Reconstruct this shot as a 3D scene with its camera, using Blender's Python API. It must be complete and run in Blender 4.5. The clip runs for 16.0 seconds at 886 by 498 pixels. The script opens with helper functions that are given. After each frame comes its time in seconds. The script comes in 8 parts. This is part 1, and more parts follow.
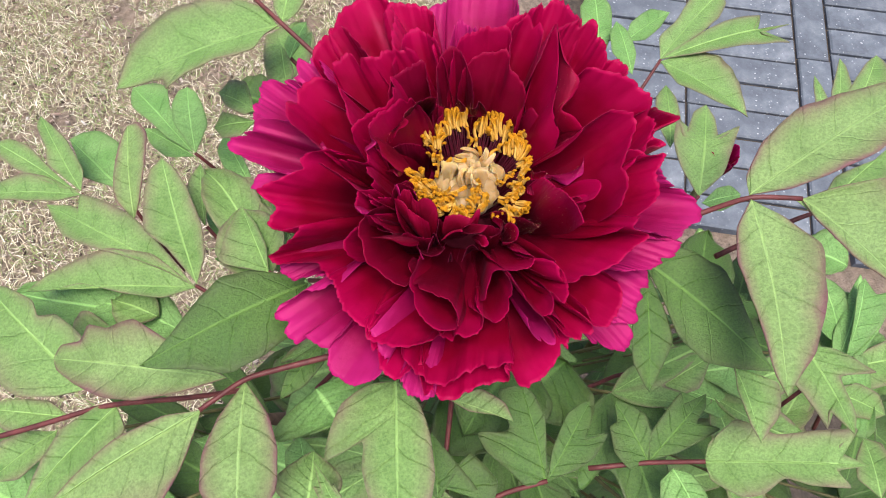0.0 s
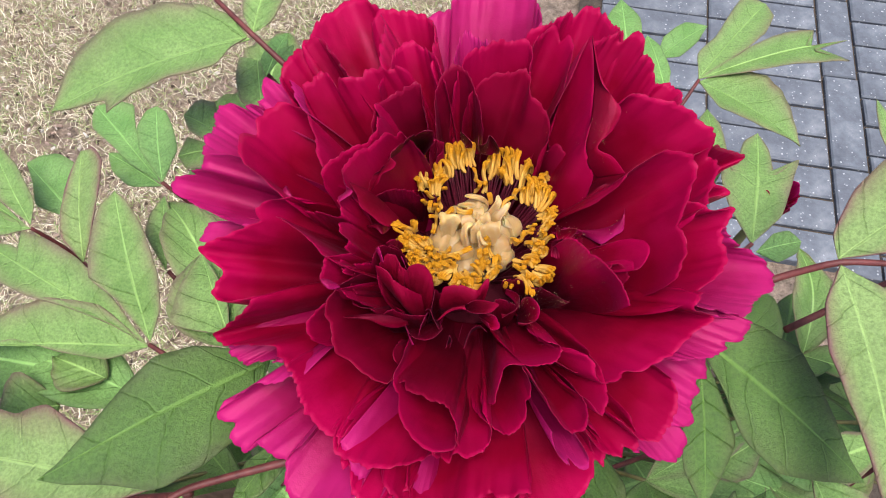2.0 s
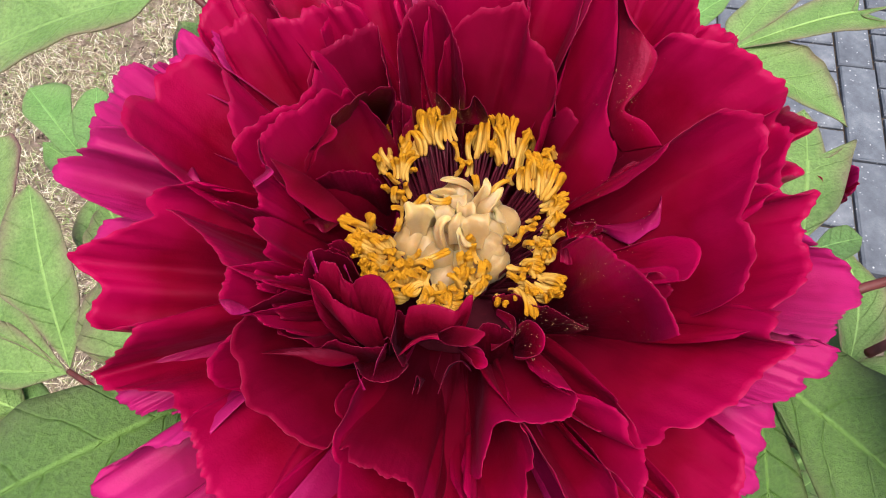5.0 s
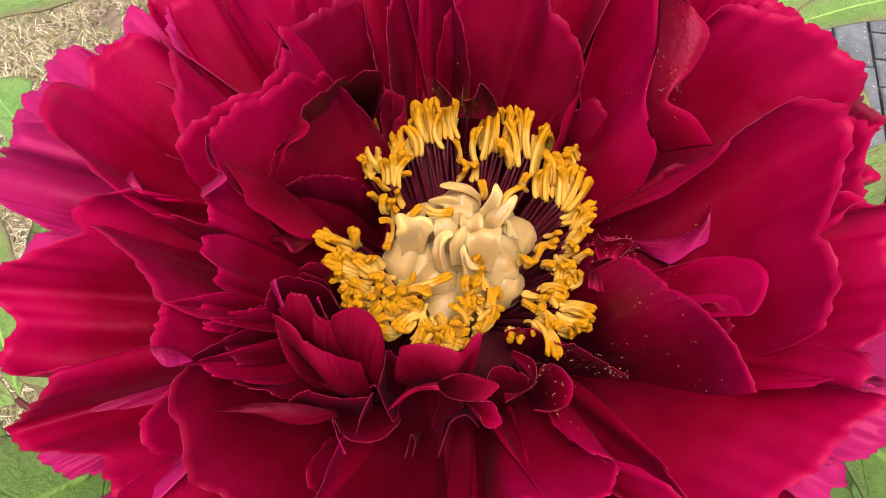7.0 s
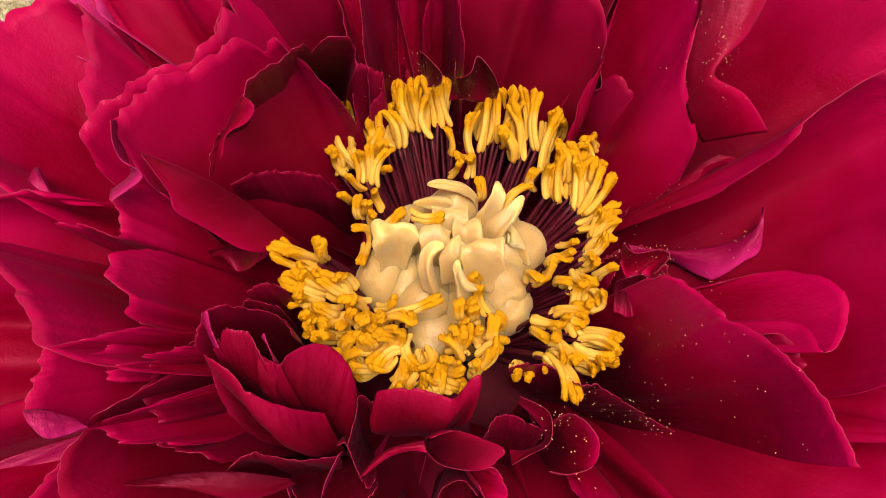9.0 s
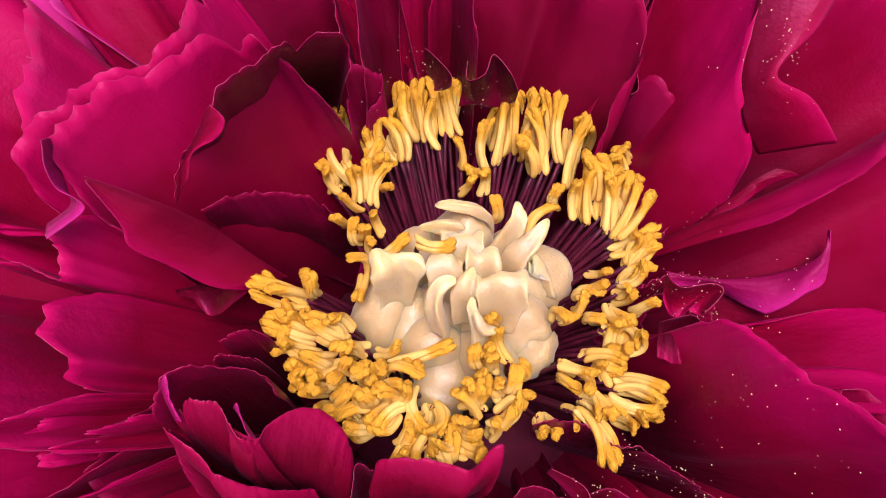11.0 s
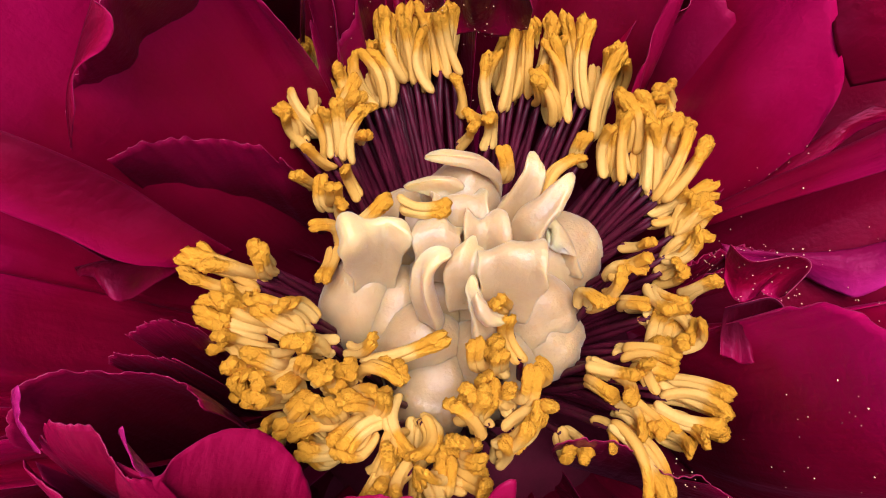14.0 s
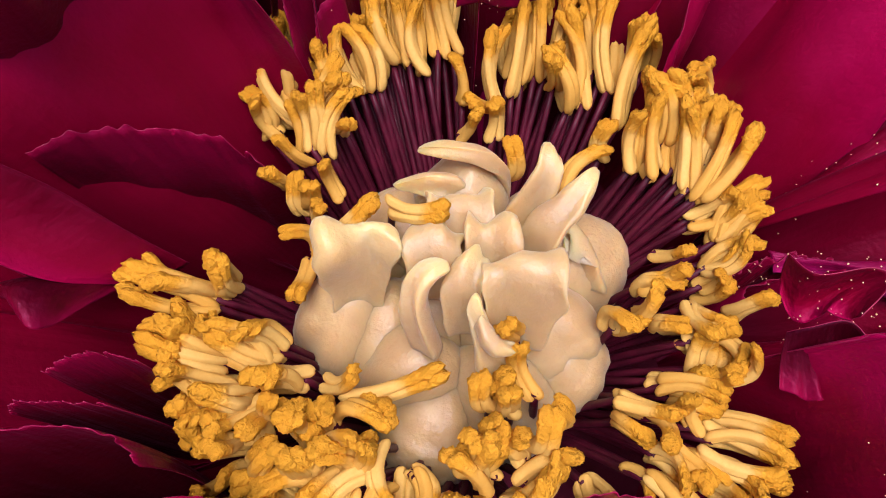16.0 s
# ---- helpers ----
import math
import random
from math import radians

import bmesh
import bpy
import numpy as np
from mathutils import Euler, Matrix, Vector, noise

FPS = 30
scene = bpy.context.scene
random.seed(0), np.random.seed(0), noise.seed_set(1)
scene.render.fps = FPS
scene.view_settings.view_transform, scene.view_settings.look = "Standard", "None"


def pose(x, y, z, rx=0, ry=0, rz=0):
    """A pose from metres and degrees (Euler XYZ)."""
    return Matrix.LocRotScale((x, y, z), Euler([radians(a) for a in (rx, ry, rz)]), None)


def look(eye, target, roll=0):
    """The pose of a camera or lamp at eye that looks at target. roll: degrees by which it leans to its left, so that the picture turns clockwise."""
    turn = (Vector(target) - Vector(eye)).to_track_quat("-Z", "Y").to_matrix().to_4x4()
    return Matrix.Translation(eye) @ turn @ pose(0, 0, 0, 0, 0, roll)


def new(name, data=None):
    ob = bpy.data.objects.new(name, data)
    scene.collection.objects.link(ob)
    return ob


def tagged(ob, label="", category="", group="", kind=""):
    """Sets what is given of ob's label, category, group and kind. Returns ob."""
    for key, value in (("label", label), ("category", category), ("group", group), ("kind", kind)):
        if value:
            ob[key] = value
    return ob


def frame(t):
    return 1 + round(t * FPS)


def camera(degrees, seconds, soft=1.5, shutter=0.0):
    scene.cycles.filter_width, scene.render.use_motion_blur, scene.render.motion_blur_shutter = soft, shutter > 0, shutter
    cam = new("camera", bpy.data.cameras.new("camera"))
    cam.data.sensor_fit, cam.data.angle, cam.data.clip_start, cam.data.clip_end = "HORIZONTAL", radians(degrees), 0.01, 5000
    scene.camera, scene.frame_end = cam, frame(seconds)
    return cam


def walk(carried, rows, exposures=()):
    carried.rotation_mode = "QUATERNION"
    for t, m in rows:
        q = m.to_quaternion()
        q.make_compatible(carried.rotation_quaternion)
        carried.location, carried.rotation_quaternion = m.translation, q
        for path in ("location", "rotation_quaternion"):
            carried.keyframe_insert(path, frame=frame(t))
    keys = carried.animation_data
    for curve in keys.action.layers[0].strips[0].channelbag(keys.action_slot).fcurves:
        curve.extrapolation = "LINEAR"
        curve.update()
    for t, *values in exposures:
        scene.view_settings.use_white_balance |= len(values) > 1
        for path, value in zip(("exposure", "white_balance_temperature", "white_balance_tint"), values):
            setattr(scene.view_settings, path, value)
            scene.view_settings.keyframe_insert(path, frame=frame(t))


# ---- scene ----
# ---------------------------------------------------------------- camera
cam = camera(70.0, 16.0, soft=1.0)
PATH = [
    (0.0, -0.0092, -0.1235, 1.1978, 26.00, -0.00, -0.00),
    (0.5, -0.0088, -0.1086, 1.1870, 26.49, 0.07, 0.34),
    (1.0, -0.0068, -0.0980, 1.1755, 26.75, 0.18, 0.65),
    (1.5, -0.0067, -0.0894, 1.1667, 26.93, 0.35, 0.93),
    (2.0, -0.0058, -0.0842, 1.1587, 27.11, 0.50, 1.14),
    (2.5, -0.0057, -0.0811, 1.1503, 27.19, 0.59, 1.22),
    (3.0, -0.0037, -0.0746, 1.1440, 27.27, 0.71, 1.27),
    (3.5, 0.0001, -0.0700, 1.1374, 27.10, 0.84, 1.29),
    (3.7, 0.0018, -0.0681, 1.1351, 26.89, 0.95, 1.28),
    (5.8, -0.0004, -0.0554, 1.1072, 27.18, 1.20, 0.77),
    (6.0, -0.0007, -0.0532, 1.1062, 26.88, 0.90, 0.87),
    (6.5, -0.0007, -0.0502, 1.1005, 27.08, 1.10, 0.79),
    (7.0, -0.0005, -0.0469, 1.0958, 27.06, 0.80, 0.61),
    (7.5, -0.0001, -0.0427, 1.0907, 27.09, 0.67, 0.50),
    (8.0, 0.0005, -0.0394, 1.0862, 26.69, 0.82, 0.44),
    (8.5, -0.0002, -0.0375, 1.0822, 26.64, 0.55, 0.32),
    (9.0, -0.0001, -0.0351, 1.0783, 26.61, 0.45, 0.14),
    (11.3, -0.0015, -0.0253, 1.0663, 26.10, 0.61, -0.12),
    (11.5, -0.0001, -0.0254, 1.0642, 26.43, 0.63, -0.09),
    (12.0, 0.0004, -0.0254, 1.0615, 26.62, 0.70, -0.14),
    (12.5, 0.0025, -0.0236, 1.0605, 26.31, 0.67, -0.09),
    (13.0, 0.0027, -0.0227, 1.0571, 26.44, 0.92, -0.14),
    (13.5, 0.0005, -0.0209, 1.0544, 26.24, 0.99, -0.03),
    (14.0, -0.0000, -0.0202, 1.0528, 25.31, 1.56, 0.02),
    (14.5, 0.0018, -0.0202, 1.0512, 25.69, 1.32, -0.07),
    (15.0, 0.0031, -0.0186, 1.0501, 25.50, 1.95, -0.10),
    (15.5, 0.0031, -0.0159, 1.0478, 25.23, 2.18, -0.19),
    (16.0, 0.0003, -0.0155, 1.0448, 25.25, 2.01, -0.02),
]
EXPOSURES = [(0.0, 0.97, 6450, 10), (3.7, 0.97, 6500, 11), (6.0, 1.04, 7000, 10), (9.2, 1.22, 8700, 11), (11.3, 1.44, 5350, 25), (12.6, 1.35, 5350, 25), (14.0, 1.20, 5600, 24), (16.0, 1.08, 5800, 24)]
walk(cam, [(t, pose(x, y, z, rx, ry, rz)) for t, x, y, z, rx, ry, rz in PATH], EXPOSURES)

# ---------------------------------------------------------------- sky and sun (thin overcast)
world = bpy.data.worlds.new("sky")
scene.world = world
world.use_nodes = True
sky = world.node_tree.nodes.new("ShaderNodeTexSky")
sky.sky_type, sky.sun_disc = "NISHITA", False
sky.sun_elevation, sky.sun_rotation = radians(78), radians(168)
sky.air_density, sky.dust_density, sky.ozone_density = 1.0, 4.0, 1.0
backdrop = world.node_tree.nodes["Background"]
backdrop.inputs["Strength"].default_value = 0.12
world.node_tree.links.new(sky.outputs["Color"], backdrop.inputs["Color"])
sun_data = bpy.data.lights.new("sun", "SUN")
sun_data.energy, sun_data.angle, sun_data.color = 2.2, radians(35), (1.0, 0.96, 0.9)
sun = new("sun", sun_data)
sun.matrix_world = look((0.08, -0.38, 2.9), (0, 0, 1))

# ---------------------------------------------------------------- materials
FLOWER = Vector((0.0, 0.0, 1.0))
CM = 0.01


def material(name):
    m = bpy.data.materials.new(name)
    m.use_nodes = True
    return m, m.node_tree, m.node_tree.nodes["Principled BSDF"]


def node(tree, kind, **values):
    n = tree.nodes.new("ShaderNode" + kind)
    for key, value in values.items():
        n.inputs[key.replace("_", " ")].default_value = value
    return n


def noise_of(tree, vector, scale, detail=3.0, rough=0.55):
    n = node(tree, "TexNoise", Scale=scale, Detail=detail, Roughness=rough)
    if vector is not None:
        tree.links.new(vector, n.inputs["Vector"])
    return n.outputs["Fac"]


def ramp(tree, fac, *stops):
    r = tree.nodes.new("ShaderNodeValToRGB")
    while len(r.color_ramp.elements) < len(stops):
        r.color_ramp.elements.new(0.5)
    for e, (at, colour) in zip(r.color_ramp.elements, stops):
        e.position, e.color = at, (*colour, 1) if len(colour) == 3 else colour
    tree.links.new(fac, r.inputs["Fac"])
    return r.outputs["Color"]


def mix(tree, fac, a, b, how="MIX"):
    n = tree.nodes.new("ShaderNodeMix")
    n.data_type, n.blend_type = "RGBA", how
    for value, socket in ((fac, n.inputs["Factor"]), (a, n.inputs[6]), (b, n.inputs[7])):
        if isinstance(value, bpy.types.NodeSocket):
            tree.links.new(value, socket)
        else:
            socket.default_value = value if isinstance(value, (int, float)) else (*value, 1)
    return n.outputs[2]


def bump(tree, height, strength, distance):
    b = node(tree, "Bump", Strength=strength, Distance=distance)
    tree.links.new(height, b.inputs["Height"])
    return b.outputs["Normal"]


def coords(tree, which="Object"):
    return tree.nodes.new("ShaderNodeTexCoord").outputs[which]


def stretched(tree, vector, scale):
    m = tree.nodes.new("ShaderNodeMapping")
    m.inputs["Scale"].default_value = scale
    tree.links.new(vector, m.inputs["Vector"])
    return m.outputs["Vector"]


def maths(tree, op, a, b=0.0):
    n = tree.nodes.new("ShaderNodeMath")
    n.operation = op
    for value, socket in ((a, n.inputs[0]), (b, n.inputs[1])):
        if isinstance(value, bpy.types.NodeSocket):
            tree.links.new(value, socket)
        else:
            socket.default_value = value
    return n.outputs[0]


def split(tree, vector):
    n = tree.nodes.new("ShaderNodeSeparateXYZ")
    tree.links.new(vector, n.inputs[0])
    return n.outputs


def thin(tree, bsdf, colour, share):
    """Lets part of the light through a thin blade."""
    t = tree.nodes.new("ShaderNodeBsdfTranslucent")
    if isinstance(colour, bpy.types.NodeSocket):
        tree.links.new(colour, t.inputs["Color"])
    else:
        t.inputs["Color"].default_value = (*colour, 1)
    m = node(tree, "MixShader", Fac=share)
    tree.links.new(bsdf.outputs[0], m.inputs[1])
    tree.links.new(t.outputs[0], m.inputs[2])
    tree.links.new(m.outputs[0], tree.nodes["Material Output"].inputs["Surface"])


def petal_material(name, base, middle, margin, through_colour, gloss, shine=0.4):
    """Satin petal: foot nearly black, its dark blotch plus the bowl's shade put into the colour; crimson blade, thin
    paler margin; fine lengthwise grain and soft creases.
    """
    m, t, b = material(name)
    uv = coords(t, "UV")
    u, v, _ = split(t, uv)
    rnd = t.nodes.new("ShaderNodeObjectInfo").outputs["Random"]
    streak = noise_of(t, stretched(t, uv, (90, 2.0, 1)), 1.0, 4)
    cloud = noise_of(t, coords(t), 130, 4)
    wide = noise_of(t, coords(t), 38, 3)
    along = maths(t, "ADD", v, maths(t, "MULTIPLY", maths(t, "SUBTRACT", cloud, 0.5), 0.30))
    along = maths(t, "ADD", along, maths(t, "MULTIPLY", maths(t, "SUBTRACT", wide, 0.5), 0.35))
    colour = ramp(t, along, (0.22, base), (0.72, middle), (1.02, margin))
    colour = mix(t, ramp(t, streak, (0.40, (0, 0, 0)), (0.80, (0.10, 0.10, 0.10))), colour, margin)
    colour = mix(t, maths(t, "MULTIPLY", rnd, 0.25), colour, middle)
    t.links.new(colour, b.inputs["Base Color"])
    fine = noise_of(t, coords(t), 2600, 2)
    relief = maths(t, "ADD", maths(t, "MULTIPLY", streak, 0.10), maths(t, "MULTIPLY", fine, 0.22))
    crease = noise_of(t, stretched(t, uv, (7, 2.5, 1)), 1.0, 3)
    folds = maths(t, "ADD", maths(t, "MULTIPLY", crease, 2.2), maths(t, "ADD", relief, maths(t, "MULTIPLY", cloud, 1.6)))
    t.links.new(bump(t, folds, 0.35, 0.0006), b.inputs["Normal"])
    t.links.new(ramp(t, cloud, (0.3, (gloss - 0.08,) * 3), (0.7, (gloss + 0.12,) * 3)), b.inputs["Roughness"])
    b.inputs["IOR"].default_value = 1.38
    b.inputs["Specular IOR Level"].default_value = shine
    b.inputs["Specular Tint"].default_value = (1.0, 0.20, 0.46, 1)
    b.inputs["Sheen Weight"].default_value = 0.02
    b.inputs["Sheen Roughness"].default_value = 0.35
    b.inputs["Sheen Tint"].default_value = (1.0, 0.25, 0.5, 1)
    thin(t, b, through_colour, 0.08)
    return m


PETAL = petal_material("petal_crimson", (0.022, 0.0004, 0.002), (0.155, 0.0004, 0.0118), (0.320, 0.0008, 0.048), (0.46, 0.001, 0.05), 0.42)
# next two: inner petals' deeper red, with the bowl's shade put into the colour
PETAL_SHADED = petal_material("petal_crimson_shaded", (0.016, 0.0004, 0.002), (0.095, 0.0004, 0.007), (0.215, 0.0008, 0.025), (0.30, 0.001, 0.03), 0.42)
PETAL_INNER_SHADED = petal_material("petal_maroon_shaded", (0.010, 0.0004, 0.0015), (0.058, 0.0005, 0.005), (0.180, 0.001, 0.023), (0.22, 0.001, 0.02), 0.38)
# outer petals' own paler magenta, with sky reflection and glow put into the colour
PETAL_GUARD = petal_material("petal_magenta_lit", (0.10, 0.001, 0.016), (0.185, 0.002, 0.040), (0.36, 0.010, 0.115), (0.55, 0.005, 0.12), 0.38, 0.55)


def plain(name, colour, rough=0.6, vary=0.25, scale=300.0, relief=0.0004, spec=0.3, share=0.0, metal=0.0):
    m, t, b = material(name)
    n = noise_of(t, coords(t), scale, 4)
    dark = tuple(c * (1 - vary) for c in colour)
    light = tuple(min(1, c * (1 + vary)) for c in colour)
    c = ramp(t, n, (0.3, dark), (0.7, light))
    t.links.new(c, b.inputs["Base Color"])
    b.inputs["Roughness"].default_value = rough
    b.inputs["Specular IOR Level"].default_value = spec
    b.inputs["Metallic"].default_value = metal
    t.links.new(bump(t, noise_of(t, coords(t), scale * 3, 3), 0.4, relief), b.inputs["Normal"])
    if share:
        thin(t, b, c, share)
    return m


# edge tint standing in for the line of light along petal rims
PETAL_RIM_LIGHT = plain("petal_rim_light", (0.20, 0.003, 0.032), 0.5, 0.3, 900, 0.0001)
FILAMENT = plain("filament_purple", (0.055, 0.003, 0.011), 0.5, 0.4, 500, 0.0001, 0.2)


def carpel_material():
    m, t, b = material("carpel_ivory")
    _, v, _ = split(t, coords(t, "UV"))
    cloud = noise_of(t, coords(t), 260, 4)
    body = ramp(t, cloud, (0.3, (0.330, 0.205, 0.082)), (0.7, (0.425, 0.280, 0.118)))
    c = mix(t, ramp(t, v, (0.75, (0, 0, 0)), (0.95, (1, 1, 1))), body, (0.53, 0.375, 0.135))
    fleck = node(t, "TexVoronoi", Scale=520.0)
    t.links.new(coords(t), fleck.inputs["Vector"])
    speck = maths(t, "MULTIPLY", ramp(t, fleck.outputs["Distance"], (0.08, (1, 1, 1)), (0.16, (0, 0, 0))), ramp(t, noise_of(t, coords(t), 500, 2), (0.6, (0, 0, 0)), (0.66, (1, 1, 1))))
    c = mix(t, maths(t, "MULTIPLY", speck, 0.7), c, (0.36, 0.17, 0.06))
    t.links.new(c, b.inputs["Base Color"])
    b.inputs["Roughness"].default_value = 0.46
    b.inputs["Specular IOR Level"].default_value = 0.5
    b.inputs["Sheen Weight"].default_value = 0.1
    b.inputs["Subsurface Weight"].default_value = 0.85
    b.inputs["Subsurface Radius"].default_value = (0.0030, 0.0019, 0.0009)
    b.inputs["Subsurface Scale"].default_value = 1.0
    t.links.new(bump(t, maths(t, "ADD", noise_of(t, coords(t), 2200, 3), maths(t, "MULTIPLY", cloud, 2.0)), 0.4, 0.0002), b.inputs["Normal"])
    return m


CARPEL = carpel_material()
RECEPTACLE = plain("receptacle", (0.045, 0.002, 0.008), 0.8, spec=0.1)
POLLEN = plain("pollen_grain", (0.75, 0.5, 0.25), 0.8)


def anther_material():
    m, t, b = material("anther_yellow")
    _, v, _ = split(t, coords(t, "UV"))
    grain = noise_of(t, coords(t), 26, 3)
    blotch = noise_of(t, coords(t), 5, 3)
    tip = maths(t, "ADD", v, maths(t, "MULTIPLY", maths(t, "SUBTRACT", blotch, 0.5), 0.5))
    rnd = t.nodes.new("ShaderNodeObjectInfo").outputs["Random"]
    body = mix(t, rnd, (0.68, 0.365, 0.052), (0.74, 0.475, 0.115))
    c = mix(t, ramp(t, tip, (0.60, (0, 0, 0)), (0.78, (1, 1, 1))), body, (0.72, 0.33, 0.011))
    c = mix(t, ramp(t, grain, (0.4, (0.0,) * 3), (0.8, (0.3,) * 3)), c, (0.62, 0.27, 0.02))
    t.links.new(c, b.inputs["Base Color"])
    b.inputs["Roughness"].default_value = 0.62
    b.inputs["Specular IOR Level"].default_value = 0.25
    t.links.new(bump(t, maths(t, "MULTIPLY", grain, ramp(t, tip, (0.6, (0.1,) * 3), (0.85, (1, 1, 1)))), 0.7, 0.0006), b.inputs["Normal"])
    thin(t, b, mix(t, 0.5, c, (0.75, 0.42, 0.09)), 0.35)
    return m


ANTHER = anther_material()


def leaf_material(name, green, yellow, blush, edge_share=0.7):
    m, t, b = material(name)
    uv = coords(t, "UV")
    u, v, _ = split(t, uv)
    rnd = t.nodes.new("ShaderNodeObjectInfo").outputs["Random"]
    side = maths(t, "ABSOLUTE", maths(t, "SUBTRACT", u, 0.5))
    patch = noise_of(t, coords(t), 60, 4)
    c = mix(t, ramp(t, patch, (0.3, (0, 0, 0)), (0.75, (1, 1, 1))), green, yellow)
    c = mix(t, maths(t, "MULTIPLY", rnd, 0.45), c, yellow)
    # side veins sweep forward from the midrib
    slope = maths(t, "SUBTRACT", v, maths(t, "MULTIPLY", side, 0.75))
    wobble = maths(t, "MULTIPLY", noise_of(t, coords(t), 90, 2), 0.09)
    wave = maths(t, "PINGPONG", maths(t, "ADD", slope, wobble), 0.085)
    vein = ramp(t, wave, (0.0, (0.42,) * 3), (0.006, (0, 0, 0)))
    # darker band along the side veins: crease shading put into the colour
    vein_shade = ramp(t, wave, (0.004, (0.16,) * 3), (0.030, (0, 0, 0)))
    midrib = ramp(t, side, (0.010, (0.75,) * 3), (0.030, (0, 0, 0)))
    net = t.nodes.new("ShaderNodeTexVoronoi")
    net.feature = "DISTANCE_TO_EDGE"
    net.inputs["Scale"].default_value = 420
    t.links.new(coords(t), net.inputs["Vector"])
    fine = ramp(t, net.outputs["Distance"], (0.0, (0.25,) * 3), (0.12, (0, 0, 0)))
    c = mix(t, vein_shade, c, tuple(0.6 * k for k in green))
    c = mix(t, vein, c, tuple(min(1, 1.25 * k) for k in yellow))
    mottle = noise_of(t, coords(t), 900, 5, 0.7)
    c = mix(t, ramp(t, mottle, (0.36, (0.65,) * 3), (0.60, (0, 0, 0))), c, tuple(0.55 * k for k in green))
    c = mix(t, mix(t, 1.0, midrib, mix(t, 0.4, (0, 0, 0), fine), "ADD"), c, tuple(min(1, 1.5 * k) for k in yellow))
    margin = maths(t, "ADD", side, maths(t, "MULTIPLY", maths(t, "SUBTRACT", patch, 0.5), 0.30))
    c = mix(t, ramp(t, margin, (0.22, (0, 0, 0)), (0.40, (edge_share * 0.35,) * 3), (0.52, (edge_share,) * 3)), c, blush)
    t.links.new(c, b.inputs["Base Color"])
    b.inputs["Roughness"].default_value = 0.40
    b.inputs["Specular IOR Level"].default_value = 0.5
    relief = maths(t, "SUBTRACT", maths(t, "MULTIPLY", patch, 0.9), maths(t, "MULTIPLY", vein, 0.65))
    t.links.new(bump(t, maths(t, "ADD", relief, maths(t, "MULTIPLY", mottle, 0.5)), 0.95, 0.0014), b.inputs["Normal"])
    thin(t, b, mix(t, 0.5, c, (0.22, 0.32, 0.04)), 0.18)
    return m


LEAF = leaf_material("leaf_green", (0.112, 0.240, 0.044), (0.262, 0.420, 0.124), (0.21, 0.100, 0.105))
LEAF_RED = leaf_material("leaf_purple_edged", (0.140, 0.245, 0.057), (0.300, 0.440, 0.148), (0.19, 0.060, 0.085), 0.95)
# also worn by leaves low down and under the flower, shade put into colour
LEAF_DARK = leaf_material("leaf_deep_and_shaded", (0.058, 0.138, 0.021), (0.116, 0.220, 0.044), (0.075, 0.055, 0.036), 0.5)
LEAF_FRESH = leaf_material("leaf_fresh_green", (0.118, 0.285, 0.056), (0.265, 0.475, 0.145), (0.144, 0.2160, 0.072))
STALK = plain("stalk_red", (0.105, 0.026, 0.026), 0.5, 0.35, 200)
STALK_GREEN = plain("stalk_green", (0.105, 0.0975, 0.038), 0.5, 0.3, 200)
WOODY = plain("woody_stem", (0.14, 0.09, 0.06), 0.8, 0.3, 150)


def paver_material():
    m, t, b = material("paver_charcoal")
    n = noise_of(t, coords(t), 14, 6, 0.7)
    rnd = t.nodes.new("ShaderNodeObjectInfo").outputs["Random"]
    c = ramp(t, n, (0.3, (0.052, 0.060, 0.078)), (0.52, (0.115, 0.130, 0.158)), (0.75, (0.22, 0.235, 0.262)))
    c = mix(t, maths(t, "MULTIPLY", rnd, 0.35), c, (0.068, 0.0750, 0.094))
    v = t.nodes.new("ShaderNodeTexVoronoi")
    v.inputs["Scale"].default_value = 110
    t.links.new(coords(t), v.inputs["Vector"])
    spots = maths(t, "MULTIPLY", ramp(t, v.outputs["Distance"], (0.1, (1, 1, 1)), (0.3, (0, 0, 0))), ramp(t, noise_of(t, coords(t), 45, 2), (0.52, (0, 0, 0)), (0.6, (1, 1, 1))))
    c = mix(t, spots, c, (0.450, 0.4650, 0.480))
    t.links.new(c, b.inputs["Base Color"])
    b.inputs["Roughness"].default_value = 0.75
    t.links.new(bump(t, noise_of(t, coords(t), 300, 4), 0.5, 0.002), b.inputs["Normal"])
    return m


PAVER = paver_material()


def ground_material(name, a, b_, c_, scale):
    m, t, b = material(name)
    n = noise_of(t, coords(t), scale, 8, 0.7)
    big = noise_of(t, coords(t), scale / 9, 4)
    c = mix(t, ramp(t, big, (0.4, (0, 0, 0)), (0.65, (1, 1, 1))), ramp(t, n, (0.3, a), (0.62, b_)), c_)
    t.links.new(mix(t, 0.5, c, ramp(t, n, (0.3, a), (0.62, b_))), b.inputs["Base Color"])
    b.inputs["Roughness"].default_value = 0.95
    t.links.new(bump(t, n, 1.0, 0.02), b.inputs["Normal"])
    return m


SOIL = ground_material("thatch_and_soil", (0.060, 0.042, 0.030), (0.34, 0.26, 0.20), (0.27, 0.19, 0.14), 55)
BED = ground_material("dark_bed_soil", (0.026, 0.0195, 0.015), (0.120, 0.0900, 0.068), (0.075, 0.0525, 0.038), 60)


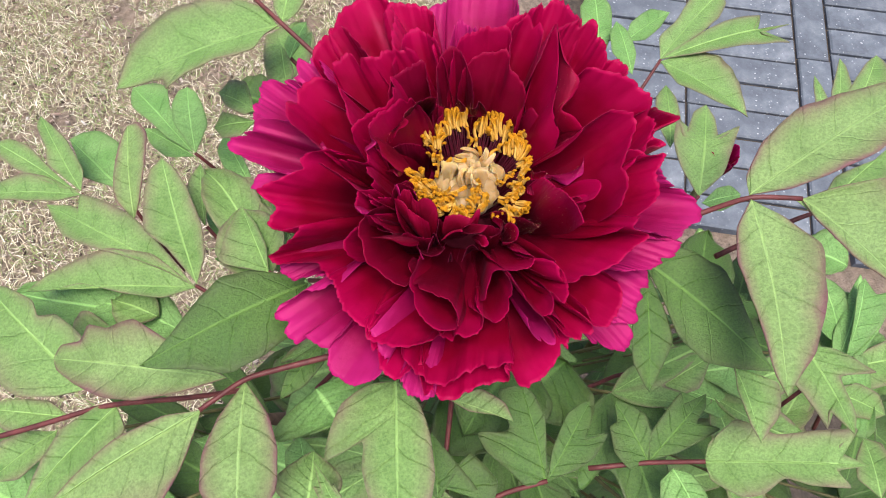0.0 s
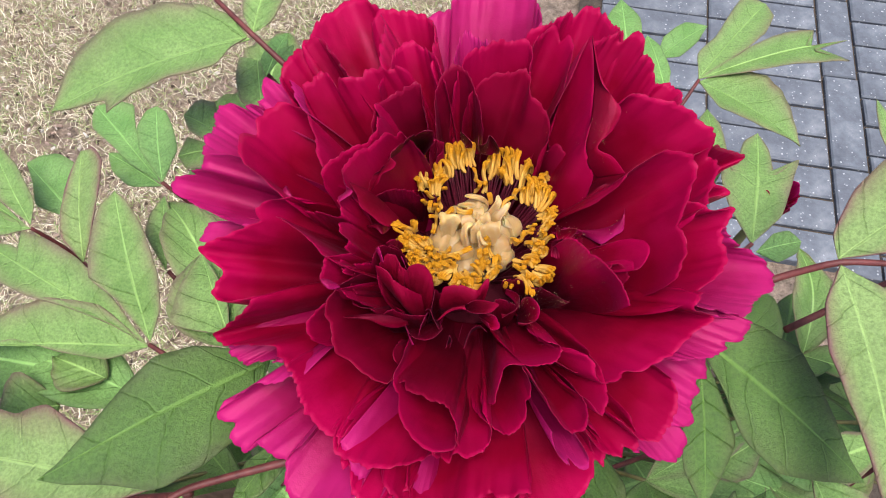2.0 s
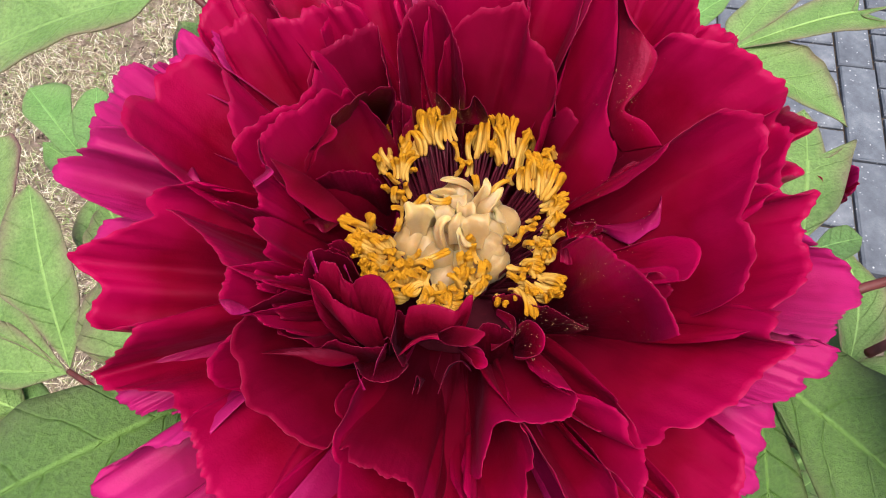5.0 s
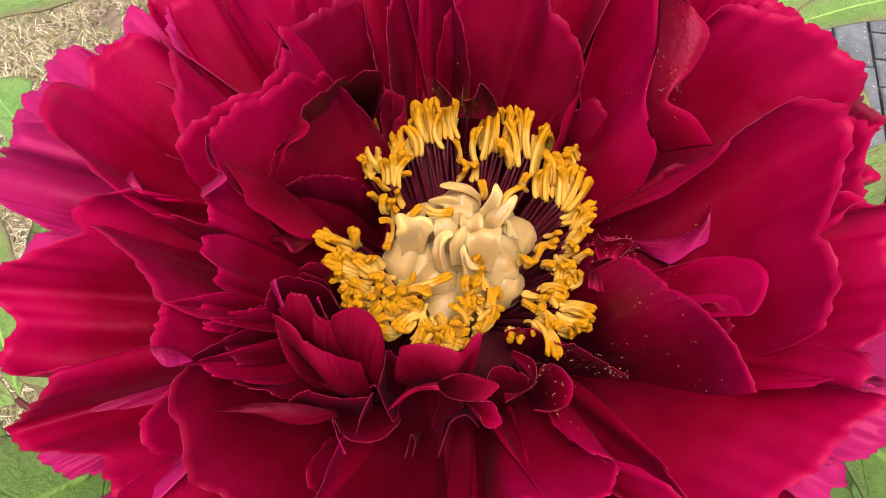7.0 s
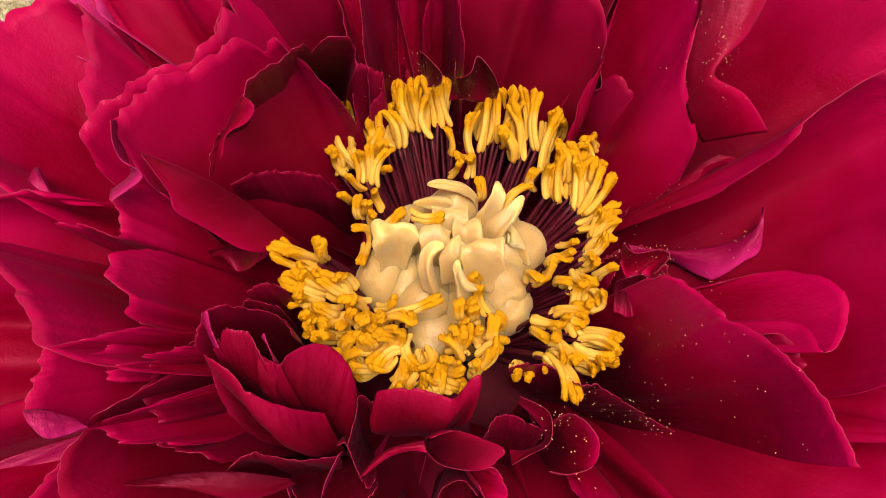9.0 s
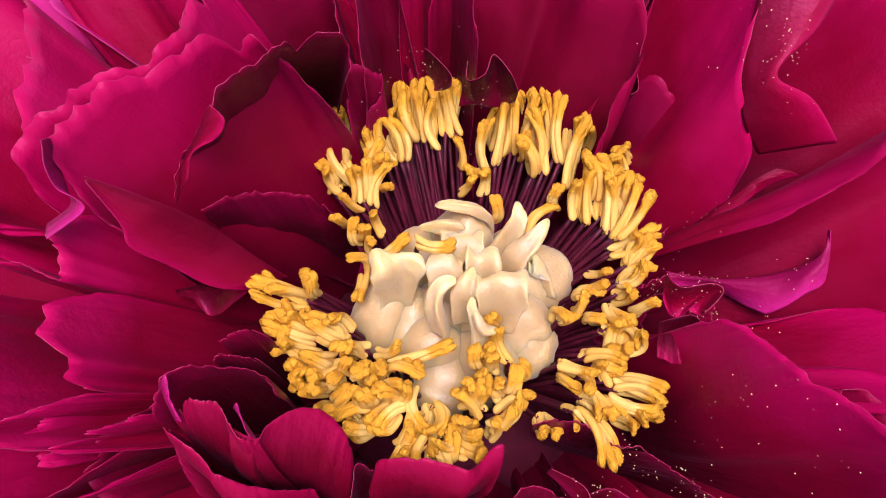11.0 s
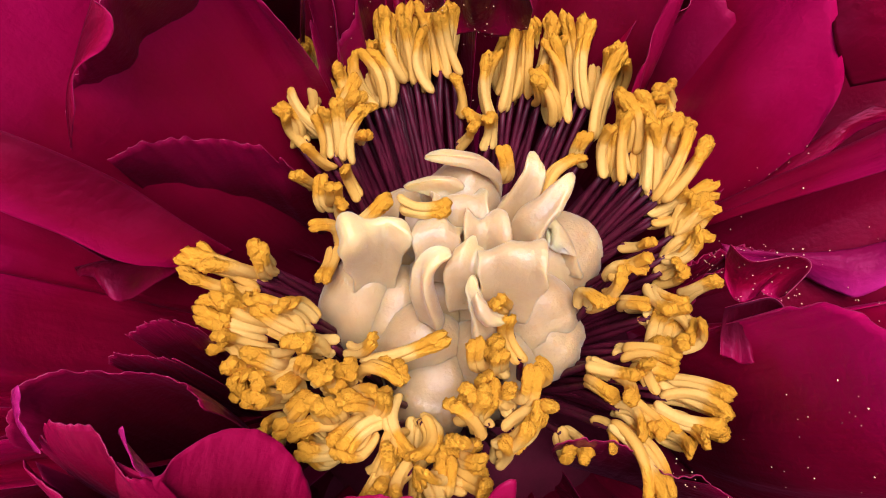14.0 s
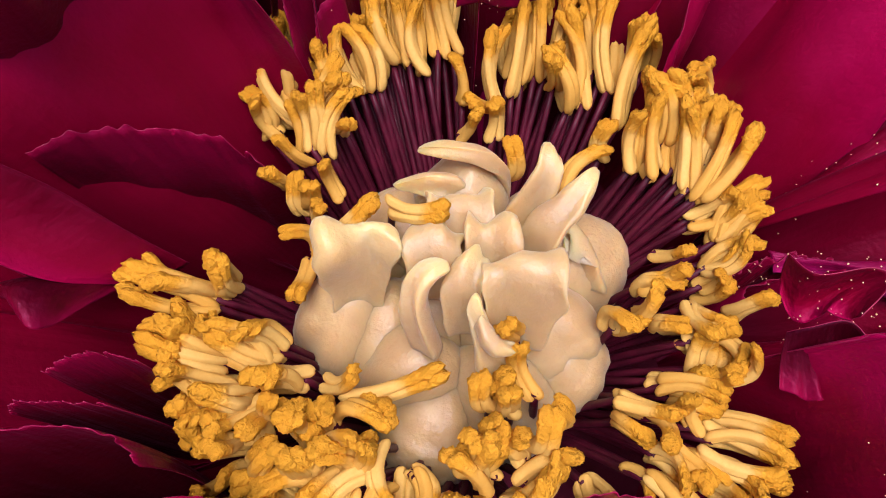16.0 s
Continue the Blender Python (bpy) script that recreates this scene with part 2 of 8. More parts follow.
def straw_material():
    m, t, b = material("straw_blades")
    r = t.nodes.new("ShaderNodeNewGeometry").outputs["Random Per Island"]
    c = ramp(t, r, (0.0, (0.82, 0.75, 0.60)), (0.34, (0.54, 0.45, 0.30)), (0.52, (0.22, 0.16, 0.10)), (0.66, (0.30, 0.22, 0.15)), (0.76, (0.30, 0.34, 0.13)), (1.0, (0.16, 0.27, 0.07)))
    t.links.new(c, b.inputs["Base Color"])
    b.inputs["Roughness"].default_value = 0.7
    return m


STRAW = straw_material()


def chip_material():
    m, t, b = material("wood_chips")
    r = t.nodes.new("ShaderNodeNewGeometry").outputs["Random Per Island"]
    c = ramp(t, r, (0.0, (0.07, 0.05, 0.035)), (0.4, (0.315, 0.2150, 0.170)), (0.85, (0.40, 0.31, 0.26)), (1.0, (0.56, 0.51, 0.46)))
    t.links.new(c, b.inputs["Base Color"])
    b.inputs["Roughness"].default_value = 0.85
    return m


CHIP = chip_material()

# ---------------------------------------------------------------- mesh helpers


def mesh_object(name, verts, faces, mats, parent=None, label="", uvs=None, smooth=True):
    me = bpy.data.meshes.new(name)
    me.from_pydata(verts, [], faces)
    for m in mats if isinstance(mats, (list, tuple)) else (mats,):
        me.materials.append(m)
    if uvs is not None:
        layer = me.uv_layers.new(name="UVMap")
        loops = np.empty(len(me.loops), dtype=np.int32)
        me.loops.foreach_get("vertex_index", loops)
        layer.data.foreach_set("uv", np.asarray(uvs, dtype=np.float32)[loops].ravel())
    if smooth:
        me.polygons.foreach_set("use_smooth", [True] * len(me.polygons))
    me.update()
    ob = new(name, me)
    ob.parent = parent
    if label:
        tagged(ob, label)
    return ob


def thing(name, at, label, category, group="", kind=""):
    ob = new(name)
    ob.location, ob.empty_display_size = at, 0.02
    return tagged(ob, label, category, group, kind)


def grid_faces(nu, nv):
    return [(j * nu + i, j * nu + i + 1, (j + 1) * nu + i + 1, (j + 1) * nu + i) for j in range(nv - 1) for i in range(nu - 1)]


def thicken(ob, thickness, rim=0):
    s = ob.modifiers.new("thickness", "SOLIDIFY")
    s.thickness, s.offset, s.material_offset_rim = thickness, 0.0, rim


def bezier(a, c, b, v):
    return a * (1 - v) ** 2 + c * 2 * v * (1 - v) + b * v ** 2


def wave1(rng, x, low, high):
    """A smooth random wave along x, about -1 to 1."""
    total = np.zeros_like(x)
    for k in range(low, high + 1):
        total += rng.uniform(-1, 1) * np.sin(k * x + rng.uniform(0, 6.28)) / math.sqrt(k - low + 1)
    return total * 0.7


AXIS = np.array([0.0, -0.10, 0.995])


def petal(parent, margin, bow=0.16, ruffle=0.15, base=None, mat=None, notch=0.042, pleat=0.2, seed=0, label="", bulge=(0, 0, 0), tuck=0.7):
    """A petal in centimetres from the flower's middle, by a few points along its margin from side to side.
    bow: sag of the blade below its chord; bulge: which way its middle swells; tuck: how far its flanks run down beyond the first and last point; ruffle, pleat: height of the waves at the margin and of the long folds."""
    rng = np.random.default_rng(seed + 17)
    nu, nv = 89, 30
    marks = np.array(margin, float)
    if tuck and base is None and mat is not PETAL_GUARD:
        ends = [marks[0] - marks[1], marks[-1] - marks[-2]]
        inward = -marks.mean(axis=0) * (1, 1, 0)
        inward = inward / (np.linalg.norm(inward) + 1e-6)
        ends = [e / np.linalg.norm(e) * 0.35 - AXIS * 0.9 + inward * 0.45 for e in ends]
        marks = np.concatenate([[marks[0] + ends[0] * tuck], marks, [marks[-1] + ends[1] * tuck]])
    path = spline(marks, 12)
    run = np.concatenate([[0.0], np.cumsum(np.linalg.norm(np.diff(path, axis=0), axis=1))])
    at = np.linspace(0, run[-1], nu)
    rim = np.stack([np.interp(at, run, path[:, k]) for k in range(3)], -1)
    middle = rim.mean(axis=0)
    flat = middle - AXIS * (middle @ AXIS)
    out = flat / max(1e-6, np.linalg.norm(flat))
    base = out * 1.75 - AXIS * 1.75 if base is None else np.array(base, float)
    u = np.linspace(-1, 1, nu)[None, :, None]
    v = np.linspace(0, 1, nv)[:, None, None]
    chord = rim[-1] - rim[0]
    span = np.linalg.norm(chord)
    chord = chord / max(span, 0.05)
    sideways = ((rim - middle) @ chord)[:, None] * chord
    rim = rim[None]
    reach = np.linalg.norm(rim - base, axis=-1, keepdims=True)
    edge = wave1(rng, 4.0 * u, 1, 6) * 0.5 + wave1(rng, 17.0 * u, 1, 5) * 0.45 + np.abs(wave1(rng, 30.0 * u, 1, 4)) * 0.45
    slit = rng.uniform(-0.7, 0.7)
    short = notch * (0.3 + 0.6 * edge) + notch * 1.2 * np.exp(-((u - slit) / 0.05) ** 2)
    t = v * (1 - np.clip(short, -0.03, 0.2) * v ** 4)
    foot = base + chord * u * min(1.1, 0.26 * span)
    bend = base + (rim - base) * 0.56 - AXIS * bow * reach + sideways[None] * 0.55 + np.array(bulge, float) * (1 - 0.5 * u ** 2)
    pts = np.broadcast_to(bezier(foot, bend, rim, t), (nv, nu, 3)).copy()
    du, dv = np.gradient(pts, axis=1), np.gradient(pts, axis=0)
    normal = np.cross(du, dv)
    normal /= np.linalg.norm(normal, axis=-1, keepdims=True) + 1e-9
    size = min(1.0, span / 3.0)
    lift = ruffle * size * (0.5 * v ** 3 * wave1(rng, 3.0 * u + 0.8 * v, 1, 4) + 0.45 * v ** 6 * wave1(rng, 9.0 * u + v, 1, 6) + 0.22 * v ** 10 * wave1(rng, 21.0 * u + v, 1, 4))
    lift = lift + pleat * size * np.sin(np.pi * np.clip(v, 0, 1)) * (wave1(rng, 2.0 * u + 1.6 * v, 1, 3) + 0.12 * wave1(rng, 6.0 * u + 0.9 * v, 1, 4))
    pts = pts + normal * lift
    uv = np.stack(np.broadcast_arrays(((u + 1) / 2)[..., 0], t[..., 0]), -1)
    ob = mesh_object("petal", pts.reshape(-1, 3) * CM, grid_faces(nu, nv), (mat or PETAL, PETAL_RIM_LIGHT), parent, label, uv.reshape(-1, 2))
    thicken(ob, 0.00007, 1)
    return ob


def tube(name, path, radii, sides, mat, parent, label=""):
    path = [Vector(p) for p in path]
    verts, uvs = [], []
    for i, p in enumerate(path):
        d = (path[min(i + 1, len(path) - 1)] - path[max(i - 1, 0)]).normalized()
        a = d.orthogonal().normalized() if i == 0 else (a - d * a.dot(d)).normalized()
        b = d.cross(a)
        r = radii[i] if isinstance(radii, (list, tuple)) else radii
        for k in range(sides):
            w = 2 * math.pi * k / sides
            verts.append(p + (a * math.cos(w) + b * math.sin(w)) * r)
            uvs.append((k / sides, i / (len(path) - 1)))
    faces = [(i * sides + k, i * sides + (k + 1) % sides, (i + 1) * sides + (k + 1) % sides, (i + 1) * sides + k) for i in range(len(path) - 1) for k in range(sides)]
    faces += [tuple(range(sides))[::-1], tuple(range(len(verts) - sides, len(verts)))]
    return mesh_object(name, verts, faces, mat, parent, label, uvs)


def curve_points(a, c, b, n):
    a, c, b = (np.array(k, float) for k in (a, c, b))
    return [Vector(bezier(a, c, b, v)) for v in np.linspace(0, 1, n)]


# ---------------------------------------------------------------- anthers, stamens, carpels


def anther_mesh(seed):
    """Two plump pollen sacs grown together along a groove, parted a little at the foot, with a crumbly pollen-caked head; length 1 along z."""
    rng = np.random.default_rng(seed)
    sides, rings = 20, 30
    bow_x, bow_y = rng.uniform(-0.16, 0.16), rng.uniform(-0.22, 0.16)
    twist, hook, part = rng.uniform(-0.7, 0.7), rng.uniform(-0.18, 0.28), rng.uniform(0.0, 0.05)
    head = rng.uniform(0.70, 0.84)
    ph = rng.uniform(0, 6.28, 3)
    verts, uvs, faces = [], [], []
    for lobe in (-1, 1):
        start = len(verts)
        reach = rng.uniform(0.92, 1.0)
        for j in range(rings):
            v = j / (rings - 1)
            round_end = math.sqrt(max(0.0, 1 - max(0, (0.12 - v) / 0.12) ** 2)) * math.sqrt(max(0.0, 1 - max(0, (v - 0.88) / 0.12) ** 2))
            caked = min(1.0, max(0.0, (v - head) / 0.08))
            r = 0.078 * max(0.1, round_end) * (1.06 - 0.16 * math.sin(math.pi * v) + 0.05 * math.sin(7 * v + ph[0])) * (1 + 0.06 * caked)
            gap = 0.052 + part * max(0, 0.35 - v) / 0.35
            for k in range(sides):
                w = 2 * math.pi * k / sides
                rough = 1 + caked * rng.uniform(-0.20, 0.24) + rng.uniform(-0.02, 0.02)
                seam = 1 - 0.20 * math.exp(-((math.cos(w) * lobe - 0.35) / 0.16) ** 2) * (1 - caked)
                x, y = lobe * gap + r * rough * seam * math.cos(w), 1.12 * r * rough * seam * math.sin(w)
                c, q = math.cos(twist * v), math.sin(twist * v)
                x, y = c * x - q * y, q * x + c * y
                verts.append((x + bow_x * math.sin(math.pi * v), y + bow_y * math.sin(math.pi * v) + hook * v ** 3, v * reach + caked * 0.025 * rng.uniform(-1, 1)))
                uvs.append((k / sides, v + (0.8 - head) * v))
        faces += [(start + j * sides + k, start + j * sides + (k + 1) % sides, start + (j + 1) * sides + (k + 1) % sides, start + (j + 1) * sides + k) for j in range(rings - 1) for k in range(sides)]
        faces += [tuple(range(start, start + sides))[::-1], tuple(range(len(verts) - sides, len(verts)))]
    ob = mesh_object("anther", verts, faces, ANTHER, None, "", uvs)
    me = ob.data
    bpy.data.objects.remove(ob)
    return me


ANTHERS = [anther_mesh(s) for s in range(24)]


def stamen(parent, foot, tip, seed):
    """A stamen, in centimetres: the filament rises from the ring under the carpels to foot, where the anther starts; the anther ends at tip."""
    rng = np.random.default_rng(seed + 4000)
    foot, tip = np.array(foot, float), np.array(tip, float)
    w = math.atan2(foot[1] - 0.1, foot[0]) + rng.normal(0, 0.06)
    root = np.array([math.cos(w) * 1.0, 0.1 + math.sin(w) * 1.0, -1.35])
    way = Vector(tip - foot)
    length = max(0.40, 1.06 * way.length)
    way.normalize()
    bend = (root + foot) / 2 + np.array([0, 0, 0.1]) + rng.uniform(-0.07, 0.07, 3)
    fil = tube("stamen", [p * CM for p in curve_points(root, bend, foot + np.array(way) * 0.06, 8)], [0.00042, 0.0004, 0.00038, 0.00036, 0.00034, 0.00032, 0.0003, 0.00026], 6, FILAMENT, parent)
    a = new("anther", ANTHERS[rng.integers(len(ANTHERS))])
    a.parent = fil
    turn = way.to_track_quat("Z", "Y").to_matrix().to_4x4() @ Matrix.Rotation(rng.uniform(0, 6.28), 4, "Z")
    fat = 0.58 * rng.uniform(0.88, 1.14)
    a.matrix_local = Matrix.Translation(Vector(foot) * CM) @ turn @ Matrix.Diagonal((fat * CM, fat * CM, length * CM, 1))
    return fil


def spline(points, steps, round_by=1.0):
    """A smooth curve through the points (rows of any width); round_by below 1 keeps corners sharper."""
    q = np.array(points, float)
    rows = []
    for i in range(len(q) - 1):
        p1, p2 = q[i], q[i + 1]
        m1, m2 = (p2 - q[max(i - 1, 0)]) * 0.5 * round_by, (q[min(i + 2, len(q) - 1)] - p1) * 0.5 * round_by
        for k in range(steps):
            t = k / steps
            rows.append(p1 * (2 * t ** 3 - 3 * t ** 2 + 1) + m1 * (t ** 3 - 2 * t ** 2 + t) + p2 * (3 * t ** 2 - 2 * t ** 3) + m2 * (t ** 3 - t ** 2))
    rows.append(q[-1])
    return np.array(rows)


def ring_faces(rings, sides):
    faces = [(j * sides + k, j * sides + (k + 1) % sides, (j + 1) * sides + (k + 1) % sides, (j + 1) * sides + k) for j in range(rings - 1) for k in range(sides)]
    return faces + [tuple(range(sides))[::-1], tuple(range((rings - 1) * sides, rings * sides))]


def carpel(parent, foot, belly, top, radius, seed):
    """A plump downy flask from its foot over its belly to a rounded top, with a shallow seam, in centimetres."""
    rng = np.random.default_rng(seed)
    foot, belly, top = (np.array(k, float) for k in (foot, belly, top))
    path = spline([(*foot, 0.72), (*(belly * 0.6 + foot * 0.4), 0.95), (*belly, 1.0), (*(belly * 0.5 + top * 0.5), 0.8), (*(belly * 0.18 + top * 0.82), 0.52), (*top, 0.06)], 6)
    sides, verts, uvs = 28, [], []
    ph, ph2 = rng.uniform(0, 6.28, 2)
    for j, (x, y, z, r) in enumerate(path):
        d = path[min(j + 1, len(path) - 1)][:3] - path[max(j - 1, 0)][:3]
        d /= np.linalg.norm(d) + 1e-9
        a = np.cross(d, [0.0, 1.0, 0.1])
        a /= np.linalg.norm(a)
        b = np.cross(d, a)
        v = j / (len(path) - 1)
        for k in range(sides):
            w = 2 * math.pi * k / sides
            seam = math.exp(-(((w - ph) % 6.28 - 3.14) / 0.22) ** 2) + 0.7 * math.exp(-(((w - ph2) % 6.28 - 3.14) / 0.3) ** 2)
            q = radius * r * (1 + 0.05 * math.sin(2 * w + ph + 3 * v) + 0.03 * math.sin(3 * w + ph2 - 4 * v) - 0.12 * seam)
            verts.append((np.array([x, y, z]) + (a * math.cos(w) + b * math.sin(w)) * q) * CM)
            uvs.append((k / sides, 0.5 * v))
    return mesh_object("carpel", verts, ring_faces(len(path), sides), CARPEL, parent, "", uvs)


def stigma(parent, marks, across_a, across_b, seed, roll=0.25, thick=0.046):
    """A fleshy curled lip, in centimetres: marks (x, y, z, half width) along its middle; across_a, across_b: where it is broad, at its start and end.
    roll: how far its sides bend back."""
    rng = np.random.default_rng(seed + 500)
    path = spline(marks, 7)
    n = len(path)
    rise = path[np.argmax(path[:, 2])][:3] - path[0][:3]
    rise /= np.linalg.norm(rise) + 1e-9
    across_a, across_b = (np.array(k, float) / np.linalg.norm(k) for k in (across_a, across_b))
    sides, verts, uvs = 30, [], []
    ph, ph2 = rng.uniform(0, 6.28, 2)
    for j, (px, py, pz, half) in enumerate(path):
        v = j / (n - 1)
        d = path[min(j + 1, n - 1)][:3] - path[max(j - 1, 0)][:3]
        d /= np.linalg.norm(d) + 1e-9
        e = v * v * (3 - 2 * v)
        x = across_a * (1 - e) + across_b * e
        x /= np.linalg.norm(x) + 1e-9
        y = np.cross(d, x)
        y /= np.linalg.norm(y) + 1e-9
        depth = thick * (1.9 - 0.9 * v) * (1.0 if j < n - 2 else 0.7 if j < n - 1 else 0.1)
        half = half * max(0.1, math.sqrt(max(0.0, 1 - max(0.0, (v - 0.55) / 0.45) ** 2.6)))
        for k in range(sides):
            w = 2 * math.pi * k / sides
            c = math.copysign(abs(math.cos(w)) ** 0.7, math.cos(w))
            swell = 1 + 0.35 * abs(c) ** 4 * v
            bend = -1.7 * roll * half * c * c + 0.34 * v * half * math.sin(2.6 * c + ph) + 0.20 * v * half * math.sin(5.0 * c + ph2 + 5 * v)
            verts.append((np.array([px, py, pz]) + x * half * c * (1 + 0.09 * math.sin(9 * v + ph + 1.5 * c) + 0.05 * math.sin(23 * v + ph2 + 4 * c)) + d * v * half * (0.14 * math.sin(2.0 * c + ph2) + 0.0) - rise * (0.5 * half * c * c * min(1.0, 1.3 * v)) + y * (depth * swell * math.sin(w) + bend)) * CM)
            uvs.append((k / sides, 0.55 + 0.45 * v))
    return mesh_object("stigma", verts, ring_faces(n, sides), CARPEL, parent, "", uvs)


def folded_petal(parent, edge_a, edge_b, bulge, mat, seed, ruffle=0.05, steps=7, middle=1.0):
    """A petal's folded part between two edges (centimetres from the flower's middle); bulge: which way its middle swells."""
    rng = np.random.default_rng(seed + 900)
    a, b = spline(edge_a, steps), spline(edge_b, steps)
    m = 48
    ta = np.linspace(0, 1, m)
    pick = lambda c: np.stack([np.interp(ta, np.linspace(0, 1, len(c)), c[:, k]) for k in range(3)], -1)
    a, b = pick(a), pick(b)
    nv = 22
    v = np.linspace(0, 1, nv)[:, None, None]
    u = ta[None, :, None]
    pts = a[None] * (1 - v) + b[None] * v + np.array(bulge, float) * (4 * v * (1 - v)) * np.sin(np.pi * np.clip(u, 0.03, 0.97)) ** 0.5 * middle
    pts = pts + AXIS * ruffle * (v ** 2 * wave1(rng, 9 * u + v, 1, 4) + 0.5 * wave1(rng, 4 * u + 3 * v, 1, 3) * v * (1 - v) * 4)
    uv = np.stack(np.broadcast_arrays(u[..., 0] * 0.6 + 0.2, 0.35 + 0.6 * v[..., 0]), -1)
    ob = mesh_object("petal", pts.reshape(-1, 3) * CM, grid_faces(m, nv), (mat, PETAL_RIM_LIGHT), parent, "", uv.reshape(-1, 2))
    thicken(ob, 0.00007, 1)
    return ob


# ---------------------------------------------------------------- leaves


def outline(v, shape):
    """Half-width of a leaflet along its length (0 to 1), by shape: plain, or lobed with forward teeth."""
    body = np.sin(np.pi * np.clip(v, 0, 1) ** 0.78) ** 0.85
    body = body * (1 - 0.25 * v ** 3)
    if shape == "plain":
        return body
    if shape == "tooth":
        tooth = np.clip((v - 0.25) / 0.3, 0, 1) ** 0.6 * (v < 0.56)
        return np.where(v < 0.56, np.maximum(body * 0.85, tooth * 1.0), body * 0.85)
    low = np.clip(v / 0.42, 0, 1) ** 0.62 * (v < 0.44) * 1.1
    mid = 0.62 * np.clip((v - 0.2) / 0.48, 0, 1) ** 0.5 * (v < 0.7)
    end = 0.42 * np.clip((1 - v) / 0.45, 0, 1) ** 0.75
    return np.maximum(np.maximum(low, mid), np.minimum(end, 0.5))


def leaflet(parent, base, tip, width, mat=None, left="plain", right="plain", droop=0.14, fold=0.36, roll=0.0, wavy=0.08, seed=0, label=""):
    """A leaflet in centimetres from the flower's middle; roll: degrees about its midrib; fold: how far the halves rise in a V."""
    rng = np.random.default_rng(seed + 91)
    base, tip = np.array(base, float), np.array(tip, float)
    chord = tip - base
    length = np.linalg.norm(chord)
    d = chord / length
    side = np.cross(d, [0, 0, 1.0])
    side /= np.linalg.norm(side)
    side = np.array(Matrix.Rotation(radians(roll), 3, Vector(d)) @ Vector(side))
    up = np.cross(side, d)
    nu, nv = 15, 38
    v = np.linspace(0, 1, nv)[:, None]
    u = np.linspace(-1, 1, nu)[None, :]
    half = np.where(u < 0, outline(v, left), outline(v, right)) * width / 2
    sweep = np.where(u < 0, 0.0 if left == "plain" else 0.45, 0.0 if right == "plain" else 0.45)
    forward = v * length + sweep * np.abs(u) * half * (1 - v)
    lift = -droop * length * 4 * (v - 0.5) ** 2 + droop * length
    lift = lift + fold * np.abs(u) ** 1.2 * half
    lift = lift + wavy * width * (wave1(rng, 7 * v + 2 * u, 1, 5) * np.abs(u) ** 1.5 + 0.5 * wave1(rng, 4 * v, 1, 3))
    bendy = 0.06 * length * rng.uniform(-1, 1) * np.sin(np.pi * v)
    pts = base + d * forward[..., None] + side * (u * half + bendy)[..., None] + up * lift[..., None]
    uv = np.stack(np.broadcast_arrays((u + 1) / 2, v + 0 * u), -1)
    ob = mesh_object("leaflet", pts.reshape(-1, 3) * CM, grid_faces(nu, nv), mat or LEAF, parent, label, uv.reshape(-1, 2))
    thicken(ob, 0.0005)
    return ob


def lobed_leaflet(parent, base, tip, lobes, mat=None, droop=0.1, fold=0.1, roll=0.0, wavy=0.05, seed=0, waist=0.42, label=""):
    """A leaflet with pointed lobes that fan out from its foot; lobes: (degrees from the midrib, length against the midrib's)."""
    rng = np.random.default_rng(seed + 57)
    base, tip = np.array(base, float), np.array(tip, float)
    chord = tip - base
    length = np.linalg.norm(chord)
    d = chord / length
    side = np.cross(d, [0, 0, 1.0])
    side /= np.linalg.norm(side)
    side = np.array(Matrix.Rotation(radians(roll), 3, Vector(d)) @ Vector(side))
    up = np.cross(side, d)
    peaks = sorted([(0.0, 1.0)] + [(float(a), float(k)) for a, k in lobes])
    low, high = min(peaks[0][0], 0) - 34, max(peaks[-1][0], 0) + 34
    nu, nv = 49, 20
    a = np.linspace(low, high, nu)
    rho = np.zeros(nu)
    for at, k in peaks:
        near = min([abs(at - b) for b, _ in peaks if b != at] + [60])
        w = max(14.0, 0.56 * near)
        rho = np.maximum(rho, k * (waist + (1 - waist) * np.clip(1 - np.abs(a - at) / w, 0, 1) ** 1.3))
    ends = np.clip(np.minimum(a - low, high - a) / 22, 0, 1)
    rho = rho * ends ** 0.6 + 0.03
    rho = rho * (1 + 0.03 * wave1(rng, a * 0.12, 1, 3))
    v = np.linspace(0, 1, nv)[:, None]
    gather = 1.16 - 0.24 * v ** 1.5
    ang = np.radians(a)[None, :] * gather
    r = v * rho[None, :] * length
    x, y = r * np.sin(ang), r * np.cos(ang)
    q = r / length
    lift = droop * length * (q - q ** 2) * 2.2 - fold * np.abs(x) * 0.4 * np.sin(3.0 * np.radians(a))[None, :] ** 2
    lift = lift + wavy * length * 0.5 * (wave1(rng, 3 * ang + 2 * v, 1, 4) * v ** 1.5)
    pts = base + d * y[..., None] + side * x[..., None] + up * lift[..., None]
    near = np.min([np.abs(a - at) for at, _ in peaks], axis=0)
    across = 0.5 + np.sign(a) * np.minimum(near / 42, 0.4)
    across = np.where((v > 0.93) & (near[None, :] > 6), 0.5 + np.sign(a) * 0.49, across[None, :])
    uv = np.stack(np.broadcast_arrays(across, q + 0 * across), -1)
    ob = mesh_object("leaflet", pts.reshape(-1, 3) * CM, grid_faces(nu, nv), mat or LEAF, parent, label, uv.reshape(-1, 2))
    thicken(ob, 0.0005)
    return ob


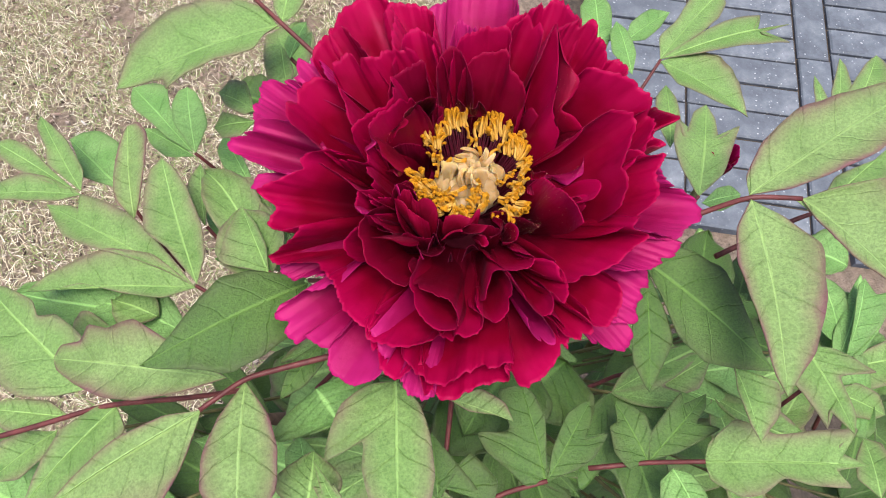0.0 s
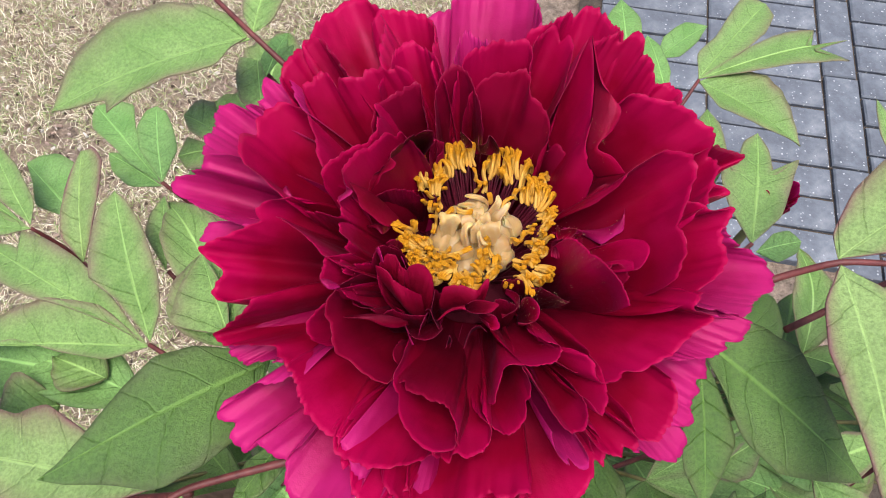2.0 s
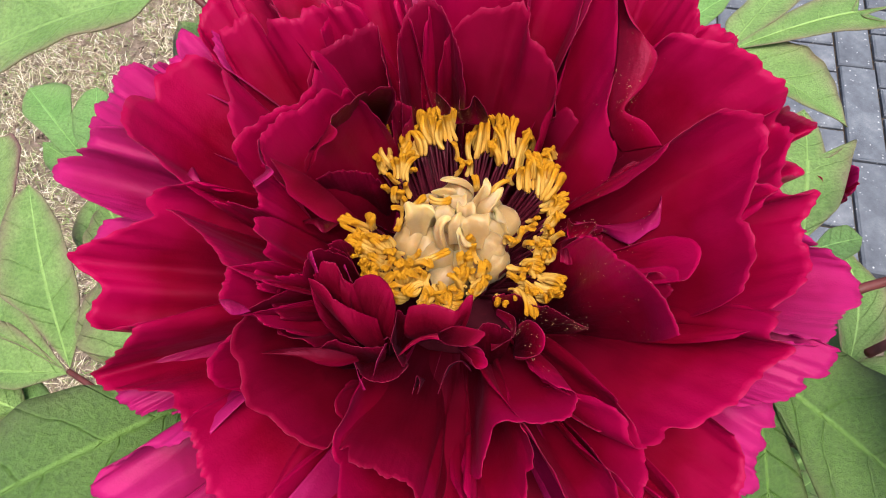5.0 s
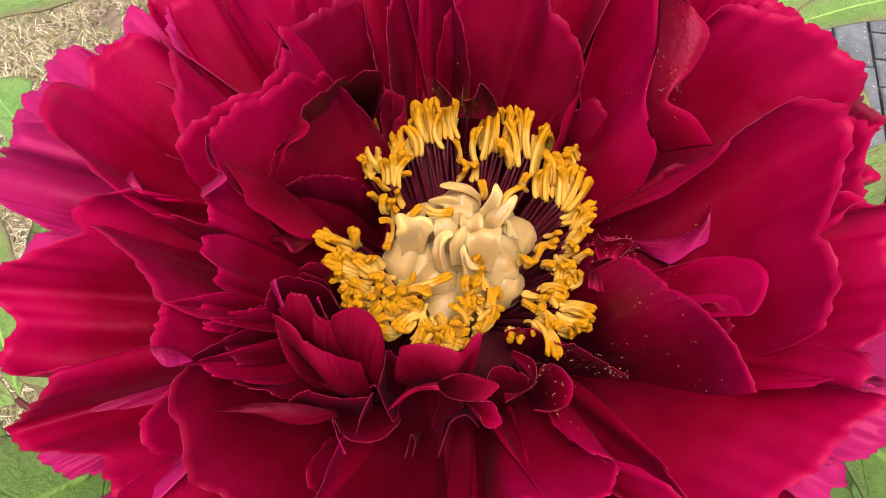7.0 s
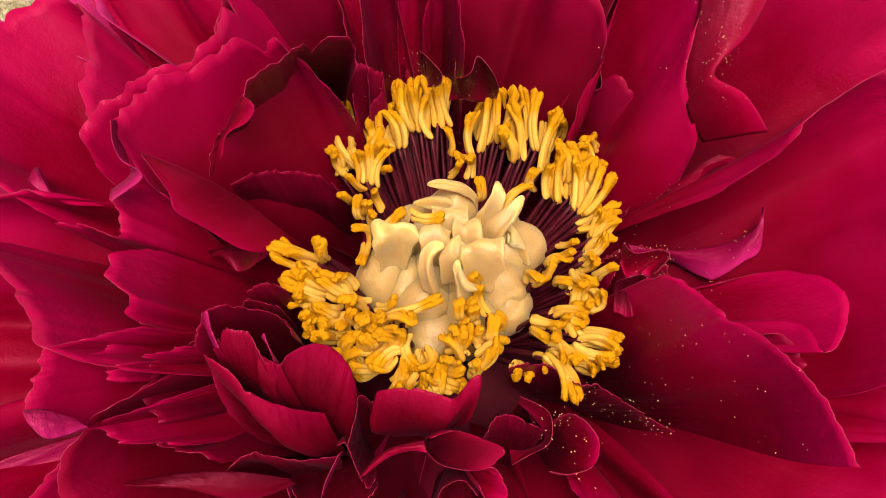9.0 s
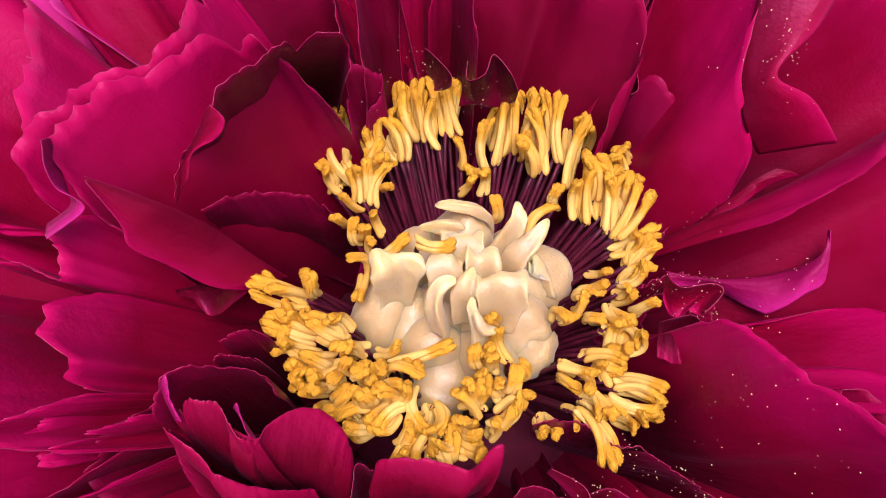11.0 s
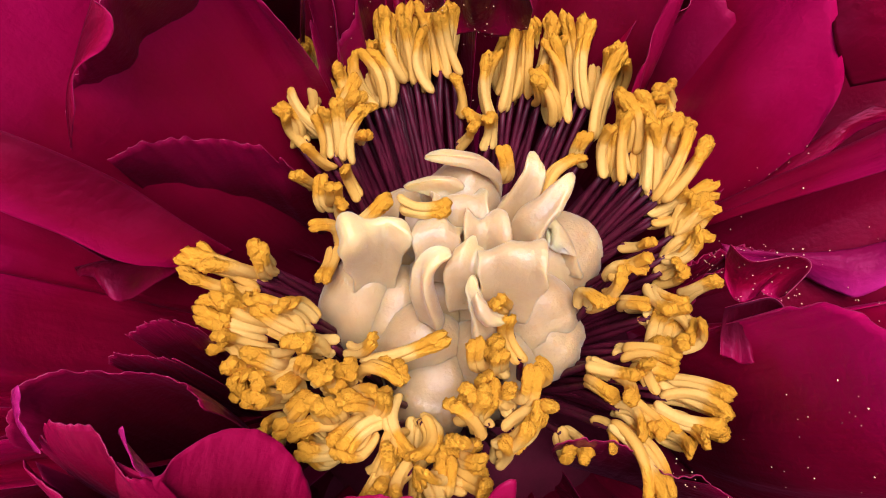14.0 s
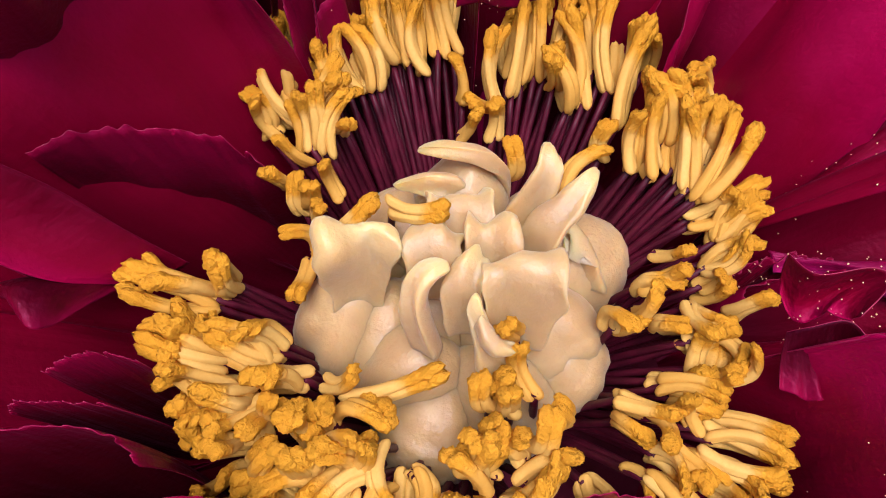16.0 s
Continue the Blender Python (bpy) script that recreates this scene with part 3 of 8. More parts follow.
def leaf_blade(parent, base, tip, left, right, mat=None, fold=0.2, droop=0.05, wavy=0.05, seed=0):
    """A leaflet in centimetres from the flower's middle, by a few points along each side of its outline; lobes and teeth lie in the outline.
    fold: how far the halves rise in a V; droop: how far the midrib arches."""
    rng = np.random.default_rng(seed + 33)
    base, tip = np.array(base, float), np.array(tip, float)
    chord = tip - base
    length = np.linalg.norm(chord)
    nv, nk = 56, 9
    v = np.linspace(0, 1, nv)
    d = chord / length
    k = np.linspace(-0.04, 1, nk)[None, :]

    def side(points):
        path = spline([tuple(base)] + list(points) + [tuple(tip)], 9, 0.4)
        run = np.concatenate([[0.0], np.cumsum(np.linalg.norm(np.diff(path, axis=0), axis=1))])
        return np.stack([np.interp(v * run[-1], run, path[:, c]) for c in range(3)], -1)

    edges = [side(left), side(right)]
    up = np.cross(edges[1][nv // 2] - edges[0][nv // 2], d)
    up = up / (np.linalg.norm(up) + 1e-9)
    up = up if up[2] > 0 else -up
    verts, uvs, faces = [], [], []
    for turn, edge in zip((-1, 1), edges):
        # rows run from the midrib forward to the margin, as the side veins do
        along = (edge - base) @ d
        across = np.linalg.norm(edge - base - along[:, None] * d, axis=-1)
        at = np.maximum.accumulate(np.clip(along - 0.75 * across, 0, length))
        rib = base + d * at[:, None]
        half = np.linalg.norm(edge - rib, axis=-1)[:, None]
        spot = at[:, None] * (1 - k) + along[:, None] * k
        lift = fold * 0.8 * np.abs(k) ** 1.15 * across[:, None] + droop * length * np.sin(np.pi * np.clip(spot / length, 0, 1))
        lift = lift + wavy * half * (wave1(rng, 9.0 * v[:, None] + 1.5 * k, 1, 5) * np.abs(k) ** 1.5 + 0.45 * np.sin(46.0 * v[:, None]) * k * (1 - k))
        pts = rib[:, None] + (edge - rib)[:, None] * k[..., None] + up * (lift - fold * 0.4 * across.mean())[..., None]
        n = len(verts)
        verts += list(pts.reshape(-1, 3) * CM)
        uvs += list(np.stack(np.broadcast_arrays(0.5 + 0.5 * turn * k, v[:, None] + 0.375 * k), -1).reshape(-1, 2))
        faces += [tuple(n + q for q in (f if turn > 0 else f[::-1])) for f in grid_faces(nk, nv)]
    ob = mesh_object("leaflet", verts, faces, mat or LEAF, parent, "", np.array(uvs))
    thicken(ob, 0.0004)
    return ob


def stalk(parent, points, r0, r1, name="leaf_stalk", mat=None):
    """A leaf stalk through the points, in centimetres from the flower's middle."""
    pts = [Vector(p) * CM for p in points]
    path = []
    for i in range(len(pts) - 1):
        for k in range(5):
            path.append(pts[i].lerp(pts[i + 1], k / 5))
    path.append(pts[-1])
    for _ in range(2):
        path = [path[0]] + [(path[i - 1] + path[i] * 2 + path[i + 1]) / 4 for i in range(1, len(path) - 1)] + [path[-1]]
    n = len(path)
    return tube(name, path, [(r0 + (r1 - r0) * i / (n - 1)) * CM for i in range(n)], 8, mat or STALK, parent)

# ---------------------------------------------------------------- ground, paving, lawn
PAVE_TURN = -10.0
PAVE_AT = Vector((0.890, 0.962, 0.0))


def sheet(name, half, z, mat, label, n=2):
    xs = np.linspace(-half, half, n)
    verts = [(x, y, z) for y in xs for x in xs]
    return tagged(mesh_object(name, verts, grid_faces(n, n), mat, None, label, smooth=False), label, "ground", kind="structure")


sheet("ground", 400.0, 0.0, SOIL, "dry pale thatch and bare brown soil")

paving = thing("paving", PAVE_AT, "charcoal grey clinker pavers laid in straight courses", "paving", kind="structure")
paving.rotation_euler = (0, 0, radians(PAVE_TURN))


def paver_mesh(lx, ly, seed):
    rng = random.Random(seed)
    h, b = 0.05, 0.0035
    verts = []
    for z, inset in ((-h, 0.0), (-b, 0.0), (0.0, b)):
        for sx, sy in ((-1, -1), (1, -1), (1, 1), (-1, 1)):
            verts.append((sx * (lx / 2 - inset) + rng.uniform(-.001, .001), sy * (ly / 2 - inset) + rng.uniform(-.001, .001), z))
    faces = [(8, 9, 10, 11)] + [(r * 4 + k, r * 4 + (k + 1) % 4, r * 4 + 4 + (k + 1) % 4, r * 4 + 4 + k) for r in (0, 1) for k in range(4)]
    ob = mesh_object("paver", verts, faces, PAVER, None, smooth=False)
    me = ob.data
    bpy.data.objects.remove(ob)
    return me


PW, PL = 0.082, 0.262
LYING = [paver_mesh(PL - 0.006, PW - 0.007, s) for s in range(4)]
UPRIGHT = [paver_mesh(PW - 0.007, PL - 0.006, s + 9) for s in range(4)]
bed_verts = [(-0.62, -0.5, -0.006 + 0.018), (1.6, -0.5, 0.012), (1.6, 1.2, 0.012), (-0.62, 1.2, 0.012)]
mesh_object("joint_sand", bed_verts, [(0, 1, 2, 3)], BED, paving, smooth=False)


def lay(me, x, y, rng):
    p = new("paver", me)
    p.parent = paving
    p.location = (x, y, 0.022 + rng.uniform(-0.0015, 0.0015))
    p.rotation_euler = (rng.uniform(-0.006, 0.006), rng.uniform(-0.006, 0.006), rng.uniform(-0.004, 0.004))


rng = random.Random(5)
for j in range(-1, 5):
    lay(UPRIGHT[rng.randrange(4)], 0.0, j * PL - PL / 2, rng)
for j in range(-6, 15):
    for i in range(6):
        if i < 2:
            lay(LYING[rng.randrange(4)], -PW / 2 - PL * (i + 0.5), j * PW + 0.02, rng)
        lay(LYING[rng.randrange(4)], PW / 2 + PL * (i + 0.5), j * PW - 0.012, rng)


def scatter_blades(name, count, box, mat, long, wide, flat, label, category, seed, keep=None):
    rng = np.random.default_rng(seed)
    x = rng.uniform(box[0], box[1], count)
    y = rng.uniform(box[2], box[3], count)
    verts, faces = [], []
    for i in range(count):
        if keep and not keep(x[i], y[i]):
            continue
        w = rng.uniform(0, 6.28)
        ln = long * rng.uniform(0.4, 1.2)
        up = ln * flat * rng.uniform(0.1, 1.0)
        d, s = np.array([math.cos(w), math.sin(w)]), np.array([-math.sin(w), math.cos(w)]) * wide * rng.uniform(0.6, 1.3)
        z0 = rng.uniform(0.001, 0.012)
        n = len(verts)
        a, m, e = np.array([x[i], y[i]]), np.array([x[i], y[i]]) + d * ln * 0.5, np.array([x[i], y[i]]) + d * ln + s * rng.uniform(-4, 4)
        verts += [(*(a - s), z0), (*(a + s), z0), (*(m + s * 0.8), z0 + up), (*(m - s * 0.8), z0 + up), (*e, z0 + up * rng.uniform(0.5, 1.4))]
        faces += [(n, n + 1, n + 2, n + 3), (n + 3, n + 2, n + 4)]
    ob = mesh_object(name, verts, faces, mat, None, smooth=False)
    return tagged(ob, label, category, kind="stuff")


def off_paving(x, y):
    return x < 0.12 + 0.1 * math.sin(3 * y) + 0.05 * math.sin(11 * y)


def in_tufts(x, y):
    """Grass stands in tufts, with bare soil between."""
    worn = math.sin(13 * x + 3 * math.sin(7 * y)) + math.sin(17 * y + 2 * math.sin(9 * x)) + 0.8 * math.sin(41 * x + 29 * y) + 0.8 * math.sin(37 * x - 47 * y)
    return off_paving(x, y) and worn > -1.7 + 0.9 * math.sin(991 * x + 613 * y)


scatter_blades("dry_grass", 220000, (-1.9, 0.5, -0.4, 2.2), STRAW, 0.026, 0.0007, 0.6, "short straw-coloured lawn grass with some green blades", "grass", 3, in_tufts)


def scatter_chips(count, box, seed, keep):
    rng = np.random.default_rng(seed)
    verts, faces = [], []
    for i in range(count):
        x, y = rng.uniform(box[0], box[1]), rng.uniform(box[2], box[3])
        if not keep(x, y):
            continue
        w = rng.uniform(0, 6.28)
        d, s = np.array([math.cos(w), math.sin(w), 0]) * rng.uniform(0.002, 0.008), np.array([-math.sin(w), math.cos(w), 0]) * rng.uniform(0.001, 0.003)
        c = np.array([x, y, rng.uniform(0.004, 0.014)])
        t = np.array([rng.uniform(-.3, .3), rng.uniform(-.3, .3), 1]) * rng.uniform(0.001, 0.004)
        n = len(verts)
        verts += [c - d - s - t, c + d - s * 0.7 - t, c + d * 0.9 + s - t, c - d * 0.8 + s - t, c - d * 0.9 - s * 0.8 + t, c + d * 0.85 - s * 0.6 + t, c + d * 0.8 + s * 0.8 + t, c - d * 0.7 + s * 0.8 + t]
        faces += [tuple(n + k for k in f) for f in ((4, 5, 6, 7), (0, 1, 5, 4), (1, 2, 6, 5), (2, 3, 7, 6), (3, 0, 4, 7))]
    return tagged(mesh_object("wood_chips", verts, faces, CHIP, None, smooth=False), "scattered brown and grey bark chips on the lawn", "bark chips", kind="stuff")


scatter_chips(7000, (-1.6, 0.3, -0.4, 1.8), 8, off_paving)


# dark loose soil of the planting bed under the shrub
ring, verts = 40, [(0.15, -0.1, 0.010)]
rng = random.Random(12)
for k in range(ring):
    w = 2 * math.pi * k / ring
    r = 1 + 0.08 * math.sin(3 * w) + rng.uniform(-0.04, 0.04)
    verts.append((0.22 + 0.72 * r * math.cos(w), -0.12 + 0.46 * r * math.sin(w), 0.006))
tagged(mesh_object("planting_bed", verts, [(0, 1 + k, 1 + (k + 1) % ring) for k in range(ring)], BED), "dark crumbly soil bed round the shrub's stems", "soil", kind="structure")

# ---------------------------------------------------------------- the flower
flower = thing("peony_flower", FLOWER, "large open crimson peony flower with a ruffled bowl of petals", "flower")

# petals from the outermost ring inwards; places in centimetres from the flower's middle

# outermost ring, paler and pleated
petal(flower, [(-6.52, 2.13, 0.90), (-7.75, 2.38, 0.70), (-8.14, 2.28, 0.50), (-8.14, 2.10, 0.40), (-8.88, 2.20, 0.00), (-9.29, 2.11, -0.30), (-9.29, 1.77, -0.40), (-8.32, 1.16, -0.30), (-7.18, 0.65, -0.20), (-6.43, 0.46, 0.00)], bow=-0.03, pleat=0.15, mat=PETAL_GUARD, seed=0)
petal(flower, [(-5.98, 3.27, 1.10), (-6.65, 4.16, 0.70), (-7.41, 4.54, 0.40), (-7.94, 4.70, 0.20), (-8.24, 4.46, 0.10), (-8.18, 3.74, 0.20), (-8.24, 3.15, 0.40), (-8.18, 2.52, 0.50)], bow=-0.03, pleat=0.15, mat=PETAL_GUARD, seed=1)
petal(flower, [(-5.18, 3.68, 1.20), (-5.62, 4.62, 0.90), (-6.05, 5.76, 0.60), (-6.41, 5.63, 0.40), (-6.76, 5.65, 0.40), (-6.80, 5.23, 0.40), (-6.65, 4.73, 0.50), (-6.81, 4.55, 0.50), (-6.34, 3.74, 0.90)], bow=0, pleat=0.12, mat=PETAL_GUARD, seed=2)
petal(flower, [(-6.85, 0.99, -0.60), (-8.02, 1.04, -1.00), (-8.37, 0.65, -1.10), (-8.25, 0.40, -1.10), (-7.42, 0.49, -0.80), (-6.82, 0.49, -0.50)], bow=-0.05, mat=PETAL_GUARD, seed=3)
petal(flower, [(-7.16, -2.78, -0.80), (-6.93, -2.94, -0.90), (-6.69, -3.28, -1.00), (-6.28, -3.42, -1.10), (-5.81, -3.37, -0.90), (-5.35, -3.53, -0.60), (-4.96, -3.69, -0.30)], bow=-0.05, mat=PETAL_GUARD, seed=4)
petal(flower, [(-4.47, -4.13, 0.00), (-5.41, -4.25, -0.20), (-6.28, -4.44, -0.50), (-6.81, -4.80, -0.80), (-6.66, -5.17, -0.90), (-6.31, -5.56, -1.20), (-6.02, -5.75, -1.40), (-5.84, -5.49, -1.30), (-5.37, -5.83, -1.30), (-4.78, -6.03, -1.20)], bow=-0.06, ruffle=0.22, pleat=0.25, mat=PETAL_GUARD, seed=5)
petal(flower, [(-4.47, -5.67, -0.80), (-4.83, -5.96, -1.10), (-4.88, -6.40, -1.20), (-4.77, -6.76, -1.30), (-4.42, -7.10, -1.40), (-3.80, -7.21, -1.30), (-3.14, -7.04, -1.00), (-2.93, -6.58, -0.80), (-3.41, -5.63, -0.30)], bow=-0.06, ruffle=0.22, pleat=0.25, mat=PETAL_GUARD, seed=6)
petal(flower, [(-2.37, -7.00, -0.90), (-2.21, -7.44, -1.10), (-1.71, -7.68, -1.30), (-1.17, -7.61, -1.10), (-1.57, -6.78, -0.70)], bow=-0.05, ruffle=0.22, mat=PETAL_GUARD, seed=7)
petal(flower, [(4.15, -4.99, -2.00), (4.70, -5.39, -2.50), (5.45, -5.59, -2.80), (6.01, -5.36, -2.80), (6.16, -4.92, -2.70), (5.89, -4.57, -2.50), (5.21, -4.45, -2.10)], bow=-0.06, ruffle=0.22, mat=PETAL_GUARD, seed=8)
petal(flower, [(5.31, -4.66, -2.20), (6.15, -4.66, -2.40), (6.35, -4.44, -2.30), (6.23, -4.00, -2.20), (6.75, -3.57, -2.20), (6.84, -3.18, -2.10), (6.72, -2.49, -1.90), (5.31, -2.58, -1.20)], bow=-0.06, ruffle=0.22, mat=PETAL_GUARD, seed=9)
petal(flower, [(5.37, -3.24, -0.80), (6.31, -3.07, -1.00), (6.99, -2.90, -1.10), (7.63, -2.43, -1.10), (7.96, -2.13, -1.00), (7.62, -1.87, -0.90), (6.51, -1.92, -0.30)], bow=-0.05, pleat=0.18, mat=PETAL_GUARD, seed=10)
petal(flower, [(6.74, -1.96, -0.60), (7.69, -1.88, -1.00), (8.21, -1.31, -1.40), (8.78, -0.83, -1.60), (9.26, -0.37, -1.70), (9.18, 0.08, -1.60), (8.54, 0.29, -1.20), (7.80, 0.35, -0.60), (7.17, 0.61, 0.10)], bow=-0.05, ruffle=0.12, pleat=0.15, mat=PETAL_GUARD, seed=11)
petal(flower, [(-1.73, 7.57, 0.90), (-1.40, 7.86, 1.00), (-0.73, 8.17, 1.00), (-0.51, 8.79, 1.00), (0.53, 9.44, 0.90), (1.75, 9.06, 1.10), (2.10, 7.80, 1.40), (1.93, 6.46, 1.70)], bow=0.02, pleat=0.2, mat=PETAL_GUARD, seed=12)
# broad outer petals
petal(flower, [(-5.18, 0.32, 1.70), (-5.85, 0.25, 1.40), (-6.44, -0.39, 1.10), (-7.11, -0.64, 1.00), (-7.54, -0.81, 0.90), (-7.12, -1.11, 0.70), (-6.91, -1.36, 0.60), (-7.10, -1.61, 0.40), (-7.02, -1.97, 0.30), (-6.51, -2.12, 0.40), (-5.93, -2.07, 0.60)], bow=0.1, ruffle=0.15, seed=13)
petal(flower, [(-5.78, -2.21, 0.80), (-5.92, -2.44, 0.70), (-6.35, -2.60, 0.30), (-7.16, -2.85, -0.50), (-6.62, -3.13, -0.30), (-5.69, -3.28, 0.00), (-5.17, -3.59, 0.10), (-4.80, -3.88, 0.10)], bow=0.1, ruffle=0.15, seed=14)
petal(flower, [(-5.24, 0.42, 1.70), (-5.90, 0.94, 1.90), (-6.21, 1.18, 2.00), (-6.47, 1.58, 2.10), (-6.52, 2.43, 1.90), (-6.40, 2.78, 1.70), (-5.90, 3.59, 1.60), (-5.47, 3.61, 1.70), (-4.85, 3.02, 2.00), (-4.60, 2.39, 2.10), (-4.12, 1.03, 2.20)], bow=0.14, ruffle=0.15, seed=15)
petal(flower, [(-5.94, 4.84, 0.90), (-6.14, 5.35, 1.00), (-5.80, 5.82, 1.10), (-5.54, 6.23, 1.20), (-4.92, 6.42, 1.50), (-4.38, 5.37, 1.80), (-3.78, 4.24, 2.10)], bow=0.12, seed=16)
petal(flower, [(-5.43, 6.17, 1.20), (-5.25, 7.14, 1.10), (-4.72, 8.05, 1.10), (-3.98, 8.60, 1.10), (-3.22, 8.08, 1.30), (-2.86, 6.55, 1.60), (-2.88, 5.06, 1.90)], bow=0.1, pleat=0.35, seed=17)
petal(flower, [(-3.23, 7.49, 1.40), (-2.63, 7.73, 1.40), (-1.93, 7.49, 1.40), (-1.38, 7.15, 1.50), (-1.22, 6.21, 1.80), (-1.35, 5.05, 2.00)], bow=0.12, seed=18)
petal(flower, [(1.66, 5.80, 2.50), (2.15, 5.90, 2.50), (2.71, 6.54, 2.40), (3.07, 6.84, 2.35), (3.48, 6.94, 2.30), (3.93, 6.32, 2.40), (4.26, 5.50, 2.60)], bow=0.14, ruffle=0.15, seed=19)
petal(flower, [(3.19, 4.88, 2.60), (3.76, 5.26, 2.70), (4.22, 5.40, 2.70), (4.62, 5.34, 2.80), (4.79, 5.01, 2.70), (4.82, 4.84, 2.40), (5.15, 4.84, 2.00), (5.29, 4.46, 1.60)], bow=0.16, ruffle=0.15, seed=20)
petal(flower, [(5.23, 4.58, 1.40), (5.75, 4.69, 1.40), (6.02, 4.39, 1.45), (6.02, 3.84, 1.60), (5.64, 3.44, 1.70)], bow=0.1, ruffle=0.1, seed=21)
petal(flower, [(4.08, 3.19, 2.40), (4.52, 3.27, 2.50), (5.03, 3.12, 2.50), (5.51, 3.05, 2.40), (6.20, 2.92, 2.10), (6.51, 2.58, 1.80), (6.94, 2.34, 1.30), (6.59, 1.22, 1.20), (6.01, 0.28, 1.40)], bow=0.16, ruffle=0.12, seed=22)
petal(flower, [(6.24, 2.11, 1.40), (6.94, 2.63, 1.10), (7.44, 2.93, 0.50), (8.52, 3.40, -0.50), (8.34, 3.11, -0.40), (7.22, 2.21, 0.30), (6.93, 1.68, 0.50), (7.41, 1.72, 0.20), (7.44, 1.51, 0.20), (6.63, 1.04, 0.90)], bow=0.06, ruffle=0.08, notch=0.02, tuck=0, seed=23)
petal(flower, [(5.86, 0.48, 1.50), (6.39, 0.32, 1.40), (6.94, 0.41, 1.30), (6.89, 0.09, 1.00), (6.69, -0.20, 0.90), (6.71, -0.79, 0.90), (6.20, -1.58, 1.00), (5.61, -2.15, 1.10)], bow=0.14, ruffle=0.12, seed=24)
petal(flower, [(5.68, -2.10, 1.10), (5.56, -2.41, 1.10), (6.23, -2.49, 0.50), (5.52, -3.06, 0.40), (5.00, -3.44, 0.30), (4.06, -3.92, 0.40), (3.15, -4.24, 0.70), (2.79, -3.80, 1.20)], bow=0.14, ruffle=0.1, seed=25)
petal(flower, [(-3.41, -5.57, -0.20), (-3.32, -6.12, -0.50), (-2.98, -6.87, -0.70), (-2.59, -7.17, -0.80), (-2.06, -6.91, -0.70), (-1.61, -6.65, -0.50)], bow=0.1, ruffle=0.15, seed=26)
petal(flower, [(-1.67, -6.65, -0.50), (-1.59, -7.37, -0.80), (-1.17, -7.77, -1.00), (-0.47, -7.71, -1.00), (0.10, -7.45, -0.90), (0.60, -7.22, -0.90), (1.21, -7.31, -0.90), (1.25, -6.82, -0.50)], bow=0.08, ruffle=0.2, seed=27)
petal(flower, [(-2.12, -6.73, -0.20), (-1.51, -7.23, -0.40), (-1.03, -7.40, -0.50), (-0.56, -7.33, -0.40), (-0.13, -7.01, -0.30), (0.57, -6.90, -0.30), (1.18, -6.83, -0.30)], bow=0.12, ruffle=0.15, seed=28)
petal(flower, [(1.08, -6.64, -0.50), (1.48, -7.07, -0.80), (1.74, -7.36, -0.90), (2.11, -7.25, -1.00), (2.99, -6.53, -1.10), (3.41, -5.84, -1.10), (3.21, -5.24, -0.90), (2.65, -4.99, -0.50)], bow=0.06, ruffle=0.15, pleat=0.25, seed=29)
petal(flower, [(2.88, -5.30, -0.40), (3.26, -5.67, -0.70), (3.82, -5.77, -0.80), (4.20, -5.45, -0.70), (4.01, -4.82, -0.40)], bow=0.1, ruffle=0.12, seed=30)
petal(flower, [(3.76, -5.00, -0.30), (4.17, -5.39, -0.40), (4.58, -5.46, -0.40), (4.99, -5.05, -0.40), (5.28, -4.46, -0.30), (5.15, -3.99, -0.20), (4.70, -3.65, 0.00)], bow=0.12, ruffle=0.1, seed=31)
petal(flower, [(2.95, -5.10, -0.90), (3.18, -5.71, -1.20), (3.44, -5.99, -1.30), (3.40, -5.68, -1.20), (3.17, -5.33, -0.80)], bow=0.05, seed=32)
# middle petals
petal(flower, [(3.74, 0.62, 2.00), (3.90, 0.79, 2.30), (4.31, 1.09, 2.40), (4.97, 1.41, 2.50), (5.80, 1.24, 2.20), (5.61, 0.47, 2.00), (5.44, -0.01, 1.80), (5.47, -0.80, 1.50), (5.20, -1.53, 1.20)], bow=0.2, ruffle=0.1, seed=33)
petal(flower, [(2.47, 3.79, 2.20), (2.79, 4.98, 2.50), (2.68, 5.53, 2.60), (2.29, 5.75, 2.60), (1.78, 5.30, 2.60), (1.55, 4.85, 2.40)], bow=0.18, ruffle=0.1, seed=34)
petal(flower, [(2.22, 3.15, 2.00), (2.50, 3.61, 2.40), (2.88, 4.37, 2.80), (3.18, 4.90, 2.90), (3.26, 4.14, 2.50), (3.20, 2.88, 2.10), (3.03, 2.11, 1.60), (3.33, 1.61, 0.90)], bow=0.14, ruffle=0.05, notch=0.01, seed=35)
folded_petal(flower, [(3.18, 4.90, 2.90), (3.25, 3.98, 2.45), (3.16, 2.88, 2.10), (3.04, 2.30, 1.60), (3.13, 1.82, 1.20), (3.43, 1.62, 0.80)], [(3.16, 4.83, 2.95), (3.32, 3.55, 2.70), (3.67, 3.10, 2.50), (3.91, 2.79, 2.30), (3.71, 2.39, 2.00), (3.31, 2.00, 1.70), (3.77, 1.85, 1.50), (4.19, 1.57, 1.10)], (0.05, -0.05, 0.12), PETAL, 236, 0.02)
petal(flower, [(-2.77, 3.77, 2.20), (-2.37, 5.29, 2.00), (-1.81, 5.69, 2.00), (-1.26, 4.99, 2.20), (-0.92, 3.78, 2.40)], bow=0.16, tuck=0, seed=37)
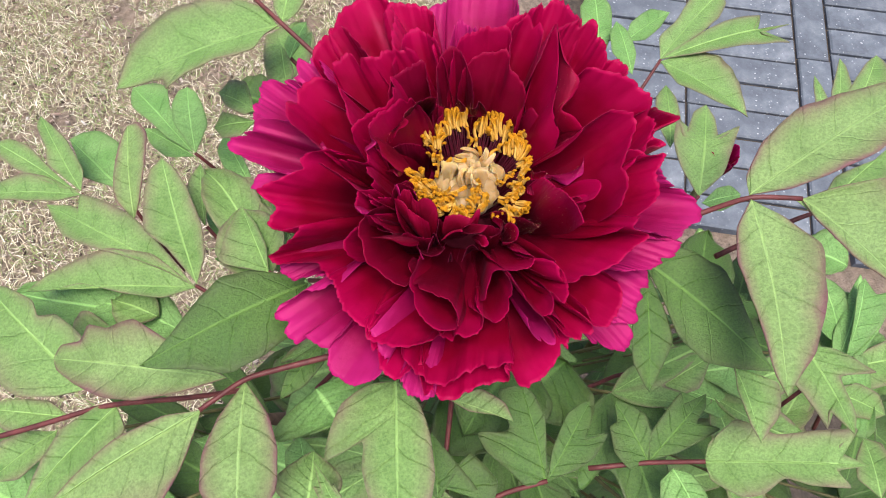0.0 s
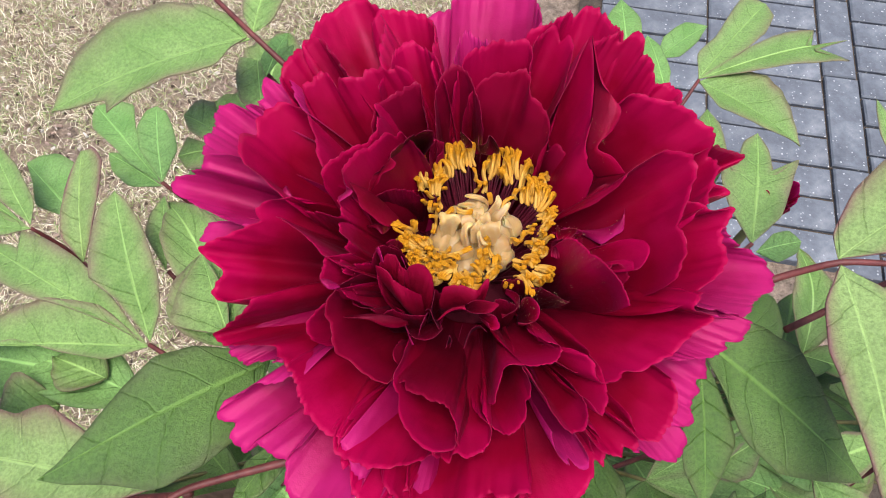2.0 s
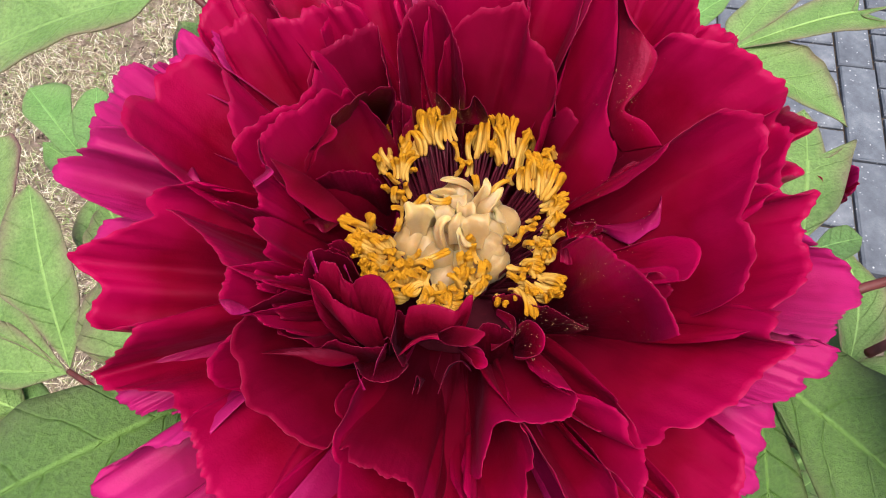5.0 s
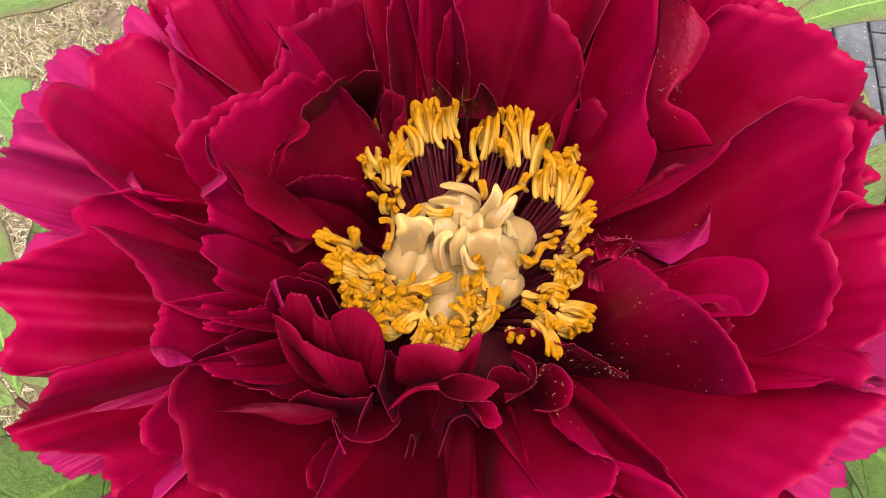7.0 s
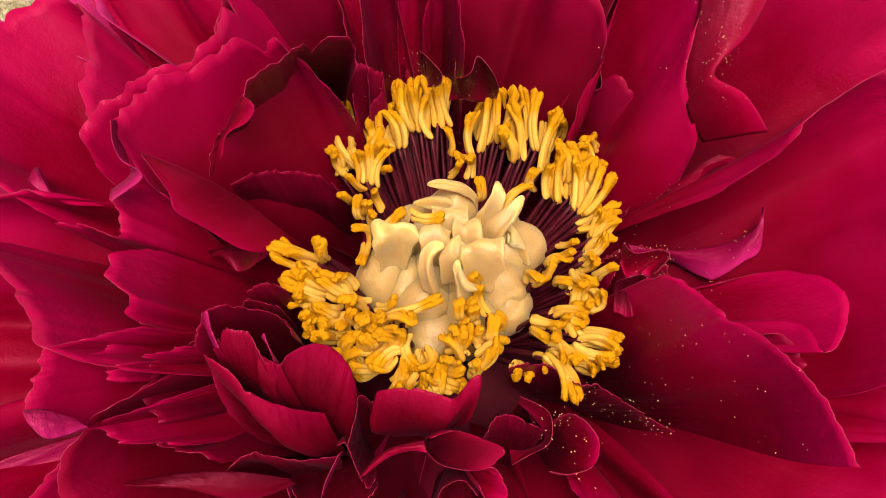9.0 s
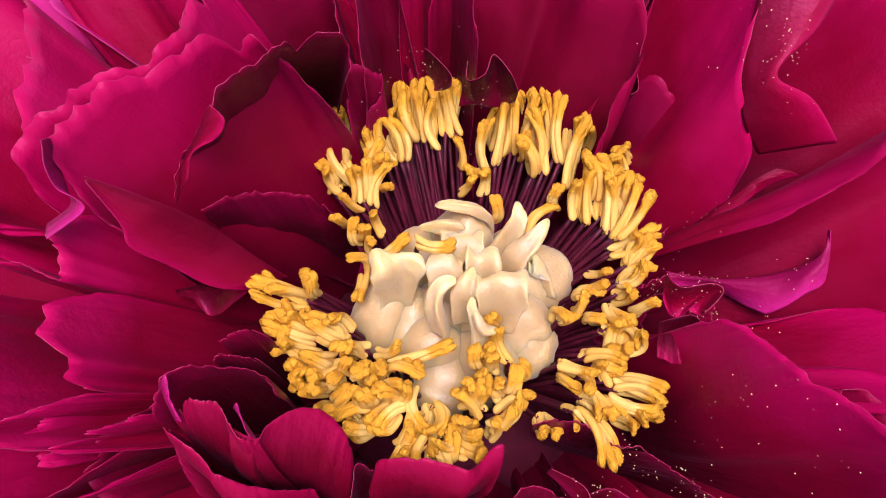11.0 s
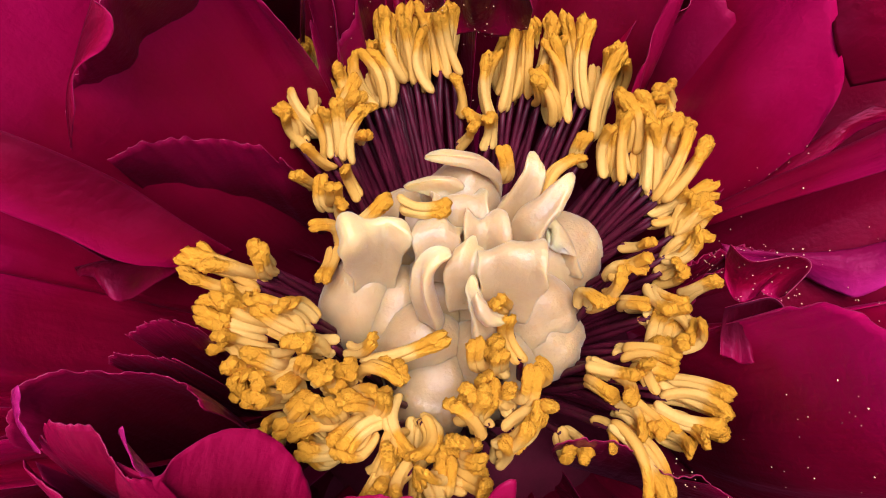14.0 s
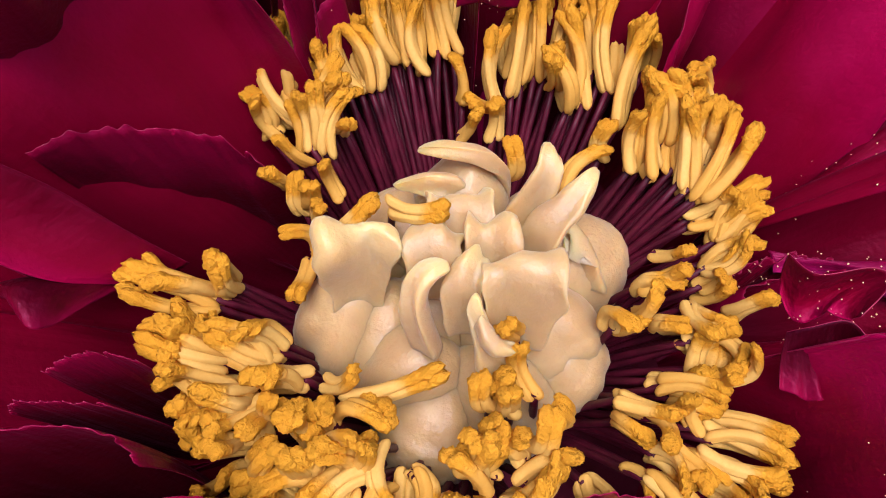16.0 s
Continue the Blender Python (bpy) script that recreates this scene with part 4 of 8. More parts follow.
petal(flower, [(-5.00, 4.07, 1.90), (-4.45, 4.41, 2.00), (-3.91, 4.07, 2.10), (-3.42, 4.13, 2.20), (-2.94, 4.34, 2.30), (-2.16, 4.34, 2.40)], bow=0.16, ruffle=0.12, seed=38)
petal(flower, [(-4.02, 0.63, 2.20), (-3.92, 0.91, 2.40), (-3.70, 1.13, 2.50), (-3.43, 1.24, 2.60), (-3.11, 1.40, 2.60), (-2.80, 1.65, 2.60), (-2.68, 2.00, 2.60), (-2.74, 2.82, 2.50)], bow=0.18, ruffle=0.12, seed=39)
petal(flower, [(-0.46, 4.17, 2.60), (-0.15, 4.64, 2.70), (0.40, 4.93, 2.80), (1.11, 5.02, 2.80), (1.54, 4.81, 2.70), (1.51, 4.22, 2.50)], bow=0.2, ruffle=0.12, seed=40)
petal(flower, [(-0.65, 4.87, 2.10), (-0.48, 5.56, 2.30), (-0.32, 5.76, 2.40), (0.00, 5.56, 2.30), (0.38, 5.07, 2.50)], bow=0.1, ruffle=0.1, mat=PETAL_GUARD, seed=41)
petal(flower, [(-0.06, 3.65, 2.20), (0.37, 3.90, 2.50), (0.94, 3.98, 2.60), (1.41, 4.02, 2.60), (1.56, 3.30, 2.40), (2.00, 2.96, 2.10), (2.10, 2.50, 1.70), (1.84, 2.30, 1.00)], bow=0.24, ruffle=0.1, mat=PETAL_SHADED, seed=42)
petal(flower, [(-1.14, 2.79, 1.90), (-1.13, 3.65, 2.30), (-0.93, 3.99, 2.50), (-0.62, 4.21, 2.60), (-0.22, 3.89, 2.50), (0.07, 3.25, 2.20)], bow=0.22, ruffle=0.1, mat=PETAL_INNER_SHADED, seed=43)
petal(flower, [(-2.88, 2.34, 2.20), (-2.75, 2.99, 2.30), (-2.40, 3.40, 2.30), (-1.95, 3.69, 2.30), (-1.64, 3.85, 2.30), (-1.51, 3.40, 2.00), (-1.37, 2.76, 1.30)], bow=0.2, ruffle=0.15, mat=PETAL_INNER_SHADED, seed=44)
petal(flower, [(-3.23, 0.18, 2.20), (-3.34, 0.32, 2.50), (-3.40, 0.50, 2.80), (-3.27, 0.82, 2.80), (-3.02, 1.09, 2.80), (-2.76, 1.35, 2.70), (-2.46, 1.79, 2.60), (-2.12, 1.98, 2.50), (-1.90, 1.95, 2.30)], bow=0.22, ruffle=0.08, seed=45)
petal(flower, [(-2.91, 0.64, 1.40), (-2.75, 0.91, 1.80), (-2.27, 1.03, 2.40), (-2.21, 1.17, 2.50), (-2.08, 1.39, 2.50), (-1.83, 1.65, 2.50), (-1.58, 1.95, 2.40), (-1.20, 2.09, 2.30), (-1.12, 2.07, 2.00), (-1.16, 1.96, 1.90)], base=(-3.0, 2.5, -1.6), bow=0.2, ruffle=0.06, bulge=(-0.4, 0.4, 0), mat=PETAL_INNER_SHADED, seed=46)
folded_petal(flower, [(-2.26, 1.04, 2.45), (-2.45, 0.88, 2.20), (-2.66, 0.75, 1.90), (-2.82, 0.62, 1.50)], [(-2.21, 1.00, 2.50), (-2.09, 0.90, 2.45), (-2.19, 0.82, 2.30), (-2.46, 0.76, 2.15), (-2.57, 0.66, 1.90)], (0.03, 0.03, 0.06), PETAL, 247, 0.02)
petal(flower, [(-1.31, 2.38, 1.30), (-1.22, 2.47, 1.40), (-1.07, 2.49, 1.40), (-0.91, 2.54, 1.20), (-0.94, 2.44, 1.00), (-1.13, 2.30, 0.80)], bow=0.2, ruffle=0.05, mat=PETAL_INNER_SHADED, seed=48)
petal(flower, [(2.13, 2.76, 0.50), (2.20, 2.79, 0.70), (2.34, 2.73, 0.90), (2.52, 2.59, 0.90), (2.72, 2.37, 0.70), (2.77, 2.09, 0.50), (2.73, 1.87, 0.20)], bow=0.18, ruffle=0.06, mat=PETAL_INNER_SHADED, seed=49)
folded_petal(flower, [(2.88, 1.19, -0.30), (3.24, 1.37, 0.20), (3.51, 1.48, 0.50), (3.72, 1.56, 0.60)], [(2.98, 1.14, -0.10), (3.34, 1.23, 0.25), (3.65, 1.41, 0.45), (3.96, 1.47, 0.60)], (0, 0, 0.04), PETAL, 250, 0.02)
folded_petal(flower, [(2.63, 0.74, -0.50), (3.08, 0.59, -0.40), (3.54, 0.51, -0.20), (3.91, 0.52, 0.00), (4.14, 0.58, 0.30), (4.24, 0.84, 0.40)], [(2.68, 0.58, -0.60), (3.20, 0.50, -0.55), (3.55, 0.19, -0.40), (3.72, 0.09, -0.30), (4.02, 0.21, 0.00), (4.23, 0.35, 0.10), (4.23, 0.78, 0.45)], (0, 0, 0.08), PETAL_GUARD, 251, 0.04)
petal(flower, [(2.39, 0.09, -0.90), (2.51, 0.43, -0.80), (2.80, 0.54, -0.60), (3.07, 0.45, -0.60), (3.23, 0.44, -0.50), (3.18, 0.14, -0.60), (2.99, -0.02, -0.80), (2.82, -0.27, -1.00)], base=(2.1, 0.4, -1.5), bow=0.05, ruffle=0.35, notch=0.1, pleat=0.3, mat=PETAL_INNER_SHADED, seed=52)
petal(flower, [(2.59, 1.09, -0.50), (2.84, 1.37, -0.30), (3.06, 1.33, -0.30), (3.28, 1.04, -0.30), (3.13, 0.86, -0.50)], base=(2.3, 1.0, -1.2), bow=0.05, ruffle=0.25, notch=0.08, mat=PETAL_INNER_SHADED, seed=53)
petal(flower, [(2.28, 0.52, -0.60), (2.53, 0.65, -0.50), (2.88, 0.66, -0.40), (3.12, 0.60, -0.40), (3.22, 0.47, -0.40)], base=(2.1, 0.4, -1.4), bow=0.05, ruffle=0.25, notch=0.08, mat=PETAL_INNER_SHADED, seed=54)
petal(flower, [(2.24, -0.47, 0.80), (2.50, -0.53, 1.20), (2.71, -0.90, 1.50), (2.95, -1.39, 1.90), (3.12, -1.80, 2.20), (3.40, -2.13, 2.10), (3.55, -2.44, 2.00), (3.60, -2.73, 2.00)], base=(2.0, -0.9, -1.6), bow=0.1, ruffle=0.06, notch=0.015, seed=55)
petal(flower, [(3.53, -0.11, -0.10), (4.09, -0.09, 0.30), (4.44, -0.25, 0.70), (4.59, -0.59, 1.00), (4.52, -0.95, 1.10), (4.23, -1.36, 1.20), (4.05, -1.43, 1.20), (4.16, -1.09, 0.90), (4.01, -0.85, 0.60)], bow=0.06, ruffle=0.05, notch=0.015, seed=56)
petal(flower, [(3.51, -1.30, 0.80), (3.65, -1.14, 0.90), (3.86, -1.14, 0.90), (3.97, -1.33, 0.90), (3.95, -1.59, 0.80)], bow=0.06, ruffle=0.05, mat=PETAL_INNER_SHADED, seed=57)
# front petals, between the boss and the near rim
petal(flower, [(-3.22, -0.19, 1.20), (-3.39, -0.42, 1.70), (-3.47, -0.58, 2.00), (-3.47, -0.74, 2.10), (-3.40, -0.95, 2.10), (-3.22, -1.12, 2.10), (-3.35, -1.21, 1.90), (-3.19, -1.27, 1.60), (-3.07, -1.19, 1.20)], bow=0.2, ruffle=0.08, seed=59)
folded_petal(flower, [(-3.26, 0.39, 2.35), (-2.82, 0.40, 1.90), (-2.48, 0.43, 1.30), (-2.21, 0.36, 0.80), (-1.98, 0.34, 0.30)], [(-3.23, 0.34, 2.35), (-3.06, 0.13, 2.00), (-3.02, -0.02, 1.80), (-2.80, -0.03, 1.40), (-2.53, -0.05, 0.90), (-2.27, 0.15, 0.40)], (0, 0, -0.12), PETAL, 260, 0.03)
petal(flower, [(-2.67, 0.65, 1.30), (-2.46, 0.81, 1.30), (-2.08, 1.07, 1.00), (-1.73, 1.16, 0.70), (-1.45, 1.13, 0.30)], base=(-2.0, 1.2, -1.5), bow=0.12, ruffle=0.08, mat=PETAL_INNER_SHADED, seed=61)
folded_petal(flower, [(-2.95, -0.07, 0.90), (-2.63, -0.03, 0.95), (-2.38, 0.17, 0.50)], [(-2.90, -0.14, 0.90), (-2.71, -0.20, 1.00), (-2.47, -0.39, 1.00), (-2.34, 0.08, 0.50)], (0, 0, 0.05), PETAL_INNER_SHADED, 262, 0.04)
petal(flower, [(-3.47, 0.13, 2.20), (-3.51, 0.01, 2.20), (-3.54, -0.11, 2.20), (-3.47, -0.24, 2.10), (-3.47, -0.38, 2.00), (-3.65, -0.34, 1.90), (-4.25, -0.06, 1.70), (-4.53, -0.02, 1.60)], bow=0.2, ruffle=0.08, seed=63)
folded_petal(flower, [(-3.38, 0.53, 2.70), (-3.39, 0.41, 2.50), (-3.33, 0.24, 2.40), (-3.33, 0.13, 2.30), (-3.55, 0.01, 2.20)], [(-3.34, 0.40, 2.85), (-3.35, 0.26, 2.70), (-3.31, 0.14, 2.55), (-3.14, 0.05, 2.40), (-3.47, -0.17, 2.25)], (0, 0, 0.04), PETAL_GUARD, 264, 0.02)
folded_petal(flower, [(-5.35, 0.78, 1.10), (-5.26, 0.99, 1.15), (-5.21, 1.02, 1.10)], [(-5.24, 0.69, 1.10), (-5.01, 0.63, 1.05), (-4.95, 0.59, 1.00)], (0, 0, 0.06), PETAL_GUARD, 265, 0.02)
petal(flower, [(-5.10, -0.46, 2.00), (-4.76, -0.69, 2.10), (-4.34, -1.06, 2.20), (-3.92, -1.47, 2.30), (-3.62, -1.78, 2.40)], bow=0.18, ruffle=0.05, notch=0.01, seed=66)
petal(flower, [(-3.61, -1.76, 2.40), (-3.70, -1.89, 2.40), (-3.72, -2.10, 2.30), (-3.77, -2.25, 2.30), (-3.72, -2.38, 2.20), (-3.55, -2.50, 2.10), (-3.35, -2.37, 1.90), (-3.18, -2.48, 1.60)], bow=0.18, ruffle=0.08, seed=67)
folded_petal(flower, [(-3.73, -2.30, 2.27), (-3.56, -2.29, 2.25), (-3.35, -2.34, 2.10)], [(-3.69, -2.36, 2.30), (-3.50, -2.53, 2.20), (-3.28, -2.39, 2.00)], (0, 0, 0.05), PETAL_GUARD, 268, 0.02)
petal(flower, [(-3.37, -2.26, 1.60), (-3.69, -2.48, 1.50), (-4.01, -2.75, 1.30), (-4.22, -3.03, 1.10), (-4.14, -3.31, 0.90)], bow=0.16, ruffle=0.06, notch=0.02, seed=69)
petal(flower, [(-3.43, -1.66, 2.00), (-3.27, -1.92, 1.80), (-3.31, -1.90, 1.90), (-3.16, -1.74, 1.90)], bow=0.2, ruffle=0.05, seed=70)
petal(flower, [(-3.03, -1.59, 1.50), (-3.09, -1.79, 1.50), (-3.23, -1.93, 1.40), (-3.16, -2.11, 1.30), (-3.04, -2.23, 1.20), (-3.24, -2.29, 1.00), (-3.06, -2.45, 0.90), (-2.74, -2.48, 0.80), (-2.56, -2.53, 0.60)], bow=0.18, ruffle=0.1, notch=0.06, mat=PETAL_INNER_SHADED, seed=71)
folded_petal(flower, [(-3.33, -2.76, 1.00), (-3.07, -2.71, 1.00), (-2.64, -2.64, 0.95), (-2.14, -2.63, 0.80), (-1.75, -2.66, 0.50)], [(-3.26, -2.78, 1.00), (-2.64, -2.79, 0.85), (-2.37, -2.87, 0.70), (-2.05, -2.85, 0.50), (-1.72, -2.68, 0.30)], (0, -0.05, 0.08), PETAL_SHADED, 272, 0.02)
petal(flower, [(-2.41, -2.61, 0.70), (-2.16, -2.41, 0.70), (-1.96, -2.42, 0.50), (-1.69, -2.44, 0.40), (-1.29, -2.38, 0.20)], base=(-1.9, -2.5, -0.8), bow=0.05, ruffle=0.05, mat=PETAL_INNER_SHADED, seed=73)
petal(flower, [(-1.80, -2.72, 0.25), (-1.66, -2.94, 0.20), (-1.40, -3.04, 0.10), (-1.08, -2.97, 0.10), (-0.83, -2.71, 0.10)], base=(-1.5, -2.1, -0.9), bow=0.1, ruffle=0.05, mat=PETAL_INNER_SHADED, seed=74)
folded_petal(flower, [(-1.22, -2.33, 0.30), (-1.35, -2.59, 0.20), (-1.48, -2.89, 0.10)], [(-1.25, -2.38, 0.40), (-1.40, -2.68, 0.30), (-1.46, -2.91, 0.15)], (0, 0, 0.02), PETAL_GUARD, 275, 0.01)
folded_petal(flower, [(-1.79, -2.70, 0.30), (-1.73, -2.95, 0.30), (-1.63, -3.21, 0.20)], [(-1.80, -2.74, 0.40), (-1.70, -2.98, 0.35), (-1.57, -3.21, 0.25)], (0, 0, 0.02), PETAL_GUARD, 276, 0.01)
petal(flower, [(-3.28, -2.19, 1.90), (-3.48, -2.40, 1.80), (-3.74, -2.87, 1.60), (-3.60, -3.19, 1.40), (-3.49, -3.73, 1.10), (-3.17, -3.88, 0.90), (-2.79, -4.15, 0.70), (-2.24, -4.30, 0.50), (-2.02, -3.92, 0.40), (-2.13, -3.44, 0.40)], bow=0.2, ruffle=0.1, mat=PETAL_SHADED, seed=77)
petal(flower, [(-1.83, -3.62, 0.60), (-2.04, -4.36, 0.70), (-1.83, -5.06, 0.80), (-1.57, -5.66, 0.90), (-1.13, -5.97, 0.90), (-0.62, -5.99, 0.90), (-0.45, -5.54, 0.70), (-0.63, -4.97, 0.50)], bow=0.2, ruffle=0.1, seed=78)
petal(flower, [(-1.79, -4.55, 0.90), (-1.31, -4.72, 0.80), (-0.70, -4.93, 0.60), (-0.48, -5.33, 0.60), (-0.45, -5.81, 0.80)], bow=0.2, ruffle=0.08, mat=PETAL_SHADED, seed=79)
petal(flower, [(-4.79, -3.94, 0.30), (-4.53, -4.42, 0.20), (-4.29, -5.00, 0.00), (-3.84, -5.38, -0.10), (-3.32, -5.57, -0.20), (-3.20, -5.05, 0.00)], bow=0.14, ruffle=0.1, seed=80)
petal(flower, [(-3.56, -5.45, -0.10), (-3.37, -5.94, -0.20), (-2.73, -6.20, -0.10), (-2.03, -6.26, 0.00), (-1.35, -6.14, 0.20), (-0.89, -5.86, 0.40)], bow=0.16, ruffle=0.12, seed=81)
petal(flower, [(-1.09, -5.89, 0.40), (-0.88, -6.15, 0.30), (-0.61, -6.17, 0.20), (-0.48, -5.92, 0.30), (-0.17, -6.04, 0.20), (0.26, -5.81, 0.10), (0.38, -5.41, 0.10), (0.22, -5.01, 0.10)], bow=0.16, ruffle=0.1, seed=82)
petal(flower, [(0.22, -5.12, 0.10), (0.57, -5.36, 0.10), (0.89, -5.45, 0.00), (1.24, -5.06, 0.10), (1.38, -4.36, 0.40), (1.16, -3.93, 0.60)], bow=0.16, ruffle=0.08, seed=83)
petal(flower, [(0.48, -4.71, 0.40), (0.59, -4.29, 0.60), (0.84, -3.92, 0.80), (1.41, -3.94, 0.90), (1.96, -3.82, 0.90), (2.15, -3.44, 0.80), (1.74, -3.22, 0.70)], bow=0.12, ruffle=0.08, seed=84)
petal(flower, [(2.07, -3.38, 0.60), (2.40, -3.46, 0.50), (2.66, -3.73, 0.50), (2.55, -3.97, 0.50), (2.16, -3.78, 0.50)], bow=0.1, ruffle=0.05, seed=85)
petal(flower, [(1.16, -3.81, 0.70), (1.59, -4.53, 0.80), (1.86, -5.20, 1.00), (2.26, -5.65, 1.00), (2.50, -5.48, 1.00), (2.64, -4.94, 0.90), (2.43, -4.42, 0.70)], bow=0.14, ruffle=0.08, seed=86)
petal(flower, [(2.53, -4.61, 0.80), (2.74, -4.79, 0.90), (2.97, -5.13, 1.00), (3.17, -4.64, 0.80), (3.17, -3.93, 0.50), (2.91, -3.46, 0.60)], bow=0.12, ruffle=0.06, seed=87)
petal(flower, [(1.88, -5.40, 0.30), (1.93, -5.81, 0.30), (2.15, -6.08, 0.20), (2.68, -6.22, 0.00), (2.80, -6.08, 0.00), (2.62, -5.72, 0.20), (2.30, -5.37, 0.40)], bow=0.08, ruffle=0.05, mat=PETAL_GUARD, seed=88)
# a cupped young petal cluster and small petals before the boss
petal(flower, [(-2.64, -1.49, 1.50), (-2.59, -1.34, 1.70), (-2.47, -1.16, 1.80), (-2.22, -1.04, 1.60), (-1.91, -1.00, 1.10), (-1.84, -1.14, 0.80)], base=(-1.9, -1.5, -1.0), bow=-0.05, ruffle=0.08, bulge=(-0.1, 0.25, 0), mat=PETAL_INNER_SHADED, seed=89)
petal(flower, [(-2.46, -1.49, 1.50), (-2.30, -1.41, 1.80), (-2.16, -1.39, 1.90), (-2.07, -1.40, 1.85), (-2.00, -1.42, 1.80), (-1.93, -1.56, 1.70), (-1.85, -1.66, 1.60), (-1.76, -1.64, 1.45)], base=(-1.7, -2.0, -0.5), bow=-0.05, ruffle=0.05, bulge=(-0.25, -0.25, 0.15), mat=PETAL_SHADED, seed=90)
petal(flower, [(-1.94, -1.58, 1.60), (-1.76, -1.64, 1.45), (-1.70, -1.50, 1.35), (-1.52, -1.34, 1.20), (-1.31, -1.32, 1.00), (-1.14, -1.47, 0.70), (-1.09, -1.66, 0.40), (-1.19, -1.87, 0.10)], base=(-1.7, -2.0, -0.5), bow=-0.1, ruffle=0.03, notch=0.01, bulge=(0, -0.45, 0.3), mat=PETAL_SHADED, seed=91)
petal(flower, [(-2.55, -1.55, 1.50), (-2.43, -1.62, 1.60), (-2.24, -1.75, 1.60), (-2.01, -1.93, 1.40), (-1.73, -2.00, 1.10), (-1.41, -1.96, 0.60)], base=(-1.6, -2.1, -0.5), bow=-0.06, ruffle=0.04, notch=0.02, bulge=(-0.2, -0.35, 0.1), mat=PETAL_SHADED, seed=92)
petal(flower, [(-2.54, -1.55, 1.40), (-2.52, -1.76, 1.15), (-2.45, -1.99, 0.80), (-2.27, -2.10, 0.40), (-1.91, -2.17, 0.00)], base=(-1.5, -2.1, -0.7), bow=-0.03, ruffle=0.04, notch=0.02, bulge=(-0.1, -0.2, 0), mat=PETAL_INNER_SHADED, seed=93)
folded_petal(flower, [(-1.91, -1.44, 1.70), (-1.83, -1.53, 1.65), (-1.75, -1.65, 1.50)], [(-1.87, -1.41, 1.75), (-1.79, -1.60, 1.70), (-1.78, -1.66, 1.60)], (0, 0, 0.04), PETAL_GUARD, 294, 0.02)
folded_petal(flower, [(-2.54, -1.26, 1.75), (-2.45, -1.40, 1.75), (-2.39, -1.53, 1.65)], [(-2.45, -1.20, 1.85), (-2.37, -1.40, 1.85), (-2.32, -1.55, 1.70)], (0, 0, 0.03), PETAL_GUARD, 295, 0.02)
petal(flower, [(-2.39, -0.64, 1.00), (-2.29, -0.61, 1.10), (-2.14, -0.52, 1.00), (-1.99, -0.51, 0.80)], base=(-2.0, -0.7, -1.0), bow=0, ruffle=0.05, mat=PETAL_INNER_SHADED, seed=96)
petal(flower, [(-2.30, -0.93, 1.30), (-2.22, -0.89, 1.40), (-2.09, -0.85, 1.20), (-1.97, -0.83, 1.00)], base=(-2.0, -0.9, -1.0), bow=0, ruffle=0.08, mat=PETAL_INNER_SHADED, seed=97)
petal(flower, [(-0.88, -1.85, 0.30), (-0.84, -1.70, 0.50), (-0.70, -1.68, 0.60), (-0.38, -1.69, 0.70), (-0.07, -1.76, 0.60), (0.05, -1.79, 0.60), (0.16, -1.72, 0.80), (0.25, -1.64, 0.90), (0.35, -1.61, 0.90), (0.29, -1.79, 0.60)], base=(-0.4, -2.0, -0.5), bow=-0.05, ruffle=0.05, notch=0.02, bulge=(0, -0.4, 0.15), mat=PETAL_SHADED, seed=98)
petal(flower, [(-0.21, -2.28, 0.80), (0.07, -2.23, 0.95), (0.37, -2.35, 1.15), (0.56, -2.48, 1.30), (0.45, -2.61, 1.20), (0.25, -2.65, 1.10), (-0.06, -2.58, 0.95), (-0.22, -2.44, 0.80)], base=(-0.3, -2.3, 0.4), bow=-0.05, ruffle=0.06, bulge=(0, 0, 0.12), mat=PETAL_SHADED, seed=99)
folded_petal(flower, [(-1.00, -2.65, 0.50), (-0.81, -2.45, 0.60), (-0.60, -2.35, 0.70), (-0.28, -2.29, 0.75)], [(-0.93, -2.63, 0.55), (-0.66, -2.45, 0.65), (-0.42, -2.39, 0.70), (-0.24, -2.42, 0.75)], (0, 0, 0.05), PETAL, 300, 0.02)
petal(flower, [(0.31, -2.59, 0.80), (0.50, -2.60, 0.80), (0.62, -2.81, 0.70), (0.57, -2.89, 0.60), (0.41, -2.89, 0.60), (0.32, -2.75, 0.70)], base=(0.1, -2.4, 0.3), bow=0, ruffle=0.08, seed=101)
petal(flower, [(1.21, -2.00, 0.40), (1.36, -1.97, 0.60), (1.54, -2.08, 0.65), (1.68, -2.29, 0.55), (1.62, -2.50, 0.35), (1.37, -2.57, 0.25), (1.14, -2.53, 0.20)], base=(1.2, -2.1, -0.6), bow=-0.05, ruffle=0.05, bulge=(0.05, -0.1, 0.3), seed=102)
petal(flower, [(0.76, -1.27, 0.00), (0.98, -1.23, 0.10), (1.29, -1.33, 0.20), (1.57, -1.52, 0.20), (1.80, -1.52, 0.20), (1.91, -1.64, 0.20)], base=(1.4, -1.4, -1.2), bow=0.05, ruffle=0.08, mat=PETAL_INNER_SHADED, seed=103)
petal(flower, [(1.85, -1.61, 0.30), (2.14, -1.88, 0.50), (2.35, -2.11, 0.70), (2.42, -2.22, 0.90)], base=(1.7, -1.5, -1.2), bow=0.08, ruffle=0.04, mat=PETAL_INNER_SHADED, seed=104)
petal(flower, [(0.41, -2.15, 0.20), (0.55, -1.95, 0.30), (0.74, -1.91, 0.30), (1.10, -2.10, 0.30)], base=(0.7, -2.3, -1.2), bow=0.05, ruffle=0.08, mat=PETAL_INNER_SHADED, seed=105)
